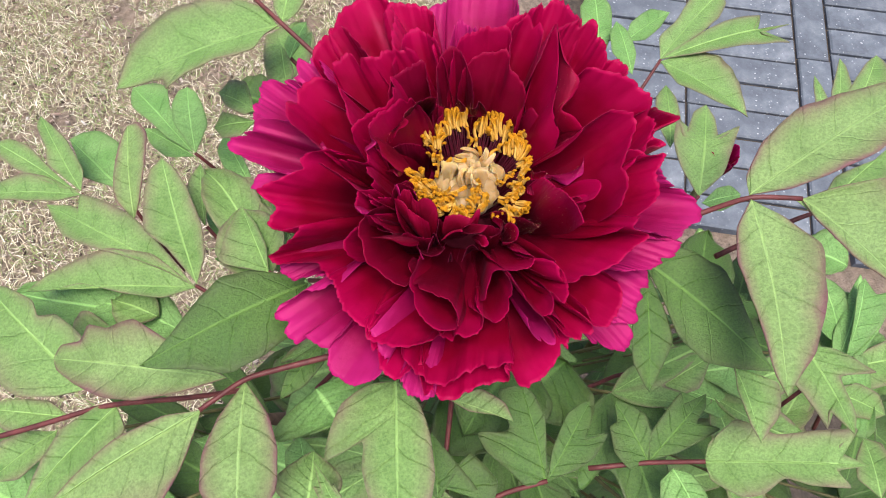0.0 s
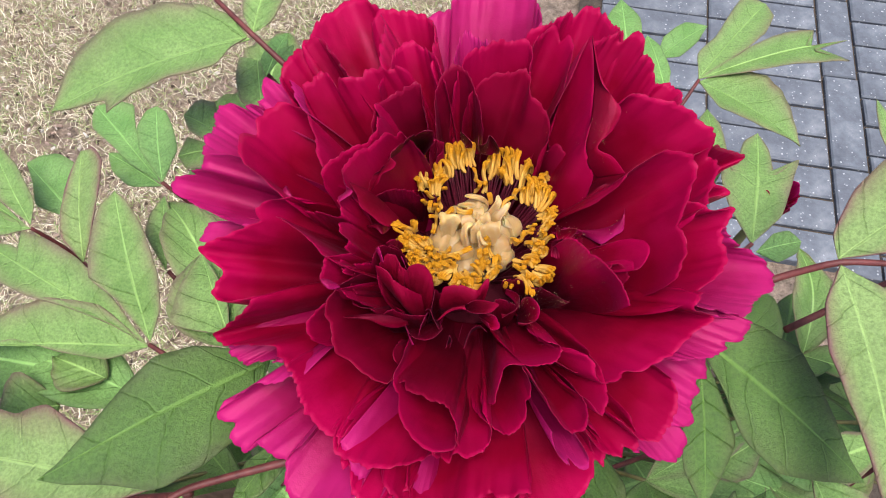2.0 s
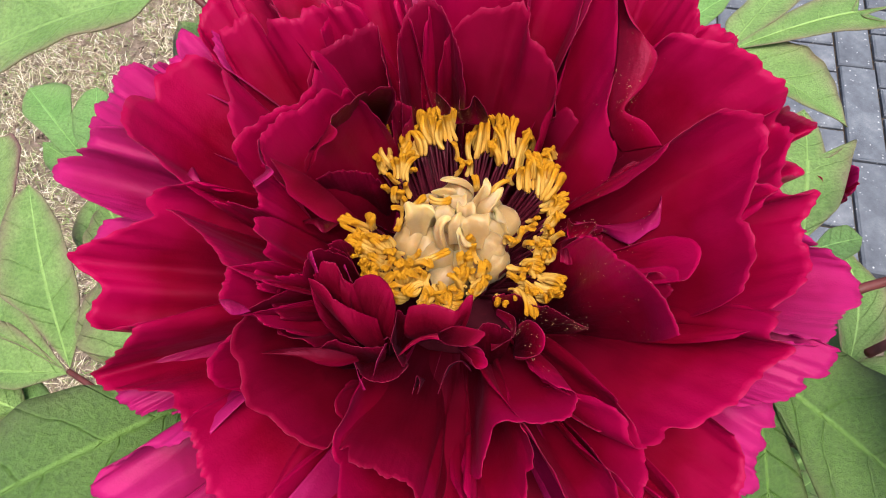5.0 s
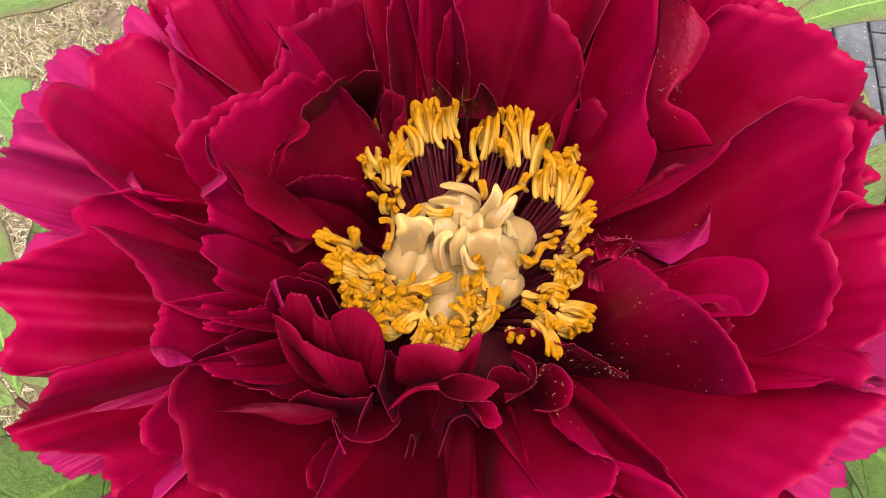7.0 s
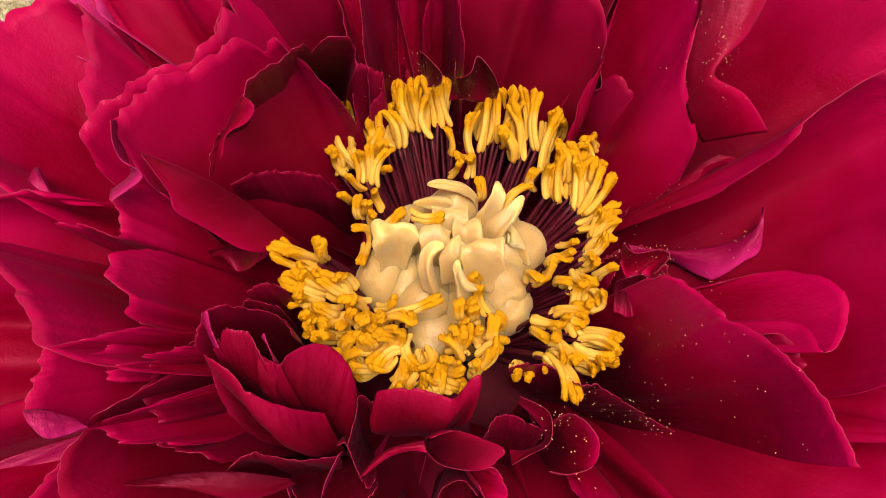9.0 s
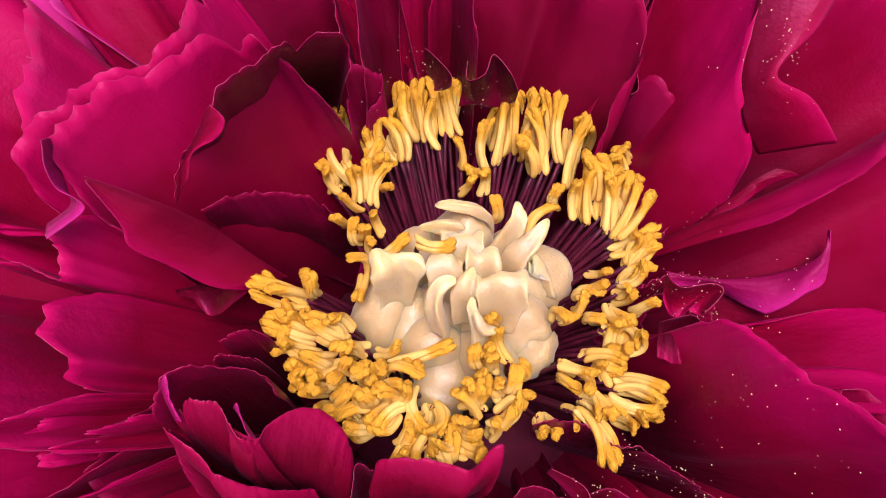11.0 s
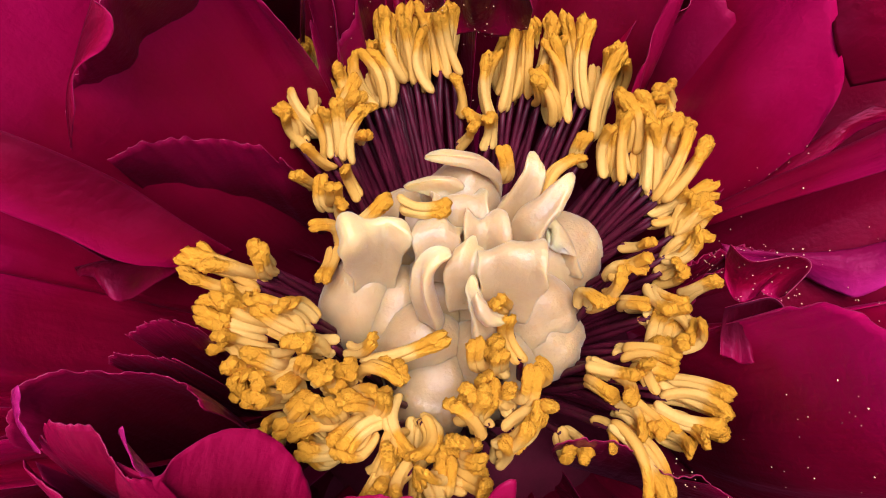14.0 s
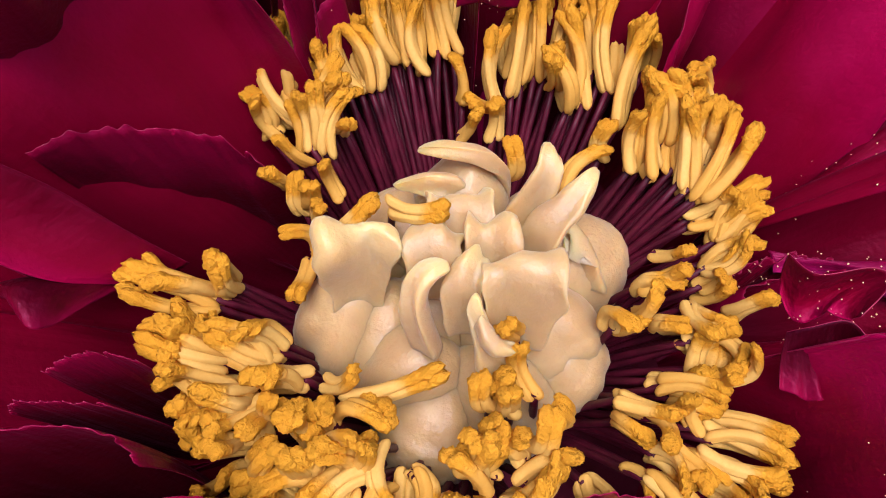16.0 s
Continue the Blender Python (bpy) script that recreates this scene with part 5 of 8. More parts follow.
petal(flower, [(-0.27, -3.21, 0.00), (-0.18, -2.95, 0.10), (-0.07, -2.72, 0.20), (0.14, -2.65, 0.20), (0.33, -2.81, 0.10)], base=(0.0, -2.3, -1.2), bow=0.05, ruffle=0.05, mat=PETAL_INNER_SHADED, seed=106)
petal(flower, [(-0.75, -3.22, 0.00), (-0.70, -3.02, 0.10), (-0.66, -2.92, 0.20), (-0.61, -3.02, 0.10), (-0.65, -3.21, 0.00)], base=(-0.6, -2.6, -1.2), bow=0.05, ruffle=0.05, mat=PETAL_INNER_SHADED, seed=107)
petal(flower, [(-1.16, -2.27, 0.40), (-1.07, -1.97, 0.50), (-1.05, -1.71, 0.40), (-0.81, -1.80, 0.10)], base=(-1.2, -2.1, -1.0), bow=0.02, ruffle=0.05, mat=PETAL_INNER_SHADED, seed=108)
petal(flower, [(-1.30, -2.28, 0.30), (-1.19, -2.26, 0.35), (-1.09, -2.47, 0.30), (-0.95, -2.72, 0.10), (-0.86, -2.59, 0.00)], base=(-1.2, -1.9, -1.0), bow=0.05, ruffle=0.06, mat=PETAL_INNER_SHADED, seed=109)
folded_petal(flower, [(0.8, -1.8, 0.7), (1.1, -2.0, 0.8), (1.1, -2.3, 0.7), (0.9, -2.4, 0.5), (0.7, -2.5, 0.4)], [(0.8, -1.8, 0.4), (1.0, -2.0, 0.4), (1.1, -2.2, 0.3), (0.9, -2.3, 0.2), (0.7, -2.3, 0.2)], (0, 0, 0.05), PETAL, 9, 0.02)
folded_petal(flower, [(2.1, -0.3, 0.5), (2.2, -0.3, 0.6), (2.4, -0.3, 0.7), (2.5, -0.5, 0.7)], [(2.1, -0.6, 0.2), (2.3, -0.7, 0.3), (2.4, -0.6, 0.3), (2.4, -0.5, 0.4)], (0, 0, -0.1), PETAL_INNER_SHADED, 16, 0.08)
folded_petal(flower, [(2.3, 0.3, 0.4), (2.4, 0.1, 0.5), (2.7, 0.1, 0.6), (2.8, -0.0, 0.6), (2.6, -0.2, 0.5)], [(2.3, 0.1, 0.1), (2.4, -0.1, 0.1), (2.5, -0.1, 0.2), (2.5, -0.1, 0.3), (2.6, -0.2, 0.4)], (0, 0.05, -0.1), PETAL, 17, 0.07)
folded_petal(flower, [(0.1, 2.7, 1.2), (0.1, 2.5, 1.1), (0.3, 2.5, 1.2), (0.4, 2.7, 1.3), (0.6, 2.5, 1.2), (0.7, 2.4, 1.0)], [(0.0, 2.6, 0.5), (0.2, 2.6, 0.5), (0.3, 2.6, 0.5), (0.5, 2.6, 0.5), (0.6, 2.6, 0.5), (0.7, 2.6, 0.5)], (0, 0, -0.05), PETAL_INNER_SHADED, 19, 0.07)
folded_petal(flower, [(-0.4, 2.8, 1.3), (-0.3, 2.7, 1.3), (-0.1, 2.5, 1.2), (-0.1, 2.4, 1.1)], [(-0.4, 2.8, 0.9), (-0.3, 2.7, 0.8), (-0.3, 2.6, 0.8), (-0.2, 2.6, 0.8)], (0, 0, -0.05), PETAL_INNER_SHADED, 20, 0.06)
folded_petal(flower, [(1.9, 2.4, 0.9), (2.1, 2.4, 1.0), (2.1, 2.6, 1.1), (2.1, 2.9, 1.2)], [(1.9, 2.4, 0.7), (2.1, 2.5, 0.7), (2.1, 2.7, 0.8), (2.1, 2.9, 1.0)], (0, 0, -0.03), PETAL, 21, 0.03)

# receptacle under the boss
ring = [(0.0, -2.1), (1.2, -2.05), (1.85, -1.85), (1.9, -1.6), (1.2, -1.3), (0.0, -1.15)]
verts, faces = [], []
for r, z in ring:
    for k in range(20):
        w = 2 * math.pi * k / 20
        verts.append((r * math.cos(w) * CM, r * math.sin(w) * CM, z * CM))
faces = [(j * 20 + k, j * 20 + (k + 1) % 20, (j + 1) * 20 + (k + 1) % 20, (j + 1) * 20 + k) for j in range(len(ring) - 1) for k in range(20)]
mesh_object("receptacle", verts, faces, RECEPTACLE, flower)

# stamens, group by group round the boss
# upper bank, one side of the gap
stamen(flower, (-0.56, 2.36, 0.05), (-0.81, 2.76, 0.50), 0)
stamen(flower, (-0.42, 2.36, 0.05), (-0.55, 2.83, 0.50), 1)
stamen(flower, (-0.25, 2.24, 0.05), (-0.39, 2.68, 0.50), 2)
stamen(flower, (-0.16, 2.46, 0.05), (-0.27, 2.98, 0.50), 3)
stamen(flower, (-0.02, 2.44, 0.05), (-0.17, 2.97, 0.50), 4)
stamen(flower, (-0.61, 2.45, 0.05), (-0.67, 2.99, 0.50), 5)
stamen(flower, (-0.48, 2.51, 0.05), (-0.46, 3.06, 0.50), 6)
stamen(flower, (-0.35, 2.67, -0.05), (-0.38, 3.13, 0.40), 7)
stamen(flower, (-0.14, 2.67, -0.05), (-0.12, 3.12, 0.40), 8)
stamen(flower, (-0.71, 2.65, -0.10), (-0.76, 3.07, 0.35), 9)
# next bundle
stamen(flower, (-0.65, 1.99, 0.15), (-0.84, 2.42, 0.55), 10)
stamen(flower, (-0.73, 1.98, 0.15), (-0.94, 2.39, 0.55), 11)
stamen(flower, (-0.81, 1.97, 0.15), (-1.02, 2.34, 0.55), 12)
stamen(flower, (-0.90, 1.93, 0.15), (-1.11, 2.27, 0.55), 13)
stamen(flower, (-0.94, 1.98, 0.15), (-1.18, 2.18, 0.55), 14)
stamen(flower, (-1.06, 2.01, 0.05), (-1.25, 2.22, 0.45), 15)
stamen(flower, (-0.74, 2.11, 0.10), (-0.75, 2.43, 0.50), 16)
stamen(flower, (-0.88, 2.23, 0.00), (-0.93, 2.60, 0.40), 17)
stamen(flower, (-1.01, 2.31, -0.05), (-1.11, 2.69, 0.35), 18)
stamen(flower, (-1.16, 2.27, -0.05), (-1.19, 2.58, 0.35), 19)
# leaning bundle
stamen(flower, (-1.16, 1.84, 0.20), (-0.94, 1.98, 0.60), 20)
stamen(flower, (-1.16, 1.59, 0.20), (-0.83, 1.69, 0.60), 21)
stamen(flower, (-1.05, 1.30, 0.20), (-0.84, 1.65, 0.60), 22)
stamen(flower, (-1.19, 1.36, 0.20), (-1.24, 1.64, 0.60), 23)
stamen(flower, (-1.11, 1.39, 0.20), (-1.17, 1.78, 0.60), 24)
stamen(flower, (-0.98, 1.63, 0.10), (-0.80, 1.49, 0.50), 25)
stamen(flower, (-1.37, 1.80, 0.20), (-1.71, 2.29, 0.60), 26)
stamen(flower, (-1.29, 1.61, 0.20), (-1.68, 2.13, 0.60), 27)
stamen(flower, (-1.41, 1.95, 0.20), (-1.58, 2.18, 0.60), 28)
stamen(flower, (-1.45, 2.09, 0.20), (-1.48, 2.42, 0.60), 29)
stamen(flower, (-1.51, 2.11, 0.10), (-1.59, 2.31, 0.50), 30)
stamen(flower, (-1.48, 1.59, 0.10), (-1.64, 1.67, 0.50), 31)
stamen(flower, (-1.60, 1.61, 0.05), (-1.70, 1.80, 0.45), 32)
stamen(flower, (-1.08, 1.63, 0.10), (-1.05, 1.92, 0.50), 33)
# loose ones down the side
stamen(flower, (-1.20, 1.30, 0.10), (-1.38, 1.45, 0.45), 34)
stamen(flower, (-1.38, 1.17, 0.00), (-1.53, 1.18, 0.35), 35)
stamen(flower, (-0.93, 0.96, 0.10), (-1.04, 1.08, 0.45), 36)
stamen(flower, (-1.17, 0.92, 0.10), (-1.16, 1.03, 0.45), 37)
stamen(flower, (-1.24, 0.89, 0.00), (-1.26, 1.01, 0.35), 38)
stamen(flower, (-0.95, 0.66, 0.10), (-0.64, 0.77, 0.45), 39)
stamen(flower, (-1.07, 0.69, 0.10), (-0.95, 0.73, 0.45), 40)
stamen(flower, (-1.10, 0.50, 0.10), (-1.20, 0.51, 0.45), 41)
stamen(flower, (-1.13, 0.46, 0.10), (-1.20, 0.12, 0.45), 42)
# short ones in the gap
stamen(flower, (0.04, 2.04, -0.10), (0.03, 2.27, 0.30), 43)
stamen(flower, (0.34, 2.02, -0.10), (0.13, 1.89, 0.30), 44)
stamen(flower, (0.01, 1.67, -0.10), (0.03, 1.69, 0.30), 45)
stamen(flower, (0.30, 1.64, -0.10), (0.33, 1.69, 0.30), 46)
stamen(flower, (0.38, 1.27, -0.10), (0.42, 1.30, 0.30), 47)
stamen(flower, (1.25, 1.50, -0.20), (1.23, 1.58, 0.20), 48)
# second upper bank
stamen(flower, (0.36, 1.94, 0.00), (0.39, 2.33, 0.50), 49)
stamen(flower, (0.47, 2.01, 0.00), (0.53, 2.69, 0.50), 50)
stamen(flower, (0.57, 2.15, 0.00), (0.63, 2.95, 0.50), 51)
stamen(flower, (0.68, 2.18, 0.00), (0.75, 2.72, 0.50), 52)
stamen(flower, (0.77, 2.22, 0.00), (0.92, 2.79, 0.50), 53)
stamen(flower, (0.85, 2.11, 0.00), (0.78, 2.14, 0.50), 54)
stamen(flower, (0.98, 1.86, 0.00), (0.80, 2.15, 0.50), 55)
stamen(flower, (1.09, 1.86, 0.00), (0.99, 2.53, 0.50), 56)
stamen(flower, (1.02, 1.94, -0.05), (0.95, 2.55, 0.45), 57)
stamen(flower, (1.22, 2.23, 0.00), (1.09, 2.83, 0.50), 58)
stamen(flower, (1.28, 2.16, 0.00), (1.20, 2.79, 0.50), 59)
stamen(flower, (1.32, 2.03, 0.00), (1.33, 2.72, 0.50), 60)
stamen(flower, (1.35, 1.65, 0.00), (1.55, 2.38, 0.50), 61)
stamen(flower, (1.50, 2.10, -0.10), (1.53, 2.51, 0.40), 62)
stamen(flower, (1.70, 2.35, -0.10), (1.67, 2.40, 0.40), 63)
stamen(flower, (0.63, 2.39, -0.10), (0.71, 2.98, 0.40), 64)
stamen(flower, (1.22, 2.73, -0.15), (1.32, 3.03, 0.35), 65)
stamen(flower, (0.93, 2.38, -0.10), (0.88, 2.94, 0.40), 66)
stamen(flower, (0.46, 2.36, -0.15), (0.52, 2.73, 0.35), 67)
# right shoulder
stamen(flower, (1.39, 1.16, 0.10), (1.38, 1.45, 0.50), 68)
stamen(flower, (1.55, 1.10, 0.10), (1.52, 1.61, 0.50), 69)
stamen(flower, (1.68, 1.41, 0.10), (1.60, 1.86, 0.50), 70)
stamen(flower, (1.76, 1.44, 0.10), (1.70, 1.87, 0.50), 71)
stamen(flower, (1.83, 1.50, 0.10), (1.76, 1.79, 0.50), 72)
stamen(flower, (1.74, 1.00, 0.10), (1.76, 1.57, 0.50), 73)
stamen(flower, (1.81, 0.94, 0.10), (1.81, 1.51, 0.50), 74)
stamen(flower, (1.95, 1.18, 0.10), (2.02, 1.56, 0.50), 75)
stamen(flower, (1.88, 0.90, 0.10), (2.27, 1.28, 0.50), 76)
stamen(flower, (2.06, 1.63, 0.10), (1.96, 1.85, 0.50), 77)
stamen(flower, (2.08, 1.37, 0.10), (2.11, 1.53, 0.50), 78)
stamen(flower, (1.83, 0.88, 0.10), (2.15, 1.44, 0.50), 79)
stamen(flower, (2.15, 2.04, 0.00), (1.97, 2.02, 0.40), 80)
stamen(flower, (1.72, 1.16, 0.05), (1.87, 1.70, 0.45), 81)
stamen(flower, (1.65, 1.26, 0.00), (1.68, 1.81, 0.40), 82)
stamen(flower, (1.94, 1.39, 0.00), (1.97, 1.81, 0.40), 83)
# lower shoulder
stamen(flower, (1.84, 0.84, -0.10), (2.11, 0.95, 0.25), 84)
stamen(flower, (1.84, 0.78, -0.10), (2.17, 0.80, 0.25), 85)
stamen(flower, (2.05, 0.63, -0.10), (2.24, 0.91, 0.25), 86)
stamen(flower, (2.02, 0.61, -0.10), (2.33, 1.00, 0.25), 87)
stamen(flower, (2.08, 0.63, -0.10), (2.28, 0.74, 0.25), 88)
stamen(flower, (1.86, 0.38, -0.10), (2.17, 0.52, 0.25), 89)
stamen(flower, (1.98, 0.51, -0.20), (2.05, 0.41, 0.15), 90)
stamen(flower, (1.54, 0.57, -0.20), (1.67, 0.58, 0.15), 91)
stamen(flower, (1.37, 0.25, -0.10), (1.59, 0.31, 0.25), 92)
stamen(flower, (1.27, -0.01, 0.00), (1.44, 0.03, 0.35), 93)
stamen(flower, (1.09, -0.11, 0.00), (1.19, -0.11, 0.35), 94)
stamen(flower, (1.48, -0.01, -0.20), (1.57, -0.11, 0.15), 95)
stamen(flower, (1.85, 0.28, -0.20), (1.95, 0.27, 0.15), 96)
stamen(flower, (1.71, 0.10, -0.05), (1.81, -0.20, 0.30), 97)
stamen(flower, (2.00, 0.02, -0.10), (2.23, 0.10, 0.25), 98)
# right cluster
stamen(flower, (1.61, -0.22, 0.00), (1.81, -0.21, 0.20), 99)
stamen(flower, (1.83, -0.13, 0.00), (1.98, -0.43, 0.20), 100)
stamen(flower, (1.68, -0.44, -0.10), (1.74, -0.25, 0.10), 101)
stamen(flower, (1.84, -0.47, 0.00), (1.96, -0.40, 0.20), 102)
stamen(flower, (1.38, -0.51, -0.05), (1.81, -0.64, 0.15), 103)
stamen(flower, (1.08, -0.60, 0.00), (1.43, -0.75, 0.20), 104)
stamen(flower, (1.47, -0.58, -0.10), (1.73, -0.71, 0.10), 105)
stamen(flower, (1.68, -0.77, -0.10), (2.16, -0.98, 0.10), 106)
stamen(flower, (1.67, -0.87, -0.10), (2.17, -1.08, 0.10), 107)
stamen(flower, (1.61, -0.96, -0.10), (2.10, -1.15, 0.10), 108)
stamen(flower, (1.57, -1.04, -0.15), (1.99, -1.24, 0.05), 109)
stamen(flower, (1.61, -1.12, -0.20), (1.84, -1.27, 0.00), 110)
stamen(flower, (1.29, -0.96, -0.10), (1.51, -1.18, 0.10), 111)
stamen(flower, (1.39, -0.91, -0.10), (1.57, -1.20, 0.10), 112)
stamen(flower, (1.33, -0.72, 0.00), (1.33, -0.89, 0.20), 113)
stamen(flower, (1.60, -0.84, 0.00), (1.51, -0.77, 0.20), 114)
stamen(flower, (1.12, -1.05, -0.20), (1.22, -1.23, 0.00), 115)
stamen(flower, (1.20, -1.12, 0.05), (1.52, -1.73, 0.25), 116)
stamen(flower, (1.24, -1.09, 0.00), (1.48, -1.67, 0.20), 117)
stamen(flower, (0.84, -1.11, -0.30), (0.88, -1.28, -0.10), 118)
stamen(flower, (1.10, -0.70, -0.20), (1.23, -0.89, 0.00), 119)
stamen(flower, (1.72, -0.60, 0.00), (1.71, -0.59, 0.20), 120)
stamen(flower, (1.54, -0.99, -0.25), (1.71, -1.09, -0.05), 121)
# front bank before the carpels
stamen(flower, (0.28, -0.73, 0.25), (0.22, -0.58, 0.60), 122)
stamen(flower, (0.34, -0.75, 0.20), (0.28, -0.58, 0.55), 123)
stamen(flower, (0.21, -0.70, 0.25), (0.12, -0.62, 0.60), 124)
stamen(flower, (0.50, -0.67, 0.25), (0.38, -0.39, 0.60), 125)
stamen(flower, (0.38, -0.24, 0.35), (0.18, -0.23, 0.70), 126)
stamen(flower, (0.57, -0.78, 0.15), (0.66, -0.74, 0.50), 127)
stamen(flower, (0.36, -0.95, 0.25), (0.17, -0.84, 0.60), 128)
stamen(flower, (0.14, -1.23, 0.25), (-0.02, -1.01, 0.60), 129)
stamen(flower, (0.09, -1.16, 0.15), (0.04, -1.00, 0.50), 130)
stamen(flower, (0.19, -0.93, 0.25), (0.08, -0.87, 0.60), 131)
stamen(flower, (0.36, -1.17, 0.15), (0.72, -1.06, 0.50), 132)
stamen(flower, (0.27, -1.29, 0.15), (0.62, -1.15, 0.50), 133)
stamen(flower, (0.31, -1.33, 0.10), (0.56, -1.24, 0.45), 134)
stamen(flower, (0.45, -0.93, 0.25), (0.49, -0.92, 0.60), 135)
stamen(flower, (0.06, -1.10, 0.25), (0.28, -0.96, 0.60), 136)
stamen(flower, (0.40, -1.05, 0.20), (0.35, -0.95, 0.55), 137)
stamen(flower, (0.22, -1.16, 0.15), (0.14, -1.06, 0.50), 138)
stamen(flower, (0.31, -1.40, 0.05), (0.38, -1.33, 0.40), 139)
# lower front bank
stamen(flower, (-0.51, -0.94, 0.30), (-0.42, -1.38, 0.50), 140)
stamen(flower, (-0.29, -1.11, 0.30), (-0.30, -1.46, 0.50), 141)
stamen(flower, (-0.33, -1.09, 0.25), (-0.26, -1.40, 0.45), 142)
stamen(flower, (-0.53, -1.11, 0.30), (-0.82, -1.40, 0.50), 143)
stamen(flower, (-0.66, -1.19, 0.30), (-0.88, -1.35, 0.50), 144)
stamen(flower, (-0.10, -1.36, 0.30), (-0.29, -1.57, 0.50), 145)
stamen(flower, (0.02, -1.30, 0.20), (0.16, -1.41, 0.40), 146)
stamen(flower, (-0.02, -1.50, 0.20), (0.14, -1.60, 0.40), 147)
stamen(flower, (-0.52, -1.43, 0.30), (-0.64, -1.64, 0.50), 148)
stamen(flower, (-0.39, -1.47, 0.30), (-0.44, -1.72, 0.50), 149)
stamen(flower, (-0.26, -1.55, 0.30), (-0.29, -1.72, 0.50), 150)
stamen(flower, (0.06, -1.62, 0.20), (-0.06, -1.49, 0.40), 151)
stamen(flower, (-0.18, -1.33, 0.20), (-0.11, -1.32, 0.40), 152)
stamen(flower, (-0.46, -1.18, 0.25), (-0.50, -1.44, 0.45), 153)
stamen(flower, (-0.03, -1.34, 0.20), (-0.01, -1.30, 0.40), 154)
stamen(flower, (-0.20, -1.65, 0.15), (-0.13, -1.55, 0.35), 155)
stamen(flower, (0.13, -1.57, 0.15), (0.10, -1.36, 0.35), 156)
stamen(flower, (-0.66, -1.53, 0.20), (-0.51, -1.36, 0.40), 157)
# left cluster, upper
stamen(flower, (-1.70, 0.05, 0.25), (-2.25, 0.13, 0.70), 158)
stamen(flower, (-1.72, 0.00, 0.25), (-2.19, 0.06, 0.70), 159)
stamen(flower, (-1.79, 0.13, 0.25), (-2.06, 0.12, 0.70), 160)
stamen(flower, (-1.73, 0.20, 0.15), (-1.80, 0.18, 0.60), 161)
stamen(flower, (-1.65, 0.18, 0.15), (-1.63, 0.21, 0.60), 162)
# left cluster
stamen(flower, (-1.23, -0.33, 0.25), (-1.45, -0.26, 0.65), 163)
stamen(flower, (-1.21, -0.28, 0.25), (-1.36, -0.23, 0.65), 164)
stamen(flower, (-1.24, -0.42, 0.25), (-1.57, -0.31, 0.65), 165)
stamen(flower, (-1.30, -0.47, 0.25), (-1.63, -0.23, 0.65), 166)
stamen(flower, (-1.36, -0.42, 0.25), (-1.85, -0.20, 0.65), 167)
stamen(flower, (-1.55, -0.33, 0.25), (-1.98, -0.19, 0.65), 168)
stamen(flower, (-1.58, -0.42, 0.25), (-2.04, -0.35, 0.65), 169)
stamen(flower, (-1.52, -0.56, 0.25), (-1.85, -0.46, 0.65), 170)
stamen(flower, (-1.64, -0.65, 0.25), (-1.80, -0.41, 0.65), 171)
stamen(flower, (-1.02, -0.52, 0.25), (-1.18, -0.60, 0.65), 172)
stamen(flower, (-1.11, -0.57, 0.25), (-1.32, -0.58, 0.65), 173)
stamen(flower, (-1.43, -0.69, 0.20), (-1.79, -0.67, 0.60), 174)
stamen(flower, (-1.46, -0.66, 0.25), (-1.59, -0.76, 0.65), 175)
stamen(flower, (-1.43, -0.81, 0.15), (-1.71, -0.78, 0.55), 176)
stamen(flower, (-1.51, -0.86, 0.15), (-1.56, -0.91, 0.55), 177)
stamen(flower, (-1.28, -0.66, 0.25), (-1.49, -0.81, 0.65), 178)
stamen(flower, (-1.37, -0.90, 0.15), (-1.51, -0.95, 0.55), 179)
stamen(flower, (-1.69, -0.87, 0.05), (-1.75, -0.92, 0.45), 180)
stamen(flower, (-1.81, -0.26, 0.20), (-2.05, -0.19, 0.60), 181)
stamen(flower, (-1.39, -0.56, 0.25), (-1.65, -0.59, 0.65), 182)
stamen(flower, (-1.66, -0.48, 0.15), (-1.91, -0.55, 0.55), 183)
# lower left cluster
stamen(flower, (-0.95, -0.51, 0.15), (-0.62, -0.56, 0.50), 184)
stamen(flower, (-0.79, -0.67, 0.25), (-0.12, -0.55, 0.60), 185)
stamen(flower, (-0.78, -0.75, 0.25), (-0.44, -0.79, 0.60), 186)
stamen(flower, (-0.90, -0.88, 0.25), (-0.98, -0.76, 0.60), 187)
stamen(flower, (-1.04, -0.88, 0.25), (-1.04, -0.77, 0.60), 188)
stamen(flower, (-1.13, -0.84, 0.25), (-1.08, -0.83, 0.60), 189)
stamen(flower, (-0.82, -0.84, 0.25), (-0.84, -0.83, 0.60), 190)
stamen(flower, (-0.89, -1.01, 0.25), (-0.58, -0.92, 0.60), 191)
stamen(flower, (-0.76, -1.10, 0.25), (-0.54, -0.95, 0.60), 192)
stamen(flower, (-0.75, -1.12, 0.25), (-0.77, -1.03, 0.60), 193)
stamen(flower, (-1.06, -1.10, 0.25), (-1.07, -1.03, 0.60), 194)
stamen(flower, (-0.97, -1.10, 0.25), (-1.04, -0.99, 0.60), 195)
stamen(flower, (-1.26, -1.08, 0.15), (-1.15, -1.05, 0.50), 196)
stamen(flower, (-0.91, -1.20, 0.10), (-1.21, -1.21, 0.45), 197)
stamen(flower, (-0.94, -1.28, 0.10), (-1.15, -1.37, 0.45), 198)
stamen(flower, (-1.63, -1.10, -0.20), (-1.68, -1.29, 0.15), 199)
stamen(flower, (-1.52, -1.24, -0.20), (-1.63, -1.37, 0.15), 200)
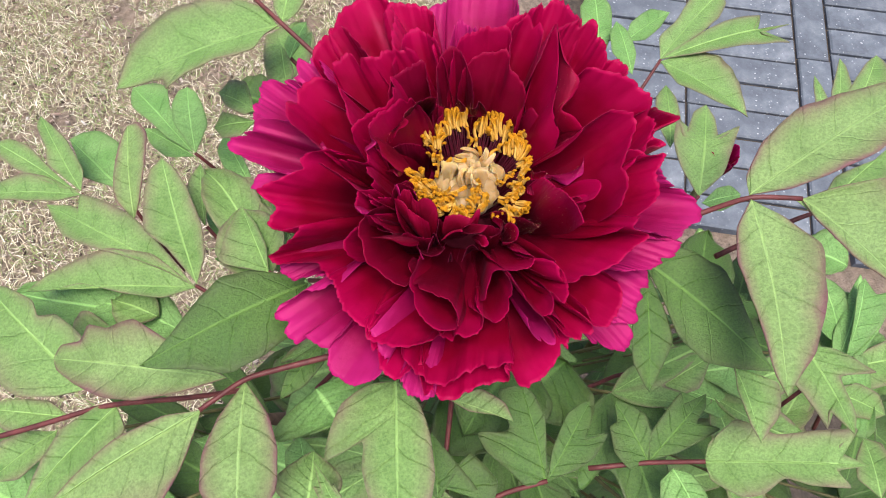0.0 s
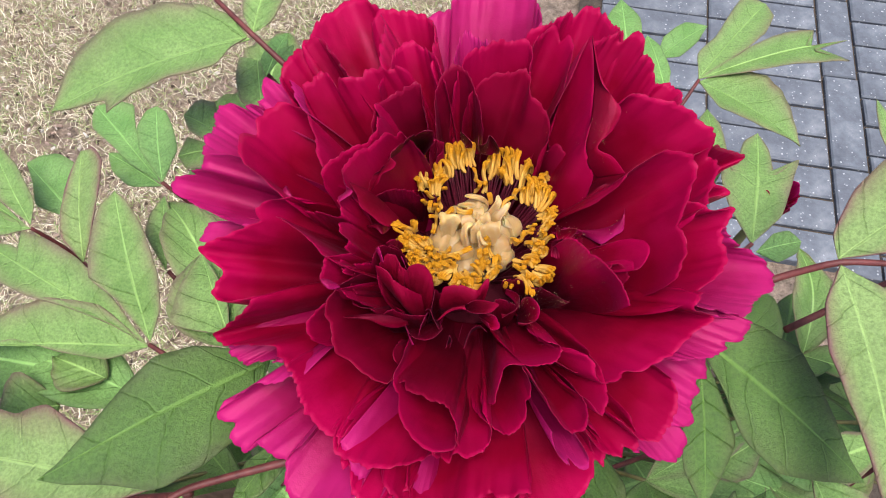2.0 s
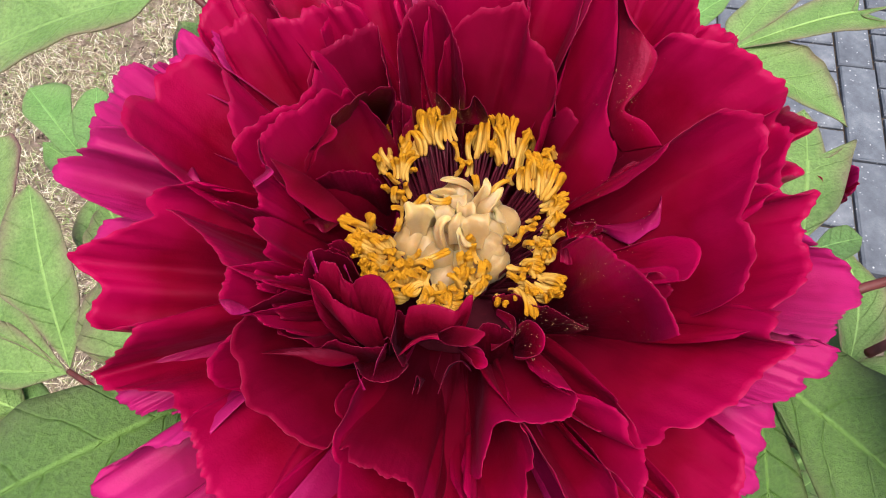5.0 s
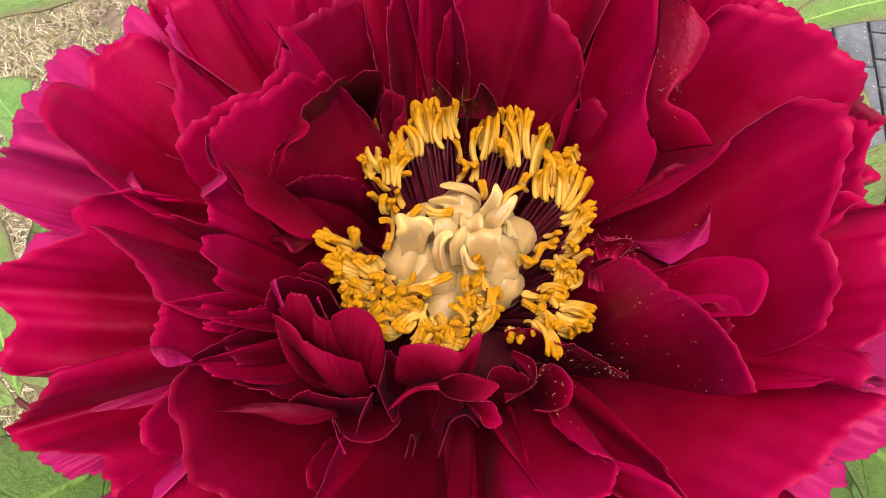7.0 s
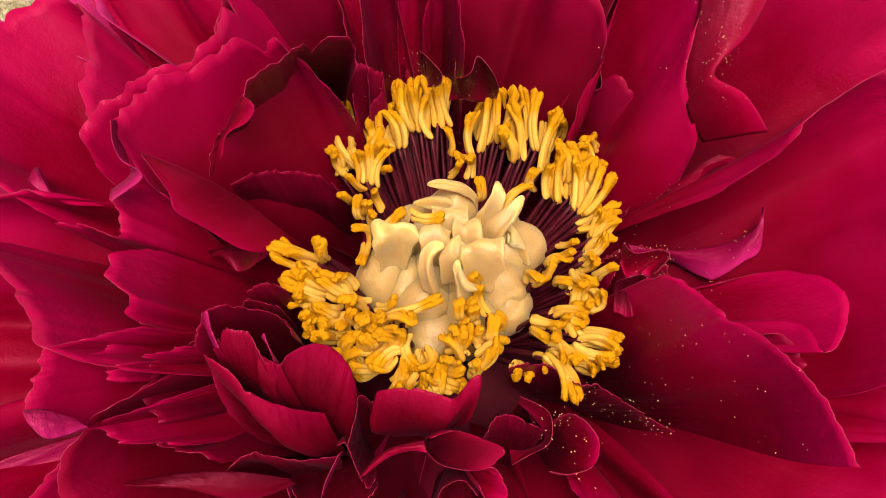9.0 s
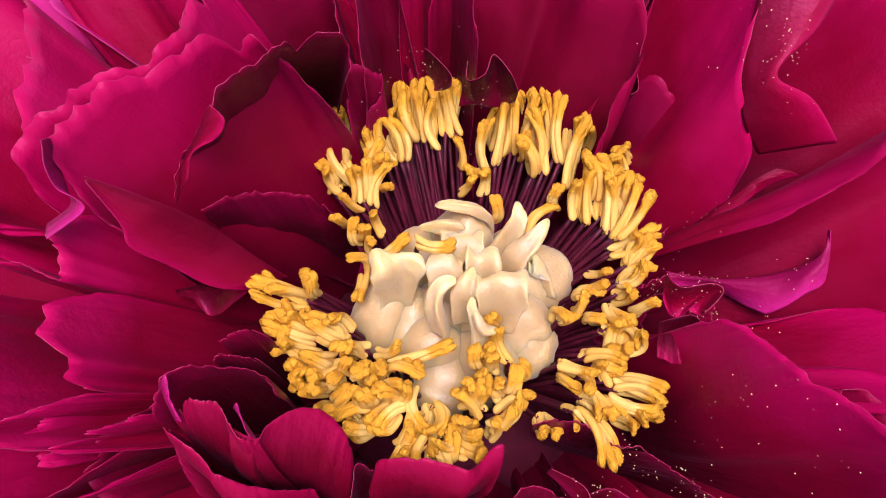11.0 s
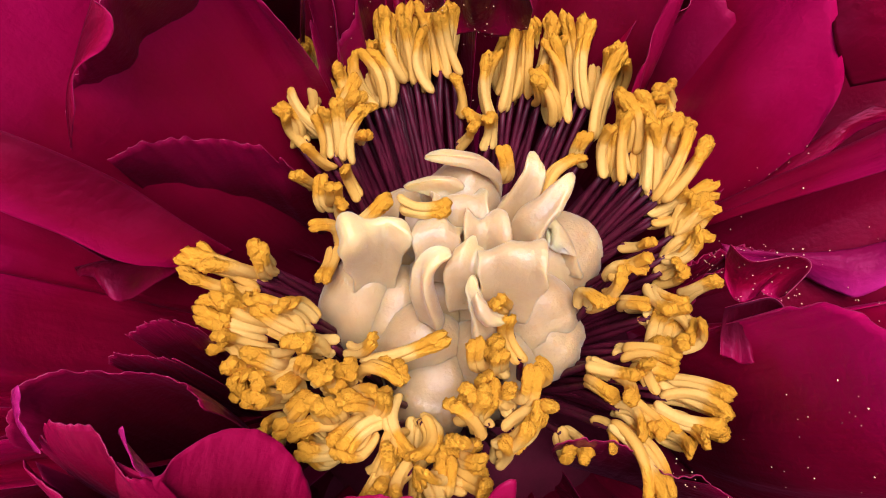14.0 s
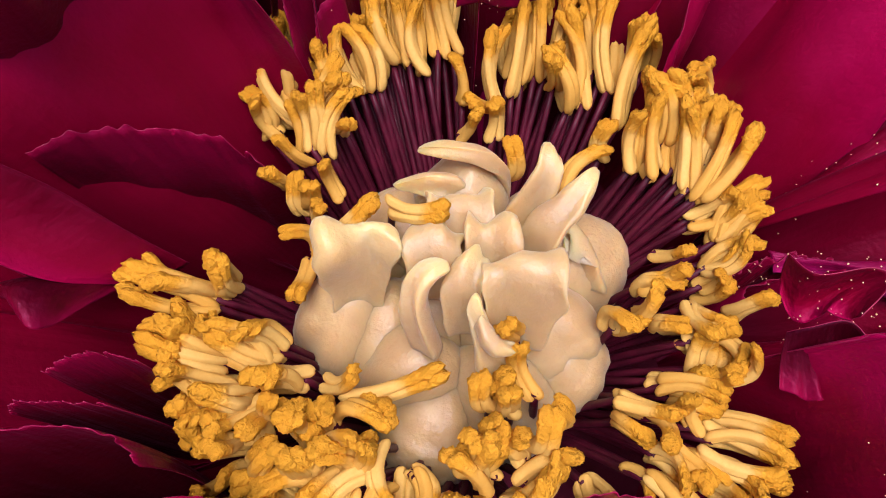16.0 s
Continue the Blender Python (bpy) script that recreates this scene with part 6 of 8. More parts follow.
stamen(flower, (-1.34, -1.11, -0.15), (-1.58, -1.17, 0.20), 201)
stamen(flower, (-0.57, -0.77, 0.25), (-0.45, -0.79, 0.60), 202)
stamen(flower, (-1.21, -0.73, 0.20), (-1.20, -0.73, 0.55), 203)
stamen(flower, (-1.01, -0.74, 0.25), (-0.91, -0.75, 0.60), 204)
stamen(flower, (-1.31, -0.89, 0.15), (-1.26, -0.85, 0.50), 205)
stamen(flower, (-1.10, -1.23, 0.05), (-1.35, -1.24, 0.40), 206)
stamen(flower, (-0.89, -1.09, 0.25), (-0.91, -1.00, 0.60), 207)
# strays lying on the carpels
stamen(flower, (-0.52, 0.69, 0.50), (-0.05, 0.64, 0.60), 208)
stamen(flower, (0.76, 0.75, 0.45), (1.07, 1.12, 0.55), 209)
# upper bank, one side of the gap, second row
stamen(flower, (-0.23, 2.79, -0.19), (-0.24, 3.22, 0.26), 210)
stamen(flower, (-0.34, 2.36, -0.09), (-0.50, 2.79, 0.36), 211)
stamen(flower, (-0.53, 2.51, -0.09), (-0.75, 2.98, 0.36), 212)
stamen(flower, (-0.34, 2.83, -0.19), (-0.39, 3.35, 0.26), 213)
stamen(flower, (-0.53, 2.59, -0.09), (-0.48, 3.13, 0.36), 214)
stamen(flower, (-0.76, 2.73, -0.24), (-0.83, 3.19, 0.21), 215)
stamen(flower, (-0.67, 2.61, -0.09), (-0.76, 3.13, 0.36), 216)
stamen(flower, (-0.38, 2.42, -0.09), (-0.49, 2.97, 0.36), 217)
# next bundle, second row
stamen(flower, (-0.73, 2.13, 0.01), (-0.91, 2.62, 0.41), 218)
stamen(flower, (-1.17, 2.11, -0.09), (-1.39, 2.34, 0.31), 219)
stamen(flower, (-0.76, 2.11, 0.01), (-0.95, 2.57, 0.41), 220)
stamen(flower, (-0.86, 2.12, 0.01), (-1.07, 2.53, 0.41), 221)
stamen(flower, (-1.07, 2.40, -0.19), (-1.19, 2.80, 0.21), 222)
stamen(flower, (-0.71, 2.27, -0.04), (-0.74, 2.64, 0.36), 223)
stamen(flower, (-0.87, 2.33, -0.14), (-0.93, 2.74, 0.26), 224)
stamen(flower, (-0.98, 2.05, 0.01), (-1.24, 2.39, 0.41), 225)
# leaning bundle, second row
stamen(flower, (-1.36, 1.93, 0.06), (-1.72, 2.43, 0.46), 226)
stamen(flower, (-1.38, 1.71, 0.06), (-1.81, 2.25, 0.46), 227)
stamen(flower, (-1.47, 2.03, 0.06), (-1.62, 2.27, 0.46), 228)
stamen(flower, (-1.51, 2.25, 0.06), (-1.52, 2.63, 0.46), 229)
stamen(flower, (-1.29, 1.43, 0.06), (-1.34, 1.70, 0.46), 230)
stamen(flower, (-1.18, 1.69, 0.06), (-0.83, 1.81, 0.46), 231)
stamen(flower, (-1.15, 1.36, 0.06), (-0.96, 1.69, 0.46), 232)
stamen(flower, (-1.09, 1.77, -0.04), (-1.08, 2.07, 0.36), 233)
# second upper bank, second row
stamen(flower, (1.09, 2.05, -0.19), (1.01, 2.71, 0.31), 234)
stamen(flower, (1.42, 2.16, -0.14), (1.41, 2.88, 0.36), 235)
stamen(flower, (0.86, 2.31, -0.14), (1.05, 2.90, 0.36), 236)
stamen(flower, (0.87, 2.52, -0.24), (0.81, 3.06, 0.26), 237)
stamen(flower, (0.88, 2.17, -0.14), (0.78, 2.23, 0.36), 238)
stamen(flower, (0.58, 2.21, -0.14), (0.63, 3.06, 0.36), 239)
stamen(flower, (1.20, 2.32, -0.14), (1.08, 2.95, 0.36), 240)
stamen(flower, (0.34, 2.05, -0.14), (0.40, 2.48, 0.36), 241)
stamen(flower, (1.40, 1.78, -0.14), (1.61, 2.53, 0.36), 242)
stamen(flower, (1.78, 2.50, -0.24), (1.79, 2.52, 0.26), 243)
stamen(flower, (0.49, 2.48, -0.29), (0.56, 2.88, 0.21), 244)
stamen(flower, (0.98, 1.93, -0.14), (0.78, 2.27, 0.36), 245)
stamen(flower, (1.33, 2.30, -0.14), (1.24, 2.94, 0.36), 246)
# right shoulder, second row
stamen(flower, (1.58, 1.15, -0.04), (1.57, 1.71, 0.36), 247)
stamen(flower, (2.09, 1.70, -0.04), (1.99, 1.98, 0.36), 248)
stamen(flower, (2.03, 1.44, -0.14), (2.05, 1.88, 0.26), 249)
stamen(flower, (1.84, 1.00, -0.04), (1.83, 1.60, 0.36), 250)
stamen(flower, (1.87, 0.92, -0.04), (2.18, 1.52, 0.36), 251)
stamen(flower, (2.14, 1.42, -0.04), (2.19, 1.60, 0.36), 252)
stamen(flower, (1.93, 1.57, -0.04), (1.84, 1.85, 0.36), 253)
stamen(flower, (1.95, 1.29, -0.04), (2.04, 1.70, 0.36), 254)
stamen(flower, (1.83, 1.12, -0.04), (1.90, 1.74, 0.36), 255)
stamen(flower, (1.67, 1.50, -0.04), (1.57, 1.98, 0.36), 256)
stamen(flower, (1.82, 1.22, -0.09), (1.96, 1.81, 0.31), 257)
stamen(flower, (1.43, 1.25, -0.04), (1.44, 1.56, 0.36), 258)
stamen(flower, (1.87, 1.01, -0.04), (2.29, 1.42, 0.36), 259)
stamen(flower, (1.84, 1.48, -0.04), (1.79, 1.92, 0.36), 260)
stamen(flower, (1.71, 1.37, -0.14), (1.78, 1.95, 0.26), 261)
stamen(flower, (2.27, 2.18, -0.14), (2.13, 2.14, 0.26), 262)
# lower shoulder, second row
stamen(flower, (1.86, 0.30, -0.34), (1.94, 0.28, 0.01), 263)
stamen(flower, (1.77, 0.12, -0.19), (1.86, -0.18, 0.16), 264)
stamen(flower, (1.17, -0.05, -0.14), (1.28, -0.02, 0.21), 265)
stamen(flower, (1.57, 0.03, -0.34), (1.67, -0.08, 0.01), 266)
stamen(flower, (1.82, 0.93, -0.24), (2.13, 1.07, 0.11), 267)
stamen(flower, (2.02, 0.63, -0.24), (2.33, 1.01, 0.11), 268)
stamen(flower, (1.82, 0.81, -0.24), (2.18, 0.86, 0.11), 269)
stamen(flower, (1.39, 0.27, -0.24), (1.60, 0.32, 0.11), 270)
stamen(flower, (1.92, 0.41, -0.24), (2.26, 0.53, 0.11), 271)
stamen(flower, (2.09, 0.71, -0.24), (2.28, 0.83, 0.11), 272)
# right cluster, second row
stamen(flower, (1.73, -0.81, -0.24), (2.22, -1.05, -0.04), 273)
stamen(flower, (1.32, -1.09, -0.14), (1.59, -1.68, 0.06), 274)
stamen(flower, (1.52, -0.94, -0.39), (1.67, -1.07, -0.19), 275)
stamen(flower, (1.77, -0.42, -0.24), (1.83, -0.20, -0.04), 276)
stamen(flower, (1.85, -0.46, -0.14), (1.96, -0.41, 0.06), 277)
stamen(flower, (1.68, -1.10, -0.34), (1.94, -1.24, -0.14), 278)
stamen(flower, (1.88, -0.05, -0.14), (2.02, -0.33, 0.06), 279)
stamen(flower, (1.62, -0.78, -0.14), (1.50, -0.73, 0.06), 280)
stamen(flower, (1.61, -0.20, -0.14), (1.83, -0.20, 0.06), 281)
stamen(flower, (1.67, -0.96, -0.24), (2.19, -1.17, -0.04), 282)
stamen(flower, (1.51, -0.56, -0.24), (1.79, -0.69, -0.04), 283)
stamen(flower, (1.73, -0.71, -0.24), (2.24, -0.93, -0.04), 284)
stamen(flower, (1.35, -0.44, -0.19), (1.81, -0.57, 0.01), 285)
stamen(flower, (1.09, -0.57, -0.14), (1.47, -0.72, 0.06), 286)
stamen(flower, (1.41, -0.87, -0.24), (1.57, -1.19, -0.04), 287)
stamen(flower, (1.69, -0.60, -0.14), (1.66, -0.56, 0.06), 288)
stamen(flower, (0.90, -1.11, -0.44), (0.93, -1.29, -0.24), 289)
stamen(flower, (1.32, -0.94, -0.24), (1.52, -1.19, -0.04), 290)
# front bank before the carpels, second row
stamen(flower, (0.19, -1.16, 0.01), (0.11, -1.05, 0.36), 291)
stamen(flower, (0.42, -0.93, 0.11), (0.21, -0.83, 0.46), 292)
stamen(flower, (0.26, -0.70, 0.11), (0.20, -0.61, 0.46), 293)
stamen(flower, (0.31, -0.70, 0.11), (0.25, -0.57, 0.46), 294)
stamen(flower, (0.29, -1.35, -0.09), (0.38, -1.28, 0.26), 295)
stamen(flower, (0.28, -1.27, 0.01), (0.63, -1.12, 0.36), 296)
stamen(flower, (0.00, -1.10, 0.11), (0.25, -0.96, 0.46), 297)
stamen(flower, (0.34, -0.22, 0.21), (0.14, -0.21, 0.56), 298)
# lower front bank, second row
stamen(flower, (-0.18, -1.31, 0.06), (-0.11, -1.30, 0.26), 299)
stamen(flower, (-0.61, -1.08, 0.16), (-0.91, -1.38, 0.36), 300)
stamen(flower, (-0.51, -1.13, 0.11), (-0.54, -1.40, 0.31), 301)
stamen(flower, (-0.15, -1.34, 0.16), (-0.35, -1.58, 0.36), 302)
stamen(flower, (-0.01, -1.31, 0.06), (0.15, -1.44, 0.26), 303)
stamen(flower, (-0.55, -1.43, 0.16), (-0.69, -1.64, 0.36), 304)
stamen(flower, (-0.35, -1.08, 0.16), (-0.36, -1.44, 0.36), 305)
stamen(flower, (0.15, -1.56, 0.01), (0.10, -1.37, 0.21), 306)
stamen(flower, (-0.18, -1.64, 0.01), (-0.09, -1.56, 0.21), 307)
stamen(flower, (-0.31, -1.52, 0.16), (-0.33, -1.70, 0.36), 308)
# left cluster, upper, second row
stamen(flower, (-1.75, 0.26, 0.01), (-1.73, 0.33, 0.46), 309)
stamen(flower, (-1.72, 0.28, 0.01), (-1.78, 0.26, 0.46), 310)
stamen(flower, (-1.72, 0.10, 0.11), (-2.20, 0.18, 0.56), 311)
# left cluster, second row
stamen(flower, (-1.54, -0.53, 0.11), (-1.86, -0.40, 0.51), 312)
stamen(flower, (-1.45, -0.35, 0.11), (-1.96, -0.12, 0.51), 313)
stamen(flower, (-1.73, -0.83, -0.09), (-1.79, -0.90, 0.31), 314)
stamen(flower, (-1.53, -0.79, 0.01), (-1.60, -0.83, 0.41), 315)
stamen(flower, (-1.45, -0.88, 0.01), (-1.61, -0.93, 0.41), 316)
stamen(flower, (-1.89, -0.20, 0.06), (-2.12, -0.15, 0.46), 317)
stamen(flower, (-1.76, -0.42, 0.01), (-2.00, -0.48, 0.41), 318)
stamen(flower, (-1.41, -0.40, 0.11), (-1.75, -0.16, 0.51), 319)
stamen(flower, (-1.45, -0.62, 0.11), (-1.60, -0.71, 0.51), 320)
stamen(flower, (-1.26, -0.37, 0.11), (-1.61, -0.24, 0.51), 321)
stamen(flower, (-1.48, -0.77, 0.01), (-1.78, -0.71, 0.41), 322)
stamen(flower, (-1.12, -0.50, 0.11), (-1.28, -0.57, 0.51), 323)
# lower left cluster, second row
stamen(flower, (-0.97, -1.05, 0.11), (-1.06, -0.92, 0.46), 324)
stamen(flower, (-1.10, -0.85, 0.11), (-1.12, -0.73, 0.46), 325)
stamen(flower, (-0.63, -0.72, 0.11), (-0.51, -0.74, 0.46), 326)
stamen(flower, (-0.91, -1.29, -0.04), (-1.14, -1.37, 0.31), 327)
stamen(flower, (-0.92, -0.99, 0.11), (-0.61, -0.91, 0.46), 328)
stamen(flower, (-0.89, -0.80, 0.11), (-0.94, -0.81, 0.46), 329)
stamen(flower, (-0.92, -1.21, -0.04), (-1.25, -1.23, 0.31), 330)
stamen(flower, (-1.29, -1.02, 0.01), (-1.16, -1.01, 0.36), 331)
stamen(flower, (-1.62, -1.25, -0.34), (-1.72, -1.39, 0.01), 332)
stamen(flower, (-0.92, -1.05, 0.11), (-0.96, -0.95, 0.46), 333)

# carpels, a cluster of downy ivory flasks, and the curled lips on them
flask = carpel(flower, (-0.66, 0.09, -1.35), (-0.92, 0.09, -0.45), (-0.76, 0.39, 0.15), 0.45, 0)
stigma(flask, [(-0.80, 0.11, -0.10, 0.181), (-0.73, 0.26, 0.30, 0.218), (-0.71, 0.35, 0.56, 0.293), (-0.72, 0.41, 0.63, 0.318), (-0.74, 0.45, 0.61, 0.290)], (0.98, 0.20, 0.00), (0.95, 0.31, 0.00), 1, 0.30)
flask = carpel(flower, (-0.43, -0.00, -1.35), (-0.60, -0.04, -0.50), (-0.51, 0.29, 0.00), 0.42, 1)
flask = carpel(flower, (-0.07, 0.76, -1.35), (0.00, 0.98, -0.25), (0.12, 1.03, 0.46), 0.43, 2)
stigma(flask, [(0.33, 1.02, 0.10, 0.090), (0.30, 1.05, 0.40, 0.085), (0.18, 1.06, 0.56, 0.075), (0.00, 1.07, 0.62, 0.062), (-0.17, 1.10, 0.62, 0.055), (-0.28, 1.15, 0.55, 0.042)], (0.10, 0.45, 0.88), (0.00, 0.40, 0.90), 2, 0.20)
flask = carpel(flower, (-0.33, 0.67, -1.35), (-0.46, 0.89, -0.40), (-0.34, 0.89, 0.05), 0.42, 3)
stigma(flask, [(0.05, 0.86, 0.00, 0.110), (0.00, 0.90, 0.30, 0.110), (-0.13, 0.92, 0.42, 0.100), (-0.30, 0.93, 0.44, 0.085), (-0.49, 0.93, 0.38, 0.055)], (0.10, 0.60, 0.75), (0.00, 0.55, 0.80), 3, 0.25)
flask = carpel(flower, (0.49, 0.68, -1.35), (0.68, 0.91, -0.45), (0.57, 0.91, 0.05), 0.40, 4)
stigma(flask, [(0.45, 0.59, 0.05, 0.162), (0.54, 0.74, 0.32, 0.151), (0.66, 0.89, 0.55, 0.110), (0.68, 1.00, 0.62, 0.099), (0.64, 1.10, 0.56, 0.084)], (0.94, -0.33, 0.00), (0.84, -0.54, 0.00), 4, 0.30)
flask = carpel(flower, (0.71, 0.47, -1.35), (0.90, 0.60, -0.55), (0.80, 0.74, -0.05), 0.54, 5)
stigma(flask, [(0.59, 0.42, 0.15, 0.170), (0.64, 0.52, 0.40, 0.151), (0.82, 0.65, 0.53, 0.122), (0.93, 0.79, 0.60, 0.092), (0.98, 0.89, 0.55, 0.062)], (0.70, -0.72, 0.00), (0.44, -0.90, 0.00), 5, 0.30)
stigma(flask, [(1.04, 0.38, -0.30, 0.160), (0.93, 0.60, -0.02, 0.180), (0.82, 0.68, 0.10, 0.140), (0.79, 0.73, 0.10, 0.088)], (0.94, -0.33, 0.00), (0.31, -0.95, 0.00), 6, 0.20)
flask = carpel(flower, (0.07, 0.34, -1.35), (0.09, 0.44, -0.35), (0.10, 0.51, 0.10), 0.46, 6)
stigma(flask, [(-0.01, 0.43, 0.15, 0.237), (0.00, 0.60, 0.38, 0.267), (0.00, 0.71, 0.46, 0.248), (0.00, 0.79, 0.40, 0.238), (-0.01, 0.77, 0.28, 0.229)], (1.00, -0.01, 0.00), (1.00, -0.01, 0.00), 7, 0.25)
flask = carpel(flower, (-0.14, 0.14, -1.35), (-0.20, 0.15, -0.35), (-0.17, 0.23, 0.12), 0.42, 7)
stigma(flask, [(-0.20, 0.16, 0.15, 0.145), (-0.17, 0.27, 0.42, 0.194), (-0.16, 0.40, 0.52, 0.208), (-0.16, 0.48, 0.46, 0.198), (-0.17, 0.46, 0.34, 0.190)], (1.00, -0.01, 0.00), (0.99, -0.12, 0.00), 8, 0.30)
flask = carpel(flower, (0.18, 0.12, -1.35), (0.25, 0.13, -0.30), (0.22, 0.28, 0.12), 0.40, 8)
stigma(flask, [(0.22, 0.17, 0.18, 0.183), (0.22, 0.32, 0.42, 0.211), (0.23, 0.44, 0.54, 0.192), (0.24, 0.53, 0.48, 0.182), (0.23, 0.51, 0.36, 0.175)], (1.00, -0.01, 0.00), (0.99, -0.13, 0.00), 9, 0.35)
flask = carpel(flower, (0.46, -0.01, -1.35), (0.64, -0.05, -0.42), (0.54, 0.07, 0.10), 0.48, 9)
stigma(flask, [(0.38, -0.20, 0.15, 0.206), (0.40, -0.05, 0.46, 0.251), (0.43, 0.05, 0.66, 0.276), (0.45, 0.11, 0.70, 0.283), (0.49, 0.11, 0.62, 0.272), (0.49, 0.09, 0.50, 0.259)], (1.00, -0.06, 0.00), (0.99, -0.12, 0.00), 10, 0.30)
stigma(flask, [(0.03, -0.10, 0.15, 0.142), (0.04, 0.03, 0.50, 0.141), (0.09, 0.16, 0.60, 0.126), (0.15, 0.24, 0.55, 0.112)], (1.00, -0.01, 0.00), (0.81, -0.58, 0.00), 11, 0.35)
flask = carpel(flower, (0.57, -0.14, -1.35), (0.76, -0.23, -0.55), (0.62, -0.17, -0.10), 0.42, 10)
flask = carpel(flower, (-0.27, -0.22, -1.35), (-0.38, -0.34, -0.50), (-0.27, -0.23, 0.10), 0.48, 11)
stigma(flask, [(-0.22, -0.26, 0.20, 0.113), (-0.27, -0.14, 0.52, 0.104), (-0.26, -0.02, 0.68, 0.090), (-0.18, 0.06, 0.76, 0.080), (-0.06, 0.09, 0.73, 0.061)], (0.86, -0.51, 0.00), (0.10, -0.99, 0.00), 12, 0.25)
flask = carpel(flower, (0.21, -0.33, -1.35), (0.29, -0.49, -0.55), (0.22, -0.36, 0.05), 0.50, 12)
stigma(flask, [(0.24, -0.46, 0.20, 0.140), (0.15, -0.31, 0.50, 0.082), (0.11, -0.17, 0.64, 0.062), (0.11, -0.08, 0.70, 0.052)], (0.87, 0.49, 0.00), (0.95, -0.32, 0.00), 13, 0.20)
stigma(flask, [(0.12, -0.25, 0.66, 0.041), (0.18, -0.36, 0.64, 0.069), (0.28, -0.41, 0.58, 0.065), (0.37, -0.40, 0.50, 0.037)], (0.58, 0.82, 0.00), (0.30, 0.95, 0.00), 14, 0.20)
flask = carpel(flower, (-0.14, -0.46, -1.35), (-0.20, -0.68, -0.60), (-0.10, -0.46, -0.10), 0.52, 13)
flask = carpel(flower, (-0.55, 0.50, -1.35), (-0.76, 0.65, -0.60), (-0.69, 0.74, -0.10), 0.42, 14)


# ---------------------------------------------------------------- the shrub below the flower
shrub = thing("tree_peony_shrub", (FLOWER.x, FLOWER.y, FLOWER.z), "leafy tree peony shrub with lobed green purple-edged leaves on red stalks", "shrub")

leaf = stalk(shrub, [(-5.4, 7.2, -3.0), (-6.9, 8.4, -2.2), (-8.2, 9.3, -1.4), (-9.9, 10.9, -1.0)], 0.125, 0.095)
leaf_blade(leaf, (-8.4, 9.2, -1.4), (-15.6, 6.5, -2.5), [(-9.0, 10.1, -1.4), (-10.4, 10.7, -1.6), (-11.8, 10.7, -1.8), (-13.3, 10.0, -2.0), (-14.6, 9.1, -2.2), (-15.3, 7.9, -2.4)], [(-8.9, 8.6, -1.5), (-9.3, 7.7, -1.6), (-10.8, 7.1, -1.8), (-12.0, 6.5, -2.0), (-12.5, 5.9, -2.1), (-12.7, 5.7, -2.2), (-13.1, 6.4, -2.2), (-13.8, 6.5, -2.3), (-14.8, 6.4, -2.4)], seed=400)
leaf_blade(leaf, (-8.2, 9.4, -1.4), (-7.8, 11.8, -1.0), [(-8.6, 10.1, -1.3), (-8.6, 11.2, -1.1)], [(-7.5, 9.7, -1.3), (-7.0, 10.6, -1.1)], seed=401)
leaf = stalk(shrub, [(-7.5, 9.7, -6.0), (-8.8, 10.7, -5.0)], 0.125, 0.095)
leaf_blade(leaf, (-8.6, 10.1, -4.5), (-8.0, 12.6, -4.5), [(-8.9, 10.8, -4.5), (-8.6, 12.1, -4.5)], [(-7.6, 11.7, -4.5), (-7.6, 10.4, -4.5)], mat=LEAF_FRESH, seed=402)
leaf_blade(leaf, (-9.3, 11.5, -5.0), (-8.6, 8.4, -5.0), [(-10.1, 11.5, -5.0), (-10.0, 10.3, -5.0), (-9.6, 9.0, -5.0)], [(-9.0, 11.0, -5.0), (-8.4, 9.6, -5.0)], seed=403)
leaf = stalk(shrub, [(-13.8, 8.5, -14.0), (-15.4, 8.9, -11.0)], 0.125, 0.095)
leaf_blade(leaf, (-15.5, 8.9, -11.0), (-20.1, 13.8, -11.0), [(-17.1, 9.8, -11.0), (-18.2, 10.8, -11.0), (-19.6, 12.0, -11.0), (-20.0, 13.0, -11.0)], [(-16.4, 10.5, -11.0), (-17.3, 12.0, -11.0), (-17.8, 13.5, -11.0), (-18.9, 13.9, -11.0)], mat=LEAF_FRESH, seed=404)
leaf_blade(leaf, (-15.4, 8.9, -11.0), (-16.5, 13.4, -10.5), [(-16.8, 10.7, -10.8), (-17.1, 12.0, -10.6), (-16.9, 13.0, -10.5)], [(-14.8, 10.6, -10.8), (-15.3, 12.0, -10.7), (-15.9, 13.0, -10.6)], mat=LEAF_FRESH, seed=405)
leaf_blade(leaf, (-15.4, 8.7, -11.0), (-19.3, 11.4, -12.0), [(-17.0, 8.7, -11.4), (-18.3, 9.8, -11.7)], [(-16.9, 10.0, -11.4), (-18.3, 11.1, -11.8)], mat=LEAF_FRESH, seed=406)
leaf = stalk(shrub, [(-8.9, 8.0, -8.0), (-10.4, 8.1, -6.0)], 0.125, 0.095)
leaf_blade(leaf, (-10.3, 7.7, -5.5), (-12.5, 9.2, -6.0), [(-10.8, 7.4, -5.6), (-11.8, 8.0, -5.8)], [(-10.9, 9.4, -5.7), (-11.9, 9.8, -5.9)], seed=407)
leaf_blade(leaf, (-10.4, 7.4, -6.0), (-12.8, 7.7, -7.0), [(-11.0, 6.6, -6.3), (-12.0, 6.8, -6.8)], [(-11.5, 8.0, -6.4), (-12.3, 8.4, -6.7)], seed=408)
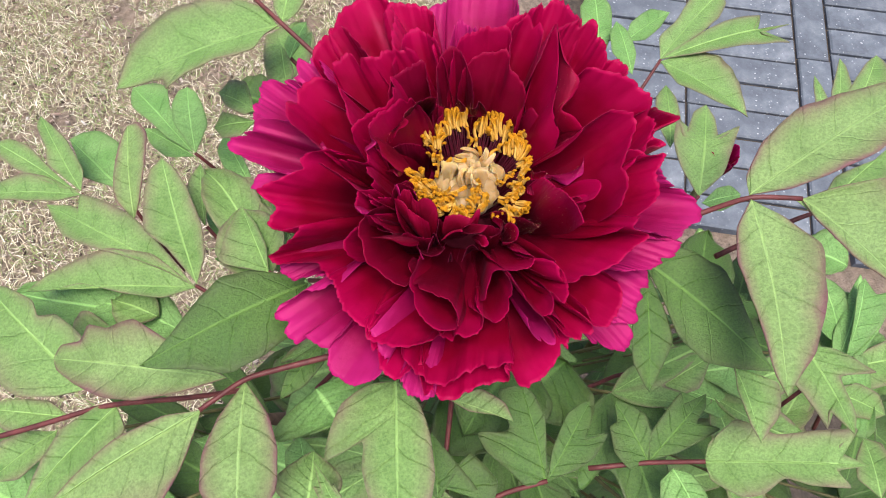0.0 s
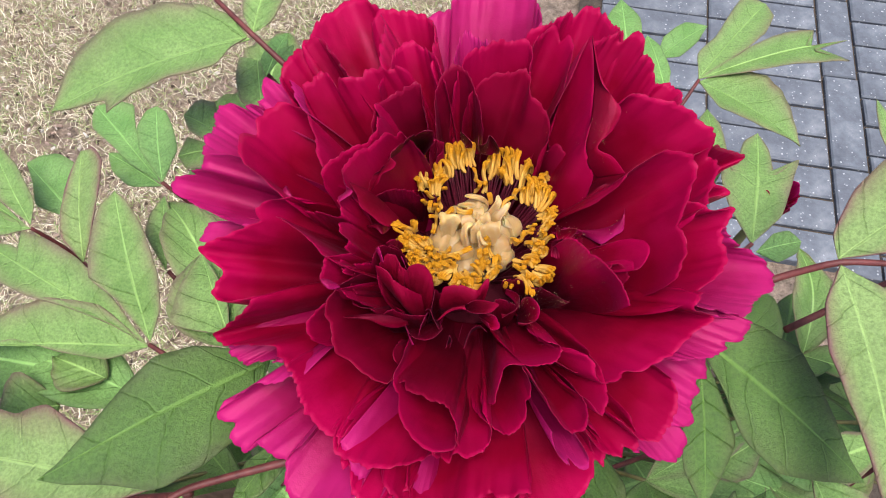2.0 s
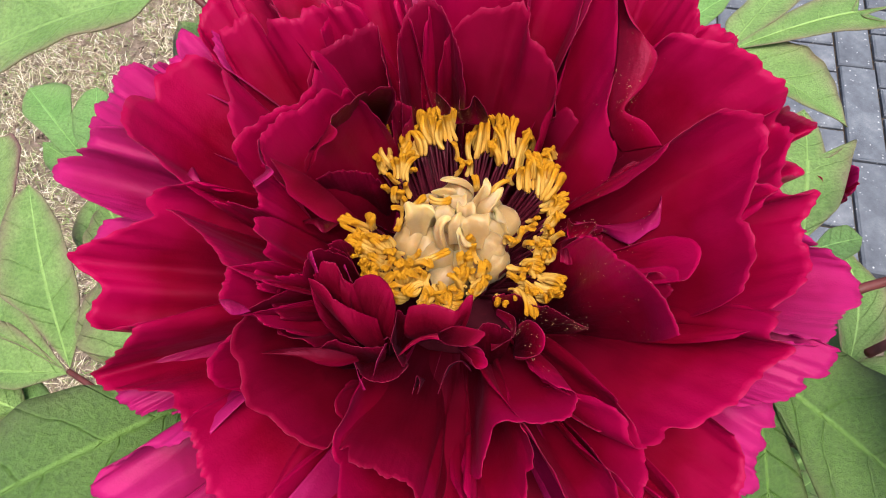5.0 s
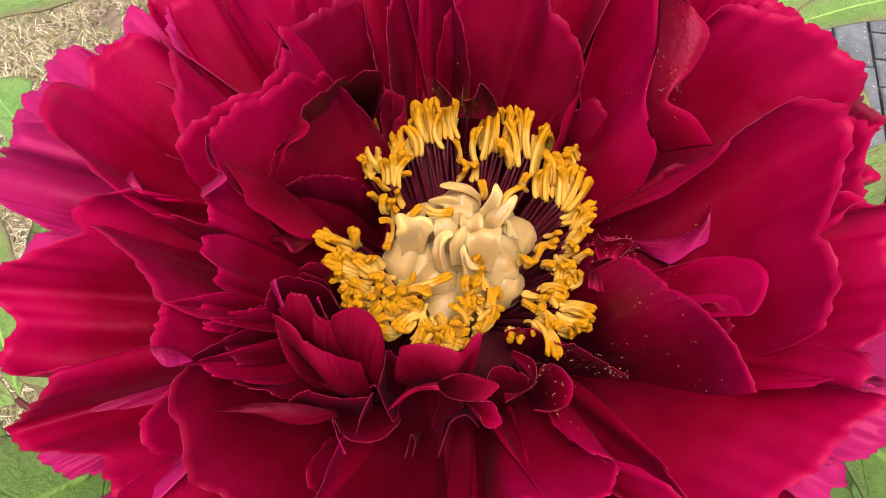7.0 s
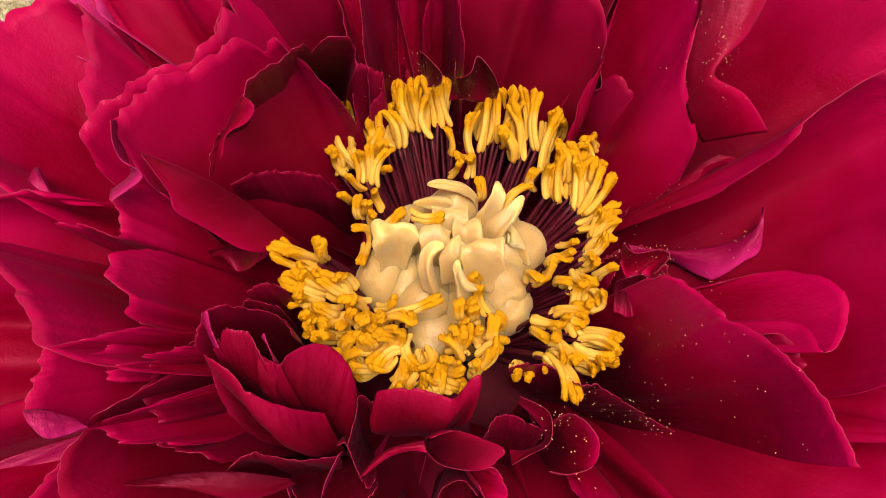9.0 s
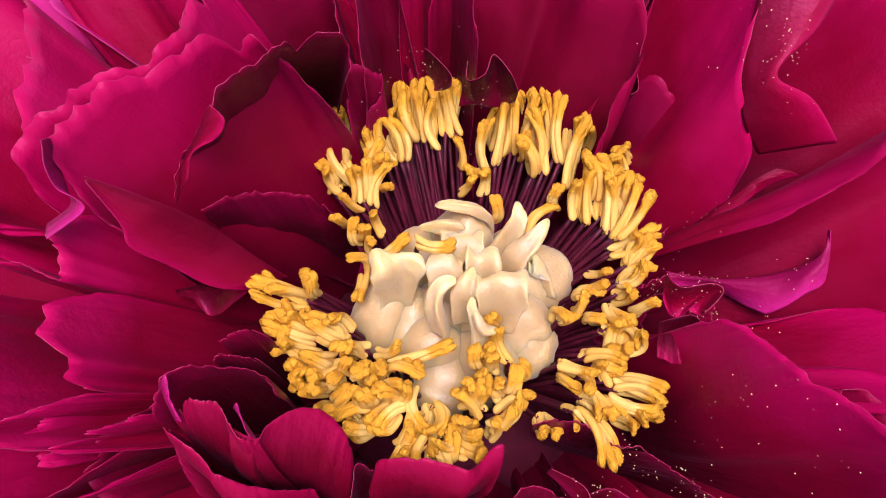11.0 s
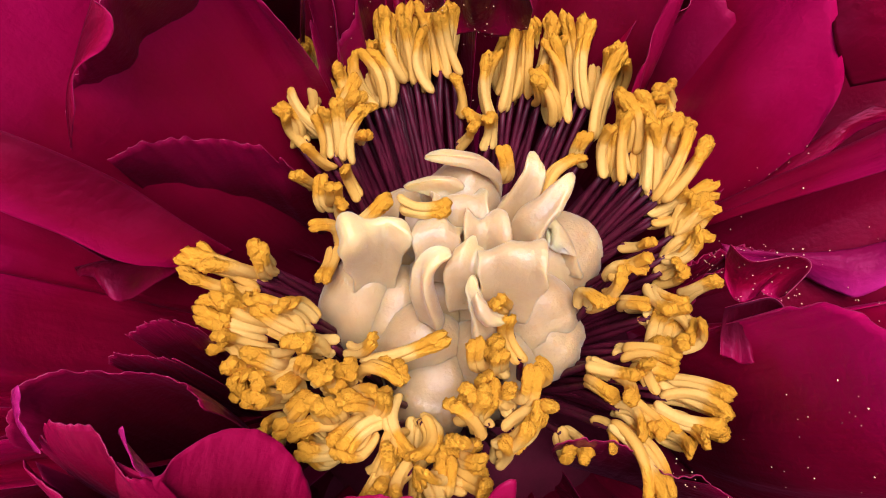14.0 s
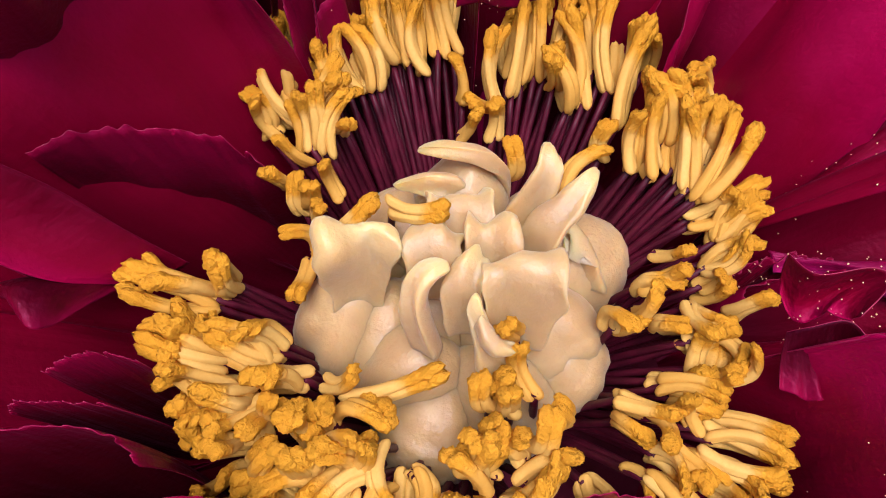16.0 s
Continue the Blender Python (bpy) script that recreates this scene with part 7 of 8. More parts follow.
leaf = stalk(shrub, [(-20.6, 6.1, -18.0), (-21.4, 6.7, -14.0), (-22.0, 6.7, -12.0)], 0.125, 0.095)
leaf_blade(leaf, (-22.1, 6.9, -12.0), (-25.2, 11.6, -11.0), [(-24.0, 8.3, -11.6), (-24.4, 9.5, -11.4), (-25.2, 10.8, -11.1)], [(-22.1, 8.2, -11.8), (-23.3, 10.0, -11.4), (-24.3, 10.9, -11.2)], seed=409)
leaf_blade(leaf, (-22.1, 6.7, -12.0), (-28.2, 10.4, -12.0), [(-23.6, 7.2, -12.0), (-25.1, 7.7, -12.0), (-26.1, 8.2, -12.0), (-27.6, 9.3, -12.0)], [(-24.1, 8.3, -12.0), (-25.7, 9.8, -12.0), (-27.2, 10.5, -12.0)], seed=410)
leaf_blade(leaf, (-22.0, 6.7, -12.0), (-27.7, 6.7, -12.0), [(-23.3, 6.1, -12.0), (-24.9, 6.1, -12.0), (-26.6, 6.2, -12.0)], [(-24.1, 7.7, -12.0), (-25.5, 7.9, -12.0), (-27.0, 7.4, -12.0)], seed=411)
leaf = stalk(shrub, [(-20.4, 7.3, -17.0), (-21.0, 8.3, -14.0)], 0.125, 0.095)
leaf_blade(leaf, (-21.0, 8.3, -14.0), (-25.2, 12.1, -14.0), [(-22.3, 8.6, -14.0), (-23.4, 9.0, -14.0), (-24.2, 10.6, -14.0)], [(-21.6, 11.4, -14.0), (-23.1, 12.4, -14.0), (-24.3, 12.5, -14.0)], mat=LEAF_FRESH, seed=412)
leaf = stalk(shrub, [(-14.6, 1.4, -11.0), (-15.8, 2.6, -10.2), (-17.3, 3.7, -9.7)], 0.125, 0.095)
leaf_blade(leaf, (-17.3, 3.7, -9.7), (-18.3, 9.0, -8.5), [(-18.3, 4.8, -9.4), (-18.5, 6.2, -9.1), (-18.5, 7.8, -8.8), (-18.4, 8.6, -8.6)], [(-17.0, 4.9, -9.4), (-16.9, 6.8, -9.0), (-17.0, 8.4, -8.6), (-17.7, 9.2, -8.5)], mat=LEAF_RED, fold=0.3, seed=413)
leaf = stalk(shrub, [(-10.7, -1.7, -9.5), (-12.3, -0.7, -9.3), (-13.2, -0.2, -9.3)], 0.125, 0.095)
leaf_blade(leaf, (-13.2, -0.1, -9.3), (-15.3, 6.0, -7.2), [(-14.6, 1.5, -8.6), (-15.7, 2.3, -8.3), (-15.9, 4.0, -7.8), (-15.8, 5.3, -7.4)], [(-12.8, 1.2, -8.9), (-13.0, 2.7, -8.4), (-13.9, 4.6, -7.8), (-14.7, 5.6, -7.4)], seed=414)
leaf_blade(leaf, (-13.3, -0.2, -9.3), (-22.1, 4.6, -9.5), [(-15.0, 0.6, -9.3), (-17.1, 1.3, -9.4), (-18.7, 1.7, -9.4), (-20.4, 2.5, -9.5), (-21.4, 3.7, -9.5)], [(-15.6, 2.3, -9.4), (-17.0, 3.5, -9.4), (-18.6, 4.4, -9.4), (-20.2, 5.0, -9.5), (-19.8, 4.0, -9.5), (-20.6, 4.4, -9.5)], seed=415)
leaf_blade(leaf, (-13.2, -0.3, -9.3), (-22.1, -0.2, -10.0), [(-14.7, -0.9, -9.4), (-16.8, -0.6, -9.6), (-19.0, -0.0, -9.8), (-20.7, -0.3, -9.9)], [(-15.5, 1.4, -9.4), (-17.9, 1.7, -9.6), (-19.9, 1.1, -9.8), (-21.2, 0.5, -9.9)], seed=416)
leaf = stalk(shrub, [(-12.0, 2.1, -12.0), (-13.5, 3.5, -10.0)], 0.125, 0.095)
leaf_blade(leaf, (-13.6, 3.5, -10.0), (-14.3, 7.2, -9.5), [(-14.7, 5.1, -9.8), (-14.7, 6.2, -9.6)], [(-13.5, 5.1, -9.8), (-13.8, 6.4, -9.6)], seed=417)
leaf_blade(leaf, (-11.0, 5.2, -10.0), (-13.5, 9.5, -10.0), [(-13.0, 7.0, -10.0), (-13.6, 8.2, -10.0)], [(-11.7, 7.0, -10.0), (-12.6, 8.6, -10.0)], mat=LEAF_FRESH, seed=418)
leaf_blade(leaf, (-11.2, 4.9, -9.0), (-13.4, 5.5, -9.0), [(-12.0, 4.3, -9.0), (-12.8, 4.7, -9.0)], [(-12.2, 5.5, -9.0), (-12.8, 5.8, -9.0)], seed=419)
leaf_blade(leaf, (-13.1, 3.2, -12.0), (-14.6, 7.2, -12.0), [(-14.2, 4.6, -12.0), (-14.6, 5.9, -12.0)], [(-13.2, 5.0, -12.0), (-13.8, 6.5, -12.0)], mat=LEAF_FRESH, seed=420)
leaf = stalk(shrub, [(-7.7, -1.5, -7.0), (-8.7, -0.9, -6.0)], 0.125, 0.095)
leaf_blade(leaf, (-8.7, -0.9, -6.0), (-10.4, 2.5, -6.0), [(-10.8, -0.6, -6.0), (-10.8, 0.8, -6.0), (-10.6, 1.8, -6.0)], [(-8.9, 0.3, -6.0), (-9.5, 1.4, -6.0)], seed=421)
leaf = stalk(shrub, [(-3.9, -2.5, -3.5), (-6.2, -2.6, -3.0)], 0.125, 0.095)
leaf_blade(leaf, (-6.2, -2.7, -3.0), (-11.2, -6.5, -1.2), [(-6.4, -4.9, -2.7), (-7.3, -6.0, -2.3), (-8.1, -6.6, -2.0), (-8.6, -6.7, -1.9), (-9.7, -6.6, -1.6), (-10.6, -6.6, -1.4)], [(-7.2, -2.5, -2.8), (-8.4, -2.6, -2.5), (-9.3, -3.1, -2.2), (-9.9, -4.0, -2.0), (-10.4, -5.2, -1.6), (-10.9, -6.1, -1.4)], mat=LEAF_DARK, fold=0.12, seed=422)
leaf = stalk(shrub, [(-4.8, -5.5, -3.2), (-6.8, -6.1, -3.0), (-8.1, -6.5, -2.9), (-9.5, -7.7, -2.7)], 0.125, 0.095)
leaf_blade(leaf, (-9.5, -7.7, -2.7), (-14.4, -10.9, -3.2), [(-9.6, -9.1, -2.8), (-9.9, -10.2, -2.9), (-10.5, -11.4, -3.0), (-12.3, -11.9, -3.1)], [(-10.7, -7.9, -2.8), (-12.2, -8.7, -2.9), (-13.4, -9.8, -3.1), (-14.0, -10.5, -3.1)], mat=LEAF_RED, seed=423)
leaf_blade(leaf, (-8.1, -6.6, -2.9), (-7.6, -11.5, -2.5), [(-8.7, -7.9, -2.8), (-9.0, -9.1, -2.7), (-8.9, -10.4, -2.6), (-8.2, -11.3, -2.5)], [(-7.0, -7.9, -2.8), (-6.5, -9.1, -2.7), (-6.4, -10.4, -2.6), (-6.9, -11.3, -2.5)], mat=LEAF_RED, seed=424)
leaf_blade(leaf, (-8.9, -6.4, -3.2), (-16.3, -5.3, -4.5), [(-10.4, -6.9, -3.5), (-12.1, -7.2, -3.8), (-13.5, -7.0, -4.1), (-14.9, -6.4, -4.3), (-15.9, -5.8, -4.4)], [(-11.5, -4.8, -3.6), (-12.7, -4.1, -3.8), (-13.9, -4.3, -4.1), (-14.8, -4.1, -4.2), (-15.1, -4.7, -4.3), (-16.0, -4.8, -4.4)], mat=LEAF_RED, seed=425)
leaf = stalk(shrub, [(-8.6, -6.4, -5.0), (-11.1, -6.5, -6.0), (-14.9, -6.6, -6.8), (-17.9, -7.5, -7.0), (-19.9, -8.0, -7.2)], 0.11, 0.12)
leaf_blade(leaf, (-16.0, -5.9, -6.8), (-22.4, -0.8, -7.5), [(-17.2, -6.3, -6.9), (-18.7, -6.3, -7.0), (-20.3, -5.2, -7.2), (-22.4, -3.0, -7.4)], [(-16.5, -3.8, -7.0), (-18.0, -2.7, -7.1), (-18.9, -2.7, -7.2), (-19.3, -2.0, -7.2), (-20.9, -1.2, -7.4)], seed=426)
leaf_blade(leaf, (-14.6, -6.7, -6.8), (-17.6, -10.5, -7.2), [(-15.3, -6.7, -6.8), (-16.4, -7.6, -6.9), (-17.2, -9.1, -7.1)], [(-13.9, -7.6, -6.8), (-14.2, -8.5, -6.9), (-15.2, -9.6, -7.0), (-16.3, -10.7, -7.1)], seed=427)
leaf_blade(leaf, (-17.0, -6.9, -8.0), (-21.6, -6.4, -8.5), [(-17.9, -7.1, -8.1), (-19.3, -7.6, -8.3)], [(-18.1, -6.2, -8.1), (-19.8, -6.1, -8.3)], seed=428)
leaf_blade(leaf, (-18.1, -7.3, -9.0), (-20.8, -9.4, -9.5), [(-18.1, -8.2, -9.1), (-19.2, -9.3, -9.3)], [(-19.4, -7.3, -9.1), (-20.6, -7.9, -9.3)], seed=429)
leaf = stalk(shrub, [(-5.2, -3.4, -5.0), (-5.5, -4.6, -4.2)], 0.125, 0.095)
leaf_blade(leaf, (-5.6, -4.6, -4.2), (-7.2, -6.9, -4.6), [(-6.8, -5.5, -4.4), (-7.1, -6.4, -4.5)], [(-5.5, -5.5, -4.3), (-6.2, -6.4, -4.5)], mat=LEAF_DARK, seed=430)
leaf = stalk(shrub, [(-3.8, -3.9, -10.0), (-5.1, -5.6, -8.5)], 0.125, 0.095)
leaf_blade(leaf, (-5.0, -5.3, -8.5), (-7.9, -7.0, -8.5), [(-5.7, -7.0, -8.5), (-6.8, -7.1, -8.5)], [(-6.6, -5.1, -8.5), (-7.6, -5.6, -8.5)], mat=LEAF_FRESH, seed=431)
leaf_blade(leaf, (-6.4, -10.5, -9.5), (-7.5, -7.3, -10.0), [(-7.7, -9.3, -9.7), (-8.0, -8.1, -9.9)], [(-6.1, -9.5, -9.6), (-6.6, -8.1, -9.9)], mat=LEAF_FRESH, seed=432)
leaf = stalk(shrub, [(-2.6, -4.8, -3.5), (-2.7, -6.2, -4.0)], 0.125, 0.095)
leaf_blade(leaf, (-2.7, -6.3, -4.0), (-2.5, -10.9, -4.0), [(-3.8, -6.5, -4.0), (-4.7, -7.3, -4.0), (-5.1, -8.7, -4.0), (-5.1, -9.3, -4.0), (-4.5, -9.0, -4.0), (-3.8, -8.6, -4.0), (-3.8, -9.5, -4.0), (-3.5, -10.5, -4.0)], [(-1.8, -7.2, -4.0), (-1.4, -8.3, -4.0), (-1.2, -9.7, -4.0), (-1.4, -10.8, -4.0)], seed=433)
leaf_blade(leaf, (-4.3, -11.3, -4.0), (-5.6, -9.2, -4.0), [(-5.5, -10.1, -4.0), (-5.0, -10.8, -4.0)], [(-4.8, -10.0, -4.0), (-4.2, -10.8, -4.0)], seed=434)
leaf = stalk(shrub, [(-0.5, -5.7, -9.0), (-1.0, -10.0, -9.0)], 0.125, 0.095)
leaf_blade(leaf, (-1.1, -10.3, -8.0), (-1.4, -7.5, -8.0), [(-1.8, -9.5, -8.0), (-1.7, -8.3, -8.0)], [(0.2, -8.4, -8.0), (1.3, -9.5, -8.0), (1.0, -10.4, -8.0)], mat=LEAF_DARK, seed=435)
leaf_blade(leaf, (-0.8, -6.5, -6.0), (2.0, -7.3, -6.8), [(0.1, -7.0, -6.3), (1.3, -7.1, -6.6)], [(0.6, -6.1, -6.3), (1.6, -6.6, -6.6)], mat=LEAF_RED, seed=436)
leaf = stalk(shrub, [(-2.9, -12.4, -10.0), (1.3, -10.0, -8.5), (3.4, -9.5, -8.0)], 0.125, 0.095)
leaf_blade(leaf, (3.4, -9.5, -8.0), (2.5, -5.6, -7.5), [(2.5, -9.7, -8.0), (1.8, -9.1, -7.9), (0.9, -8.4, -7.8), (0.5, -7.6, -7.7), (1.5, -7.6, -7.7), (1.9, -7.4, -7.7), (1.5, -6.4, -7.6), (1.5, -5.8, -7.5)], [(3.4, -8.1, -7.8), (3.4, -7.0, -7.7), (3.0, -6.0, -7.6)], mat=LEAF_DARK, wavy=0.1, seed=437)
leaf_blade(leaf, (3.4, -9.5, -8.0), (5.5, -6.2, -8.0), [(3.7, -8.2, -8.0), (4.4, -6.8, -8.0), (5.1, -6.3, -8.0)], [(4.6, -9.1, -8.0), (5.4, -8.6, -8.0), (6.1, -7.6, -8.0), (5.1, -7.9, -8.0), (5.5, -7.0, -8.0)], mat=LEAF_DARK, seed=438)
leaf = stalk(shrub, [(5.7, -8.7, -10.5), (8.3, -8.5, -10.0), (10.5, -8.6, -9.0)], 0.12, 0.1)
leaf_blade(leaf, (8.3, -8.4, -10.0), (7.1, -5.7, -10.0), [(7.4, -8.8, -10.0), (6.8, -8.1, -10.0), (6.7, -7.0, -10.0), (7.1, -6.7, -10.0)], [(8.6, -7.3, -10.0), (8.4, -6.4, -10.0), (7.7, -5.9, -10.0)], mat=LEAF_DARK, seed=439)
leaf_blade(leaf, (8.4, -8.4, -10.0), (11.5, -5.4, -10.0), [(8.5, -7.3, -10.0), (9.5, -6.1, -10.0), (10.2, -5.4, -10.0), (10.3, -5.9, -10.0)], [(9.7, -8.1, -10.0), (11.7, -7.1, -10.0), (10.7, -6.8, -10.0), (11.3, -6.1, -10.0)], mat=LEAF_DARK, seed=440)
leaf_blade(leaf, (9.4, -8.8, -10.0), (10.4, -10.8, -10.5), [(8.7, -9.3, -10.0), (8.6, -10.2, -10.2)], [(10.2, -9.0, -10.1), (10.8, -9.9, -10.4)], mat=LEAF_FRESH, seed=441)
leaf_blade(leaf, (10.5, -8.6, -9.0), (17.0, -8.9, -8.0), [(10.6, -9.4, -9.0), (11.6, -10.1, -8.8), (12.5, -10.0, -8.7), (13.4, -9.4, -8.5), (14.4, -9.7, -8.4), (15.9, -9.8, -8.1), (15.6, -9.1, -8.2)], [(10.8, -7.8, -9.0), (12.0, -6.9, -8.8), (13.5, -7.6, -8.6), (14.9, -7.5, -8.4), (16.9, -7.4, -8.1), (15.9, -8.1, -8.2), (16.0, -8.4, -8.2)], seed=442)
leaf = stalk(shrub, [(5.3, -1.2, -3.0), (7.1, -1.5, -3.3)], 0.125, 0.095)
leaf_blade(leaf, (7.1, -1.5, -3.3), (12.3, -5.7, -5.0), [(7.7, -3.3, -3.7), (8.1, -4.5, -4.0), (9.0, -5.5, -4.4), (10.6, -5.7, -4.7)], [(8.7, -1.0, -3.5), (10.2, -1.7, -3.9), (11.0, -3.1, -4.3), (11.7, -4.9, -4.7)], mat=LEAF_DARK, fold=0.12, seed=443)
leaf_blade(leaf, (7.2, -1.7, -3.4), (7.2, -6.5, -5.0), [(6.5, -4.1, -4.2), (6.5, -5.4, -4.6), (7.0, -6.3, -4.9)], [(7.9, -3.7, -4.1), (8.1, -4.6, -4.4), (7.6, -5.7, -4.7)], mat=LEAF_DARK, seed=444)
leaf = stalk(shrub, [(7.9, -0.7, -2.2), (9.3, -0.2, -1.8), (10.7, -0.1, -0.8), (12.6, -0.2, -0.8)], 0.125, 0.095)
leaf_blade(leaf, (10.7, -0.2, -0.8), (10.7, -7.5, -1.5), [(9.8, -1.5, -0.9), (9.5, -2.9, -1.0), (9.9, -4.7, -1.2), (10.3, -6.7, -1.4)], [(11.8, -1.1, -0.9), (12.6, -2.2, -1.0), (12.4, -4.1, -1.2), (11.8, -6.0, -1.4), (11.2, -6.8, -1.4)], mat=LEAF_RED, seed=445)
leaf_blade(leaf, (10.7, -0.0, -0.8), (17.3, 4.0, 0.3), [(12.1, 0.0, -0.6), (13.8, 0.5, -0.3), (15.2, 1.1, -0.1), (16.5, 2.2, 0.1)], [(10.7, 0.8, -0.8), (11.4, 2.0, -0.6), (12.8, 3.2, -0.4), (14.4, 3.8, -0.1), (16.4, 4.4, 0.2)], mat=LEAF_RED, seed=446)
leaf_blade(leaf, (12.6, -0.2, -0.8), (15.7, -4.2, -1.0), [(12.8, -1.2, -0.8), (13.7, -2.7, -0.9), (14.9, -3.6, -1.0)], [(13.8, 0.2, -0.8), (16.0, 0.5, -0.9), (17.0, -1.3, -0.9)], mat=LEAF_RED, seed=447)
leaf = stalk(shrub, [(10.5, -1.0, -4.2), (14.0, 0.6, -4.0), (15.0, 0.9, -3.8)], 0.125, 0.095)
leaf_blade(leaf, (15.0, 0.9, -3.8), (20.0, 4.9, -3.8), [(16.0, 1.6, -3.8), (18.2, 2.2, -3.8)], [(16.1, 2.5, -3.8), (18.3, 3.5, -3.8)], seed=448)
leaf = stalk(shrub, [(11.8, 15.1, -14.0), (13.5, 17.3, -12.4)], 0.125, 0.095)
leaf_blade(leaf, (13.5, 17.4, -12.4), (18.4, 23.1, -12.0), [(13.6, 19.0, -12.3), (14.8, 20.2, -12.3), (16.1, 22.2, -12.1), (17.1, 23.5, -12.0)], [(16.0, 18.8, -12.2), (17.6, 20.2, -12.1), (18.5, 21.8, -12.0)], seed=449)
leaf_blade(leaf, (13.5, 17.4, -12.4), (22.5, 20.1, -12.0), [(16.1, 17.4, -12.3), (19.1, 17.8, -12.1), (22.0, 18.1, -12.0), (20.2, 18.9, -12.1)], [(16.8, 19.3, -12.2), (18.9, 20.3, -12.2), (20.6, 20.6, -12.1), (19.8, 19.3, -12.1)], seed=450)
leaf_blade(leaf, (13.5, 17.2, -12.4), (19.0, 13.5, -13.5), [(14.2, 15.3, -12.7), (16.2, 14.3, -13.0), (18.1, 13.8, -13.3)], [(15.2, 17.9, -12.6), (17.4, 17.6, -12.9), (18.5, 15.8, -13.2)], seed=451)
leaf = stalk(shrub, [(10.2, 16.8, -16.0), (12.2, 19.0, -15.0)], 0.125, 0.095)
leaf_blade(leaf, (12.0, 20.5, -14.0), (15.6, 23.3, -14.0), [(13.3, 20.4, -14.0), (14.5, 21.5, -14.0)], [(12.5, 22.0, -14.0), (14.1, 23.3, -14.0)], mat=LEAF_FRESH, seed=452)
leaf_blade(leaf, (11.7, 16.6, -13.0), (11.2, 21.4, -13.0), [(10.5, 18.2, -13.0), (10.5, 19.9, -13.0)], [(12.1, 18.2, -13.0), (11.8, 20.2, -13.0)], mat=LEAF_FRESH, seed=453)
leaf_blade(leaf, (9.9, 18.1, -14.0), (10.3, 25.7, -14.0), [(8.9, 20.7, -14.0), (9.0, 23.4, -14.0)], [(10.9, 20.7, -14.0), (11.2, 23.4, -14.0)], mat=LEAF_FRESH, seed=454)
leaf_blade(leaf, (12.0, 8.6, -10.0), (12.9, 14.0, -11.0), [(11.5, 10.5, -10.4), (11.9, 12.5, -10.7)], [(12.9, 10.0, -10.3), (13.1, 12.5, -10.7)], seed=455)
leaf = stalk(shrub, [(11.0, 3.5, -10.0), (12.6, 4.8, -9.0)], 0.125, 0.095)
leaf_blade(leaf, (12.6, 4.8, -9.0), (14.1, 10.9, -9.0), [(11.8, 6.4, -9.0), (11.6, 7.9, -9.0), (12.1, 9.7, -9.0), (12.2, 8.2, -9.0), (13.2, 10.2, -9.0)], [(14.0, 6.0, -9.0), (14.7, 7.5, -9.0), (15.4, 9.0, -9.0), (14.2, 8.2, -9.0), (14.3, 9.8, -9.0)], seed=456)
leaf_blade(leaf, (12.7, 4.4, -9.0), (15.1, 5.2, -9.5), [(13.5, 3.9, -9.2), (14.6, 4.5, -9.4)], [(13.6, 5.3, -9.2), (14.5, 5.6, -9.4)], mat=LEAF_FRESH, seed=457)
leaf = stalk(shrub, [(23.2, 11.0, -16.0), (24.6, 13.1, -13.5)], 0.125, 0.095)
leaf_blade(leaf, (24.2, 12.7, -13.0), (25.9, 18.0, -13.0), [(24.3, 14.8, -13.0), (25.3, 16.9, -13.0)], [(25.7, 15.2, -13.0), (26.0, 17.1, -13.0)], seed=458)
leaf_blade(leaf, (25.2, 12.9, -13.0), (28.5, 18.3, -13.0), [(25.5, 15.0, -13.0), (27.3, 17.3, -13.0)], [(28.2, 15.0, -13.0), (28.7, 17.6, -13.0)], seed=459)
leaf_blade(leaf, (23.4, 12.7, -13.0), (23.8, 16.5, -13.0), [(23.1, 13.9, -13.0), (23.4, 15.5, -13.0)], [(24.0, 14.1, -13.0), (23.9, 15.7, -13.0)], seed=460)
leaf = stalk(shrub, [(11.1, -3.4, -8.0), (11.5, -5.1, -6.5)], 0.125, 0.095)
leaf_blade(leaf, (11.2, -5.2, -6.0), (11.9, -8.2, -6.5), [(11.1, -6.2, -6.1), (11.5, -7.5, -6.4)], [(12.8, -5.9, -6.2), (12.7, -7.1, -6.4)], seed=461)
leaf_blade(leaf, (14.6, -4.1, -6.5), (16.1, -7.8, -7.0), [(13.7, -5.8, -6.6), (14.3, -6.7, -6.8), (14.8, -7.6, -6.9), (15.0, -6.9, -6.8)], [(15.8, -4.3, -6.6), (17.3, -5.3, -6.8), (15.8, -5.5, -6.7), (16.2, -7.0, -6.9)], seed=462)
leaf = stalk(shrub, [(20.7, -5.6, -18.0), (20.6, -4.0, -15.0), (20.9, -2.7, -14.0)], 0.125, 0.095)
leaf_blade(leaf, (21.1, -2.0, -14.0), (21.1, 2.4, -14.0), [(20.1, -1.1, -14.0), (20.0, 0.4, -14.0), (20.4, 1.8, -14.0)], [(21.8, -0.6, -14.0), (22.0, 1.3, -14.0), (21.6, 2.0, -14.0)], mat=LEAF_FRESH, seed=520)
leaf_blade(leaf, (20.7, -2.9, -13.5), (22.9, 1.8, -13.0), [(21.2, -1.5, -13.3), (21.9, 0.3, -13.2), (22.4, 1.4, -13.1)], [(22.2, -1.6, -13.3), (23.3, -0.4, -13.2), (23.9, 0.9, -13.1), (23.2, 0.8, -13.1)], mat=LEAF_FRESH, seed=521)
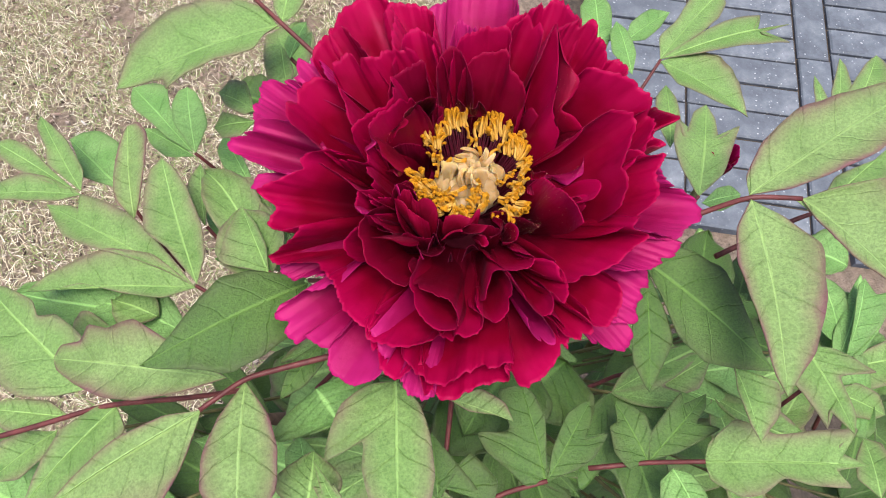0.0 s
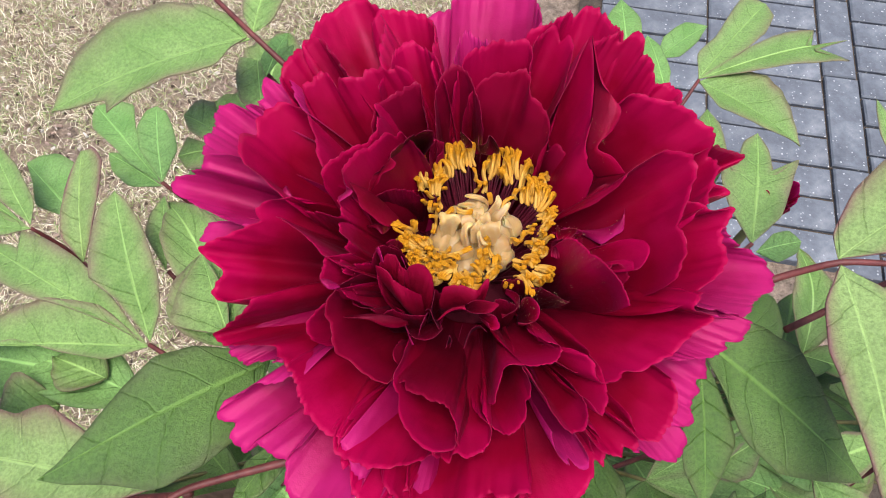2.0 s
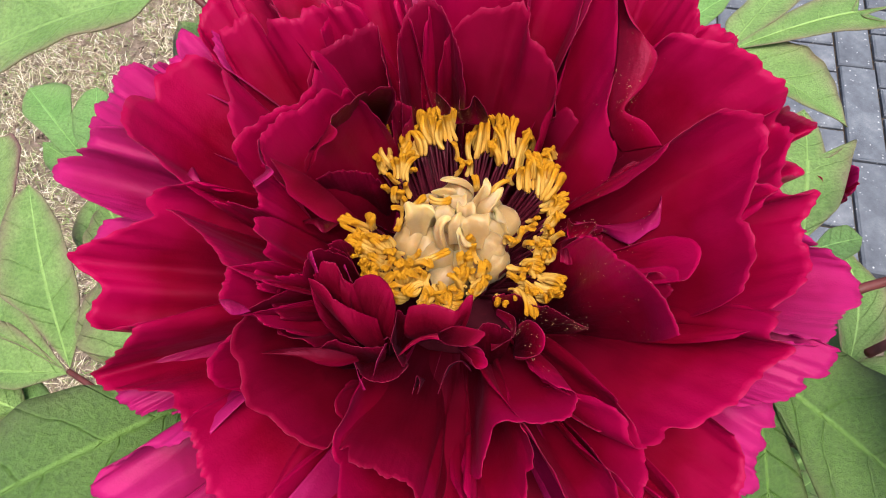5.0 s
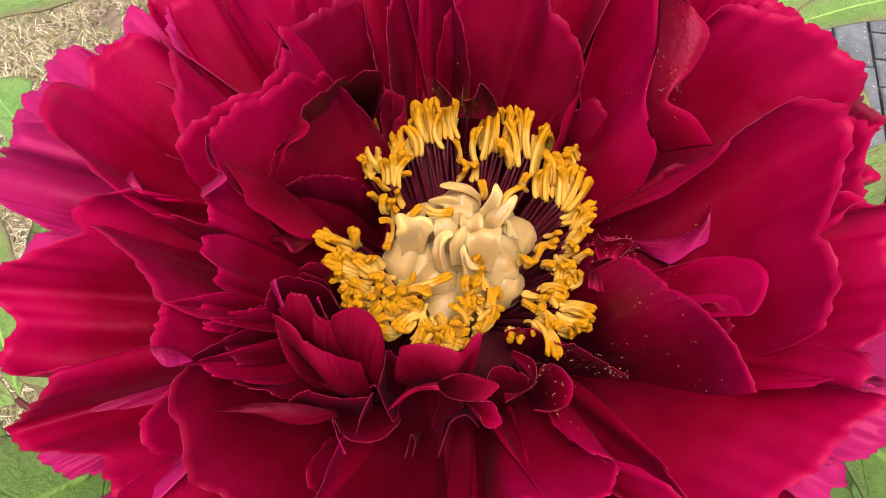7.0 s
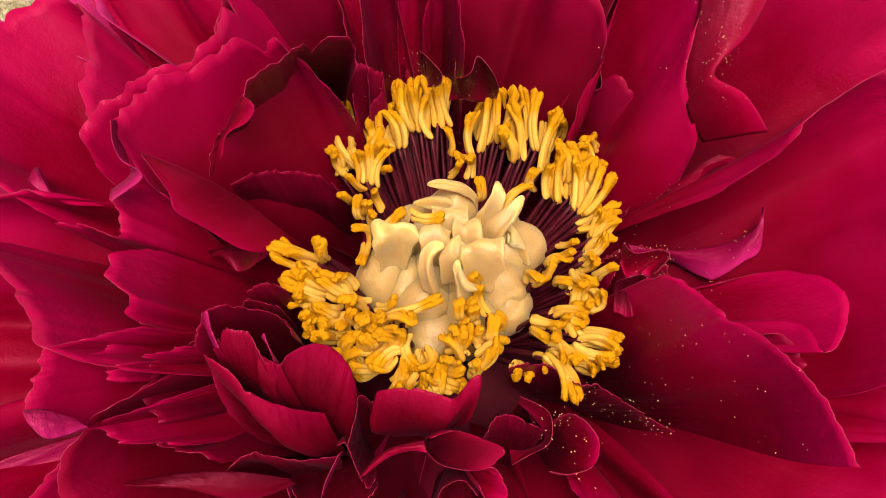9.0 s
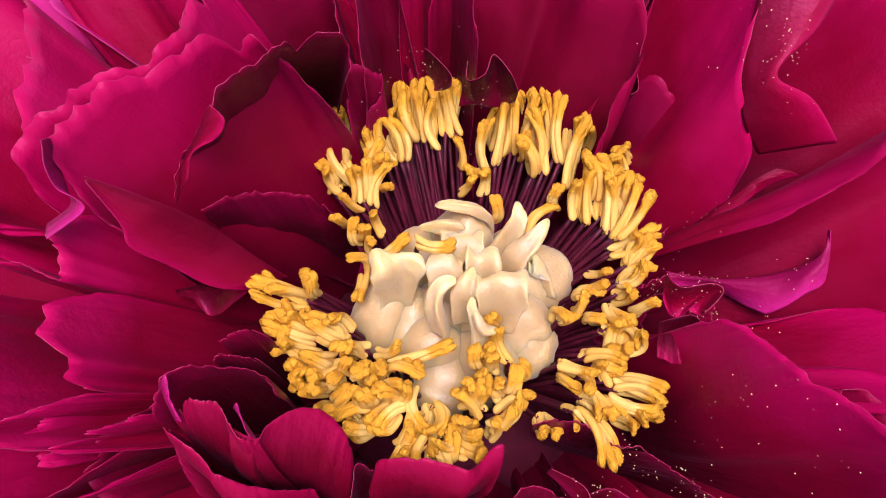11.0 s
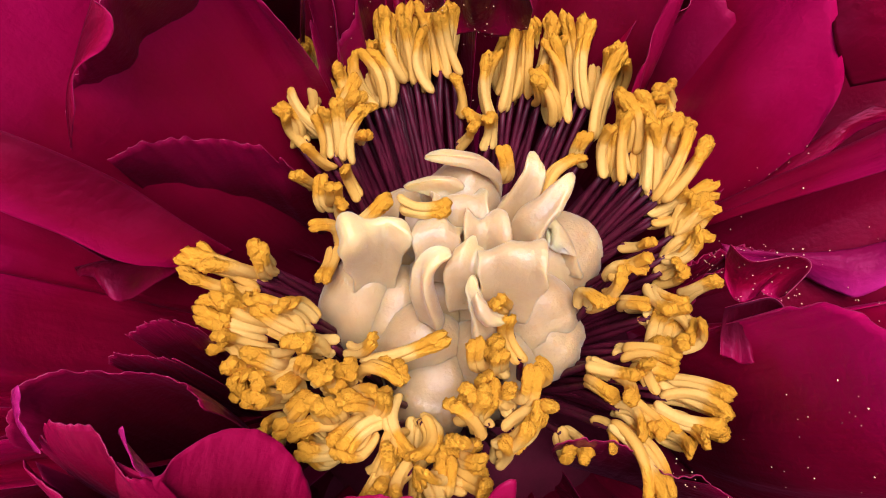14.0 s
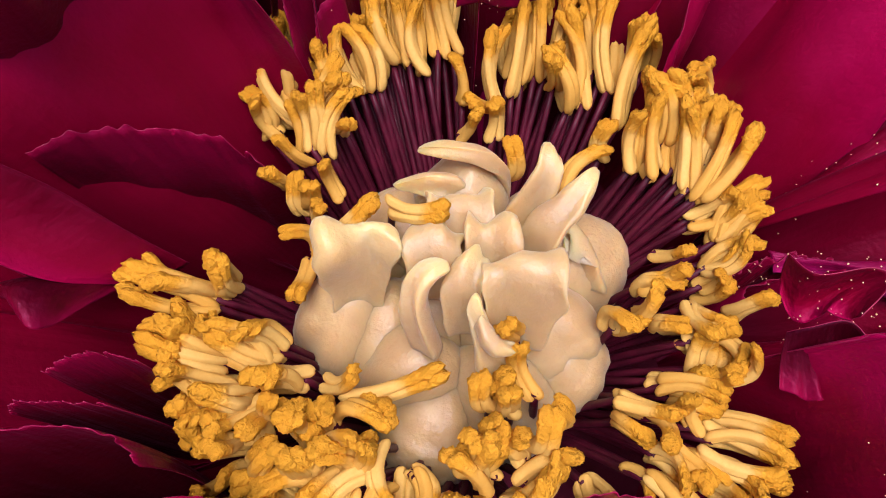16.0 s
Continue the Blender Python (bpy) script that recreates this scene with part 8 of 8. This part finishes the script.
leaf_blade(leaf, (20.8, -3.1, -14.0), (25.0, -2.4, -14.0), [(21.8, -4.3, -14.0), (23.6, -3.8, -14.0)], [(22.3, -2.1, -14.0), (24.1, -1.4, -14.0)], seed=522)
leaf = stalk(shrub, [(6.3, -4.1, -16.0), (9.1, -3.2, -14.0), (10.9, -4.5, -13.0)], 0.125, 0.095)
leaf_blade(leaf, (10.1, -4.5, -13.0), (13.4, -2.7, -13.0), [(10.9, -4.9, -13.0), (12.3, -4.5, -13.0)], [(10.9, -3.3, -13.0), (12.2, -2.6, -13.0)], seed=523)
leaf_blade(leaf, (14.5, -5.2, -14.0), (12.1, -4.3, -14.0), [(13.5, -5.8, -14.0), (12.4, -5.2, -14.0)], [(13.9, -4.3, -14.0), (13.0, -3.7, -14.0)], mat=LEAF_FRESH, seed=524)
leaf_blade(leaf, (19.2, -4.5, -13.0), (22.4, -5.6, -14.0), [(19.7, -5.7, -13.3), (21.2, -5.9, -13.8)], [(20.7, -4.1, -13.3), (22.0, -4.6, -13.7)], seed=525)
leaf_blade(leaf, (19.0, -9.9, -11.0), (19.6, -7.1, -12.0), [(18.3, -9.1, -11.4), (18.7, -8.1, -11.7)], [(20.0, -8.9, -11.3), (20.2, -7.5, -11.8)], seed=526)
leaf = stalk(shrub, [(19.0, -4.3, -18.0), (21.2, -2.6, -15.0)], 0.125, 0.095)
lobed_leaflet(leaf, (20.5, -2.9, -14.0), (23.5, 2.4, -14.0), ((17, 1.00),), mat=LEAF_FRESH, seed=45)
leaflet(leaf, (21.7, -1.5, -16.0), (21.8, 3.0, -16.0), 3.6, mat=LEAF_FRESH, seed=46)
leaflet(leaf, (23.5, 3.5, -15.0), (21.0, 5.1, -16.0), 3.6, mat=LEAF_FRESH, seed=47)
leaflet(leaf, (21.8, -2.5, -16.0), (25.5, -2.1, -16.0), 4.0, mat=LEAF_FRESH, seed=48)
leaf = stalk(shrub, [(17.2, -0.1, -18.0), (16.4, -2.8, -15.0)], 0.125, 0.095)
leaflet(leaf, (15.9, -2.7, -14.0), (12.7, -3.3, -14.0), 4.0, mat=LEAF_FRESH, seed=49)
leaflet(leaf, (16.0, -4.3, -15.0), (14.6, -5.6, -15.0), 4.4, mat=LEAF_FRESH, seed=50)
leaflet(leaf, (21.7, -5.2, -14.0), (18.9, -4.6, -14.0), 4.4, mat=LEAF_FRESH, seed=51)
leaf = stalk(shrub, [(-7.3, -0.4, -7.0), (-9.1, -0.7, -7.0)], 0.125, 0.095)
leaflet(leaf, (-9.1, -1.0, -7.0), (-10.8, 2.9, -7.0), 3.2, seed=52)
leaflet(leaf, (-9.8, 0.8, -9.0), (-14.3, 7.1, -10.0), 2.6, seed=53)
leaflet(leaf, (-9.8, 3.0, -9.0), (-13.2, 5.3, -10.0), 3.0, seed=54)
leaflet(leaf, (-8.2, 1.5, -8.0), (-11.3, 1.4, -9.0), 3.6, seed=55)
leaf = stalk(shrub, [(-11.7, -2.1, -12.0), (-15.5, -0.8, -12.0)], 0.125, 0.095)
leaflet(leaf, (-15.5, -0.8, -12.0), (-24.7, 0.9, -13.0), 3.4, mat=LEAF_FRESH, seed=56)
leaflet(leaf, (-14.4, -1.8, -12.0), (-20.7, -0.2, -12.0), 3.2, mat=LEAF_FRESH, seed=57)
leaflet(leaf, (-17.3, -2.4, -11.0), (-19.6, -3.6, -11.0), 3.4, seed=58)
leaflet(leaf, (-15.6, -1.2, -11.0), (-18.1, -0.3, -11.0), 2.4, seed=59)
leaf = stalk(shrub, [(-8.4, 11.5, -10.0), (-10.2, 12.3, -9.0)], 0.125, 0.095)
leaflet(leaf, (-10.2, 12.3, -9.0), (-9.5, 17.1, -9.0), 3.0, seed=60)
leaflet(leaf, (-11.0, 12.2, -11.0), (-14.3, 12.7, -11.0), 3.0, mat=LEAF_DARK, seed=61)
leaf = stalk(shrub, [(-5.6, -4.7, -8.0), (-6.3, -5.9, -7.0)], 0.125, 0.095)
leaflet(leaf, (-6.3, -5.9, -7.0), (-5.3, -7.3, -7.5), 5.0, mat=LEAF_FRESH, seed=62)
leaflet(leaf, (-4.9, -6.7, -12.0), (-6.9, -9.8, -12.0), 5.0, seed=63)
leaflet(leaf, (-6.1, -10.7, -6.0), (-6.0, -8.6, -6.0), 2.6, seed=64)
leaflet(leaf, (-3.2, -6.7, -12.0), (-4.9, -9.2, -13.0), 5.0, seed=65)
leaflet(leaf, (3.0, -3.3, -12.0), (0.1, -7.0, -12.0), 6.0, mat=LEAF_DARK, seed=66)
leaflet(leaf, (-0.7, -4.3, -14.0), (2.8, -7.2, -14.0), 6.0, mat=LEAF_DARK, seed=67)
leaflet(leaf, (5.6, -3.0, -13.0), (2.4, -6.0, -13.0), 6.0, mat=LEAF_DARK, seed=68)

# main stems down to the soil
stem_top = (0, 0, -1.7)
stalk(shrub, [stem_top, (0.5, 1.0, -12), (1.5, 3.5, -35), (0.5, 6.0, -70), (0, 7, -101)], 0.45, 0.9, "stem", WOODY)
stalk(shrub, [(-12, -6, -14), (-6, 0, -40), (-1, 5, -101)], 0.35, 0.8, "stem", WOODY)
stalk(shrub, [(13, 8, -16), (8, 7, -45), (3, 8, -101)], 0.35, 0.8, "stem", WOODY)
stalk(shrub, [(3, -16, -16), (3, -6, -45), (2, 5, -101)], 0.35, 0.8, "stem", WOODY)

# lower leaves: three-part leaves on stalks, in tiers round the stems
rng = random.Random(21)
for i in range(230):
    w = rng.uniform(0, 2 * math.pi)
    r = rng.uniform(4, 34)
    x, y = r * math.cos(w) * 0.95, r * math.sin(w) * 0.75 - 7
    z = -9 - rng.uniform(0, 1) * 45 - 0.15 * r
    if y > 10 or (x < -14 and y > -2):
        continue
    leaf = stalk(shrub, [(x * 0.45, y * 0.45 + 1, z - 9), (x * 0.75, y * 0.75, z - 3), (x, y, z)], 0.12, 0.09, mat=STALK_GREEN)
    heading = math.atan2(y + 2, x) + rng.uniform(-0.5, 0.5)
    for k in (-1, 1):
        a = heading + k * rng.uniform(0.6, 1.1)
        ln = rng.uniform(6, 9)
        tip = (x + ln * math.cos(a), y + ln * math.sin(a), z + rng.uniform(-2.0, 1.5))
        # low leaves: deep green more often, shade from above put into the colour
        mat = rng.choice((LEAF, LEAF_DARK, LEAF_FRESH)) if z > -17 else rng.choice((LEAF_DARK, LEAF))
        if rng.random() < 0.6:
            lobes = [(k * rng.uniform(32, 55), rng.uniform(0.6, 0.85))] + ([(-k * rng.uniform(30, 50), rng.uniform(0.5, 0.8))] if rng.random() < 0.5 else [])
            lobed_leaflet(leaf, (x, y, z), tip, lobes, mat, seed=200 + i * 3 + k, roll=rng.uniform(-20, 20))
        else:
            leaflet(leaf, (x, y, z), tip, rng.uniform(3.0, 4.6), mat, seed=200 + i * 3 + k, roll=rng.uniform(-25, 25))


# ---------------------------------------------------------------- a crimson bud under the leaves
bud = thing("peony_bud", FLOWER + Vector((14.4, 7.5, -10.0)) * CM, "small crimson peony bud under the leaves", "flower bud")
for k in range(6):
    w = 2 * math.pi * k / 6 + 0.3
    c, s = math.cos(w), math.sin(w)
    rim = [(0.7 * c + 0.6 * s, 0.7 * s - 0.6 * c, 0.7), (0.75 * c + 0.3 * s, 0.75 * s - 0.3 * c, 1.2), (0.8 * c, 0.8 * s, 1.4 - 0.2 * (k % 3)), (0.75 * c - 0.3 * s, 0.75 * s + 0.3 * c, 1.2), (0.7 * c - 0.6 * s, 0.7 * s + 0.6 * c, 0.7)]
    petal(bud, rim, -0.2, 0.2, (0.3 * c, 0.3 * s, -1.0), PETAL if k % 2 else PETAL_GUARD, seed=300 + k)
tube("stem", [Vector(p) * CM for p in ((0, 0, -1.0), (-0.5, -0.5, -8), (-3, -4, -25), (-6, -6, -60), (-8, -4, -88))], [0.002, 0.003, 0.004, 0.005, 0.006], 8, STALK_GREEN, bud)

# ---------------------------------------------------------------- pollen spilled on the petals
rng = np.random.default_rng(77)
petals = [o for o in flower.children if o.name.startswith("petal")]
near = [np.array(k) for k in ((3.0, 2.0, 2.5), (3.2, 2.4, 2.7), (2.6, 2.2, 2.2), (2.1, -2.0, 0.6), (2.7, -1.8, 1.2), (2.8, 1.7, 2.0), (-0.3, 3.0, 0.4), (3.0, 0.4, 0.0))]
spots = []
for o in petals:
    co = np.empty(len(o.data.vertices) * 3)
    o.data.vertices.foreach_get("co", co)
    co = co.reshape(-1, 3) / CM
    for c in near:
        d = np.linalg.norm(co - c, axis=1)
        hits = np.where(d < 1.1)[0]
        for h in rng.permutation(hits)[: int(len(hits) * 0.35)]:
            spots.append(co[h] + rng.normal(0, 0.06, 3) * (1, 1, 0.1) + AXIS * 0.012)
verts, faces = [], []
for p in rng.permutation(np.array(spots))[:900]:
    r = rng.uniform(0.0035, 0.009)
    n = len(verts)
    verts += [(p + np.array(q) * r) * CM for q in ((1, 0, 0), (-1, 0, 0), (0, 1, 0), (0, -1, 0), (0, 0, 1), (0, 0, -1))]
    faces += [(n + a, n + b, n + c) for a, b, c in ((0, 2, 4), (2, 1, 4), (1, 3, 4), (3, 0, 4), (2, 0, 5), (1, 2, 5), (3, 1, 5), (0, 3, 5))]
dust = mesh_object("pollen", verts, faces, POLLEN, flower, "loose grains of pale yellow pollen")
tagged(dust, kind="stuff")
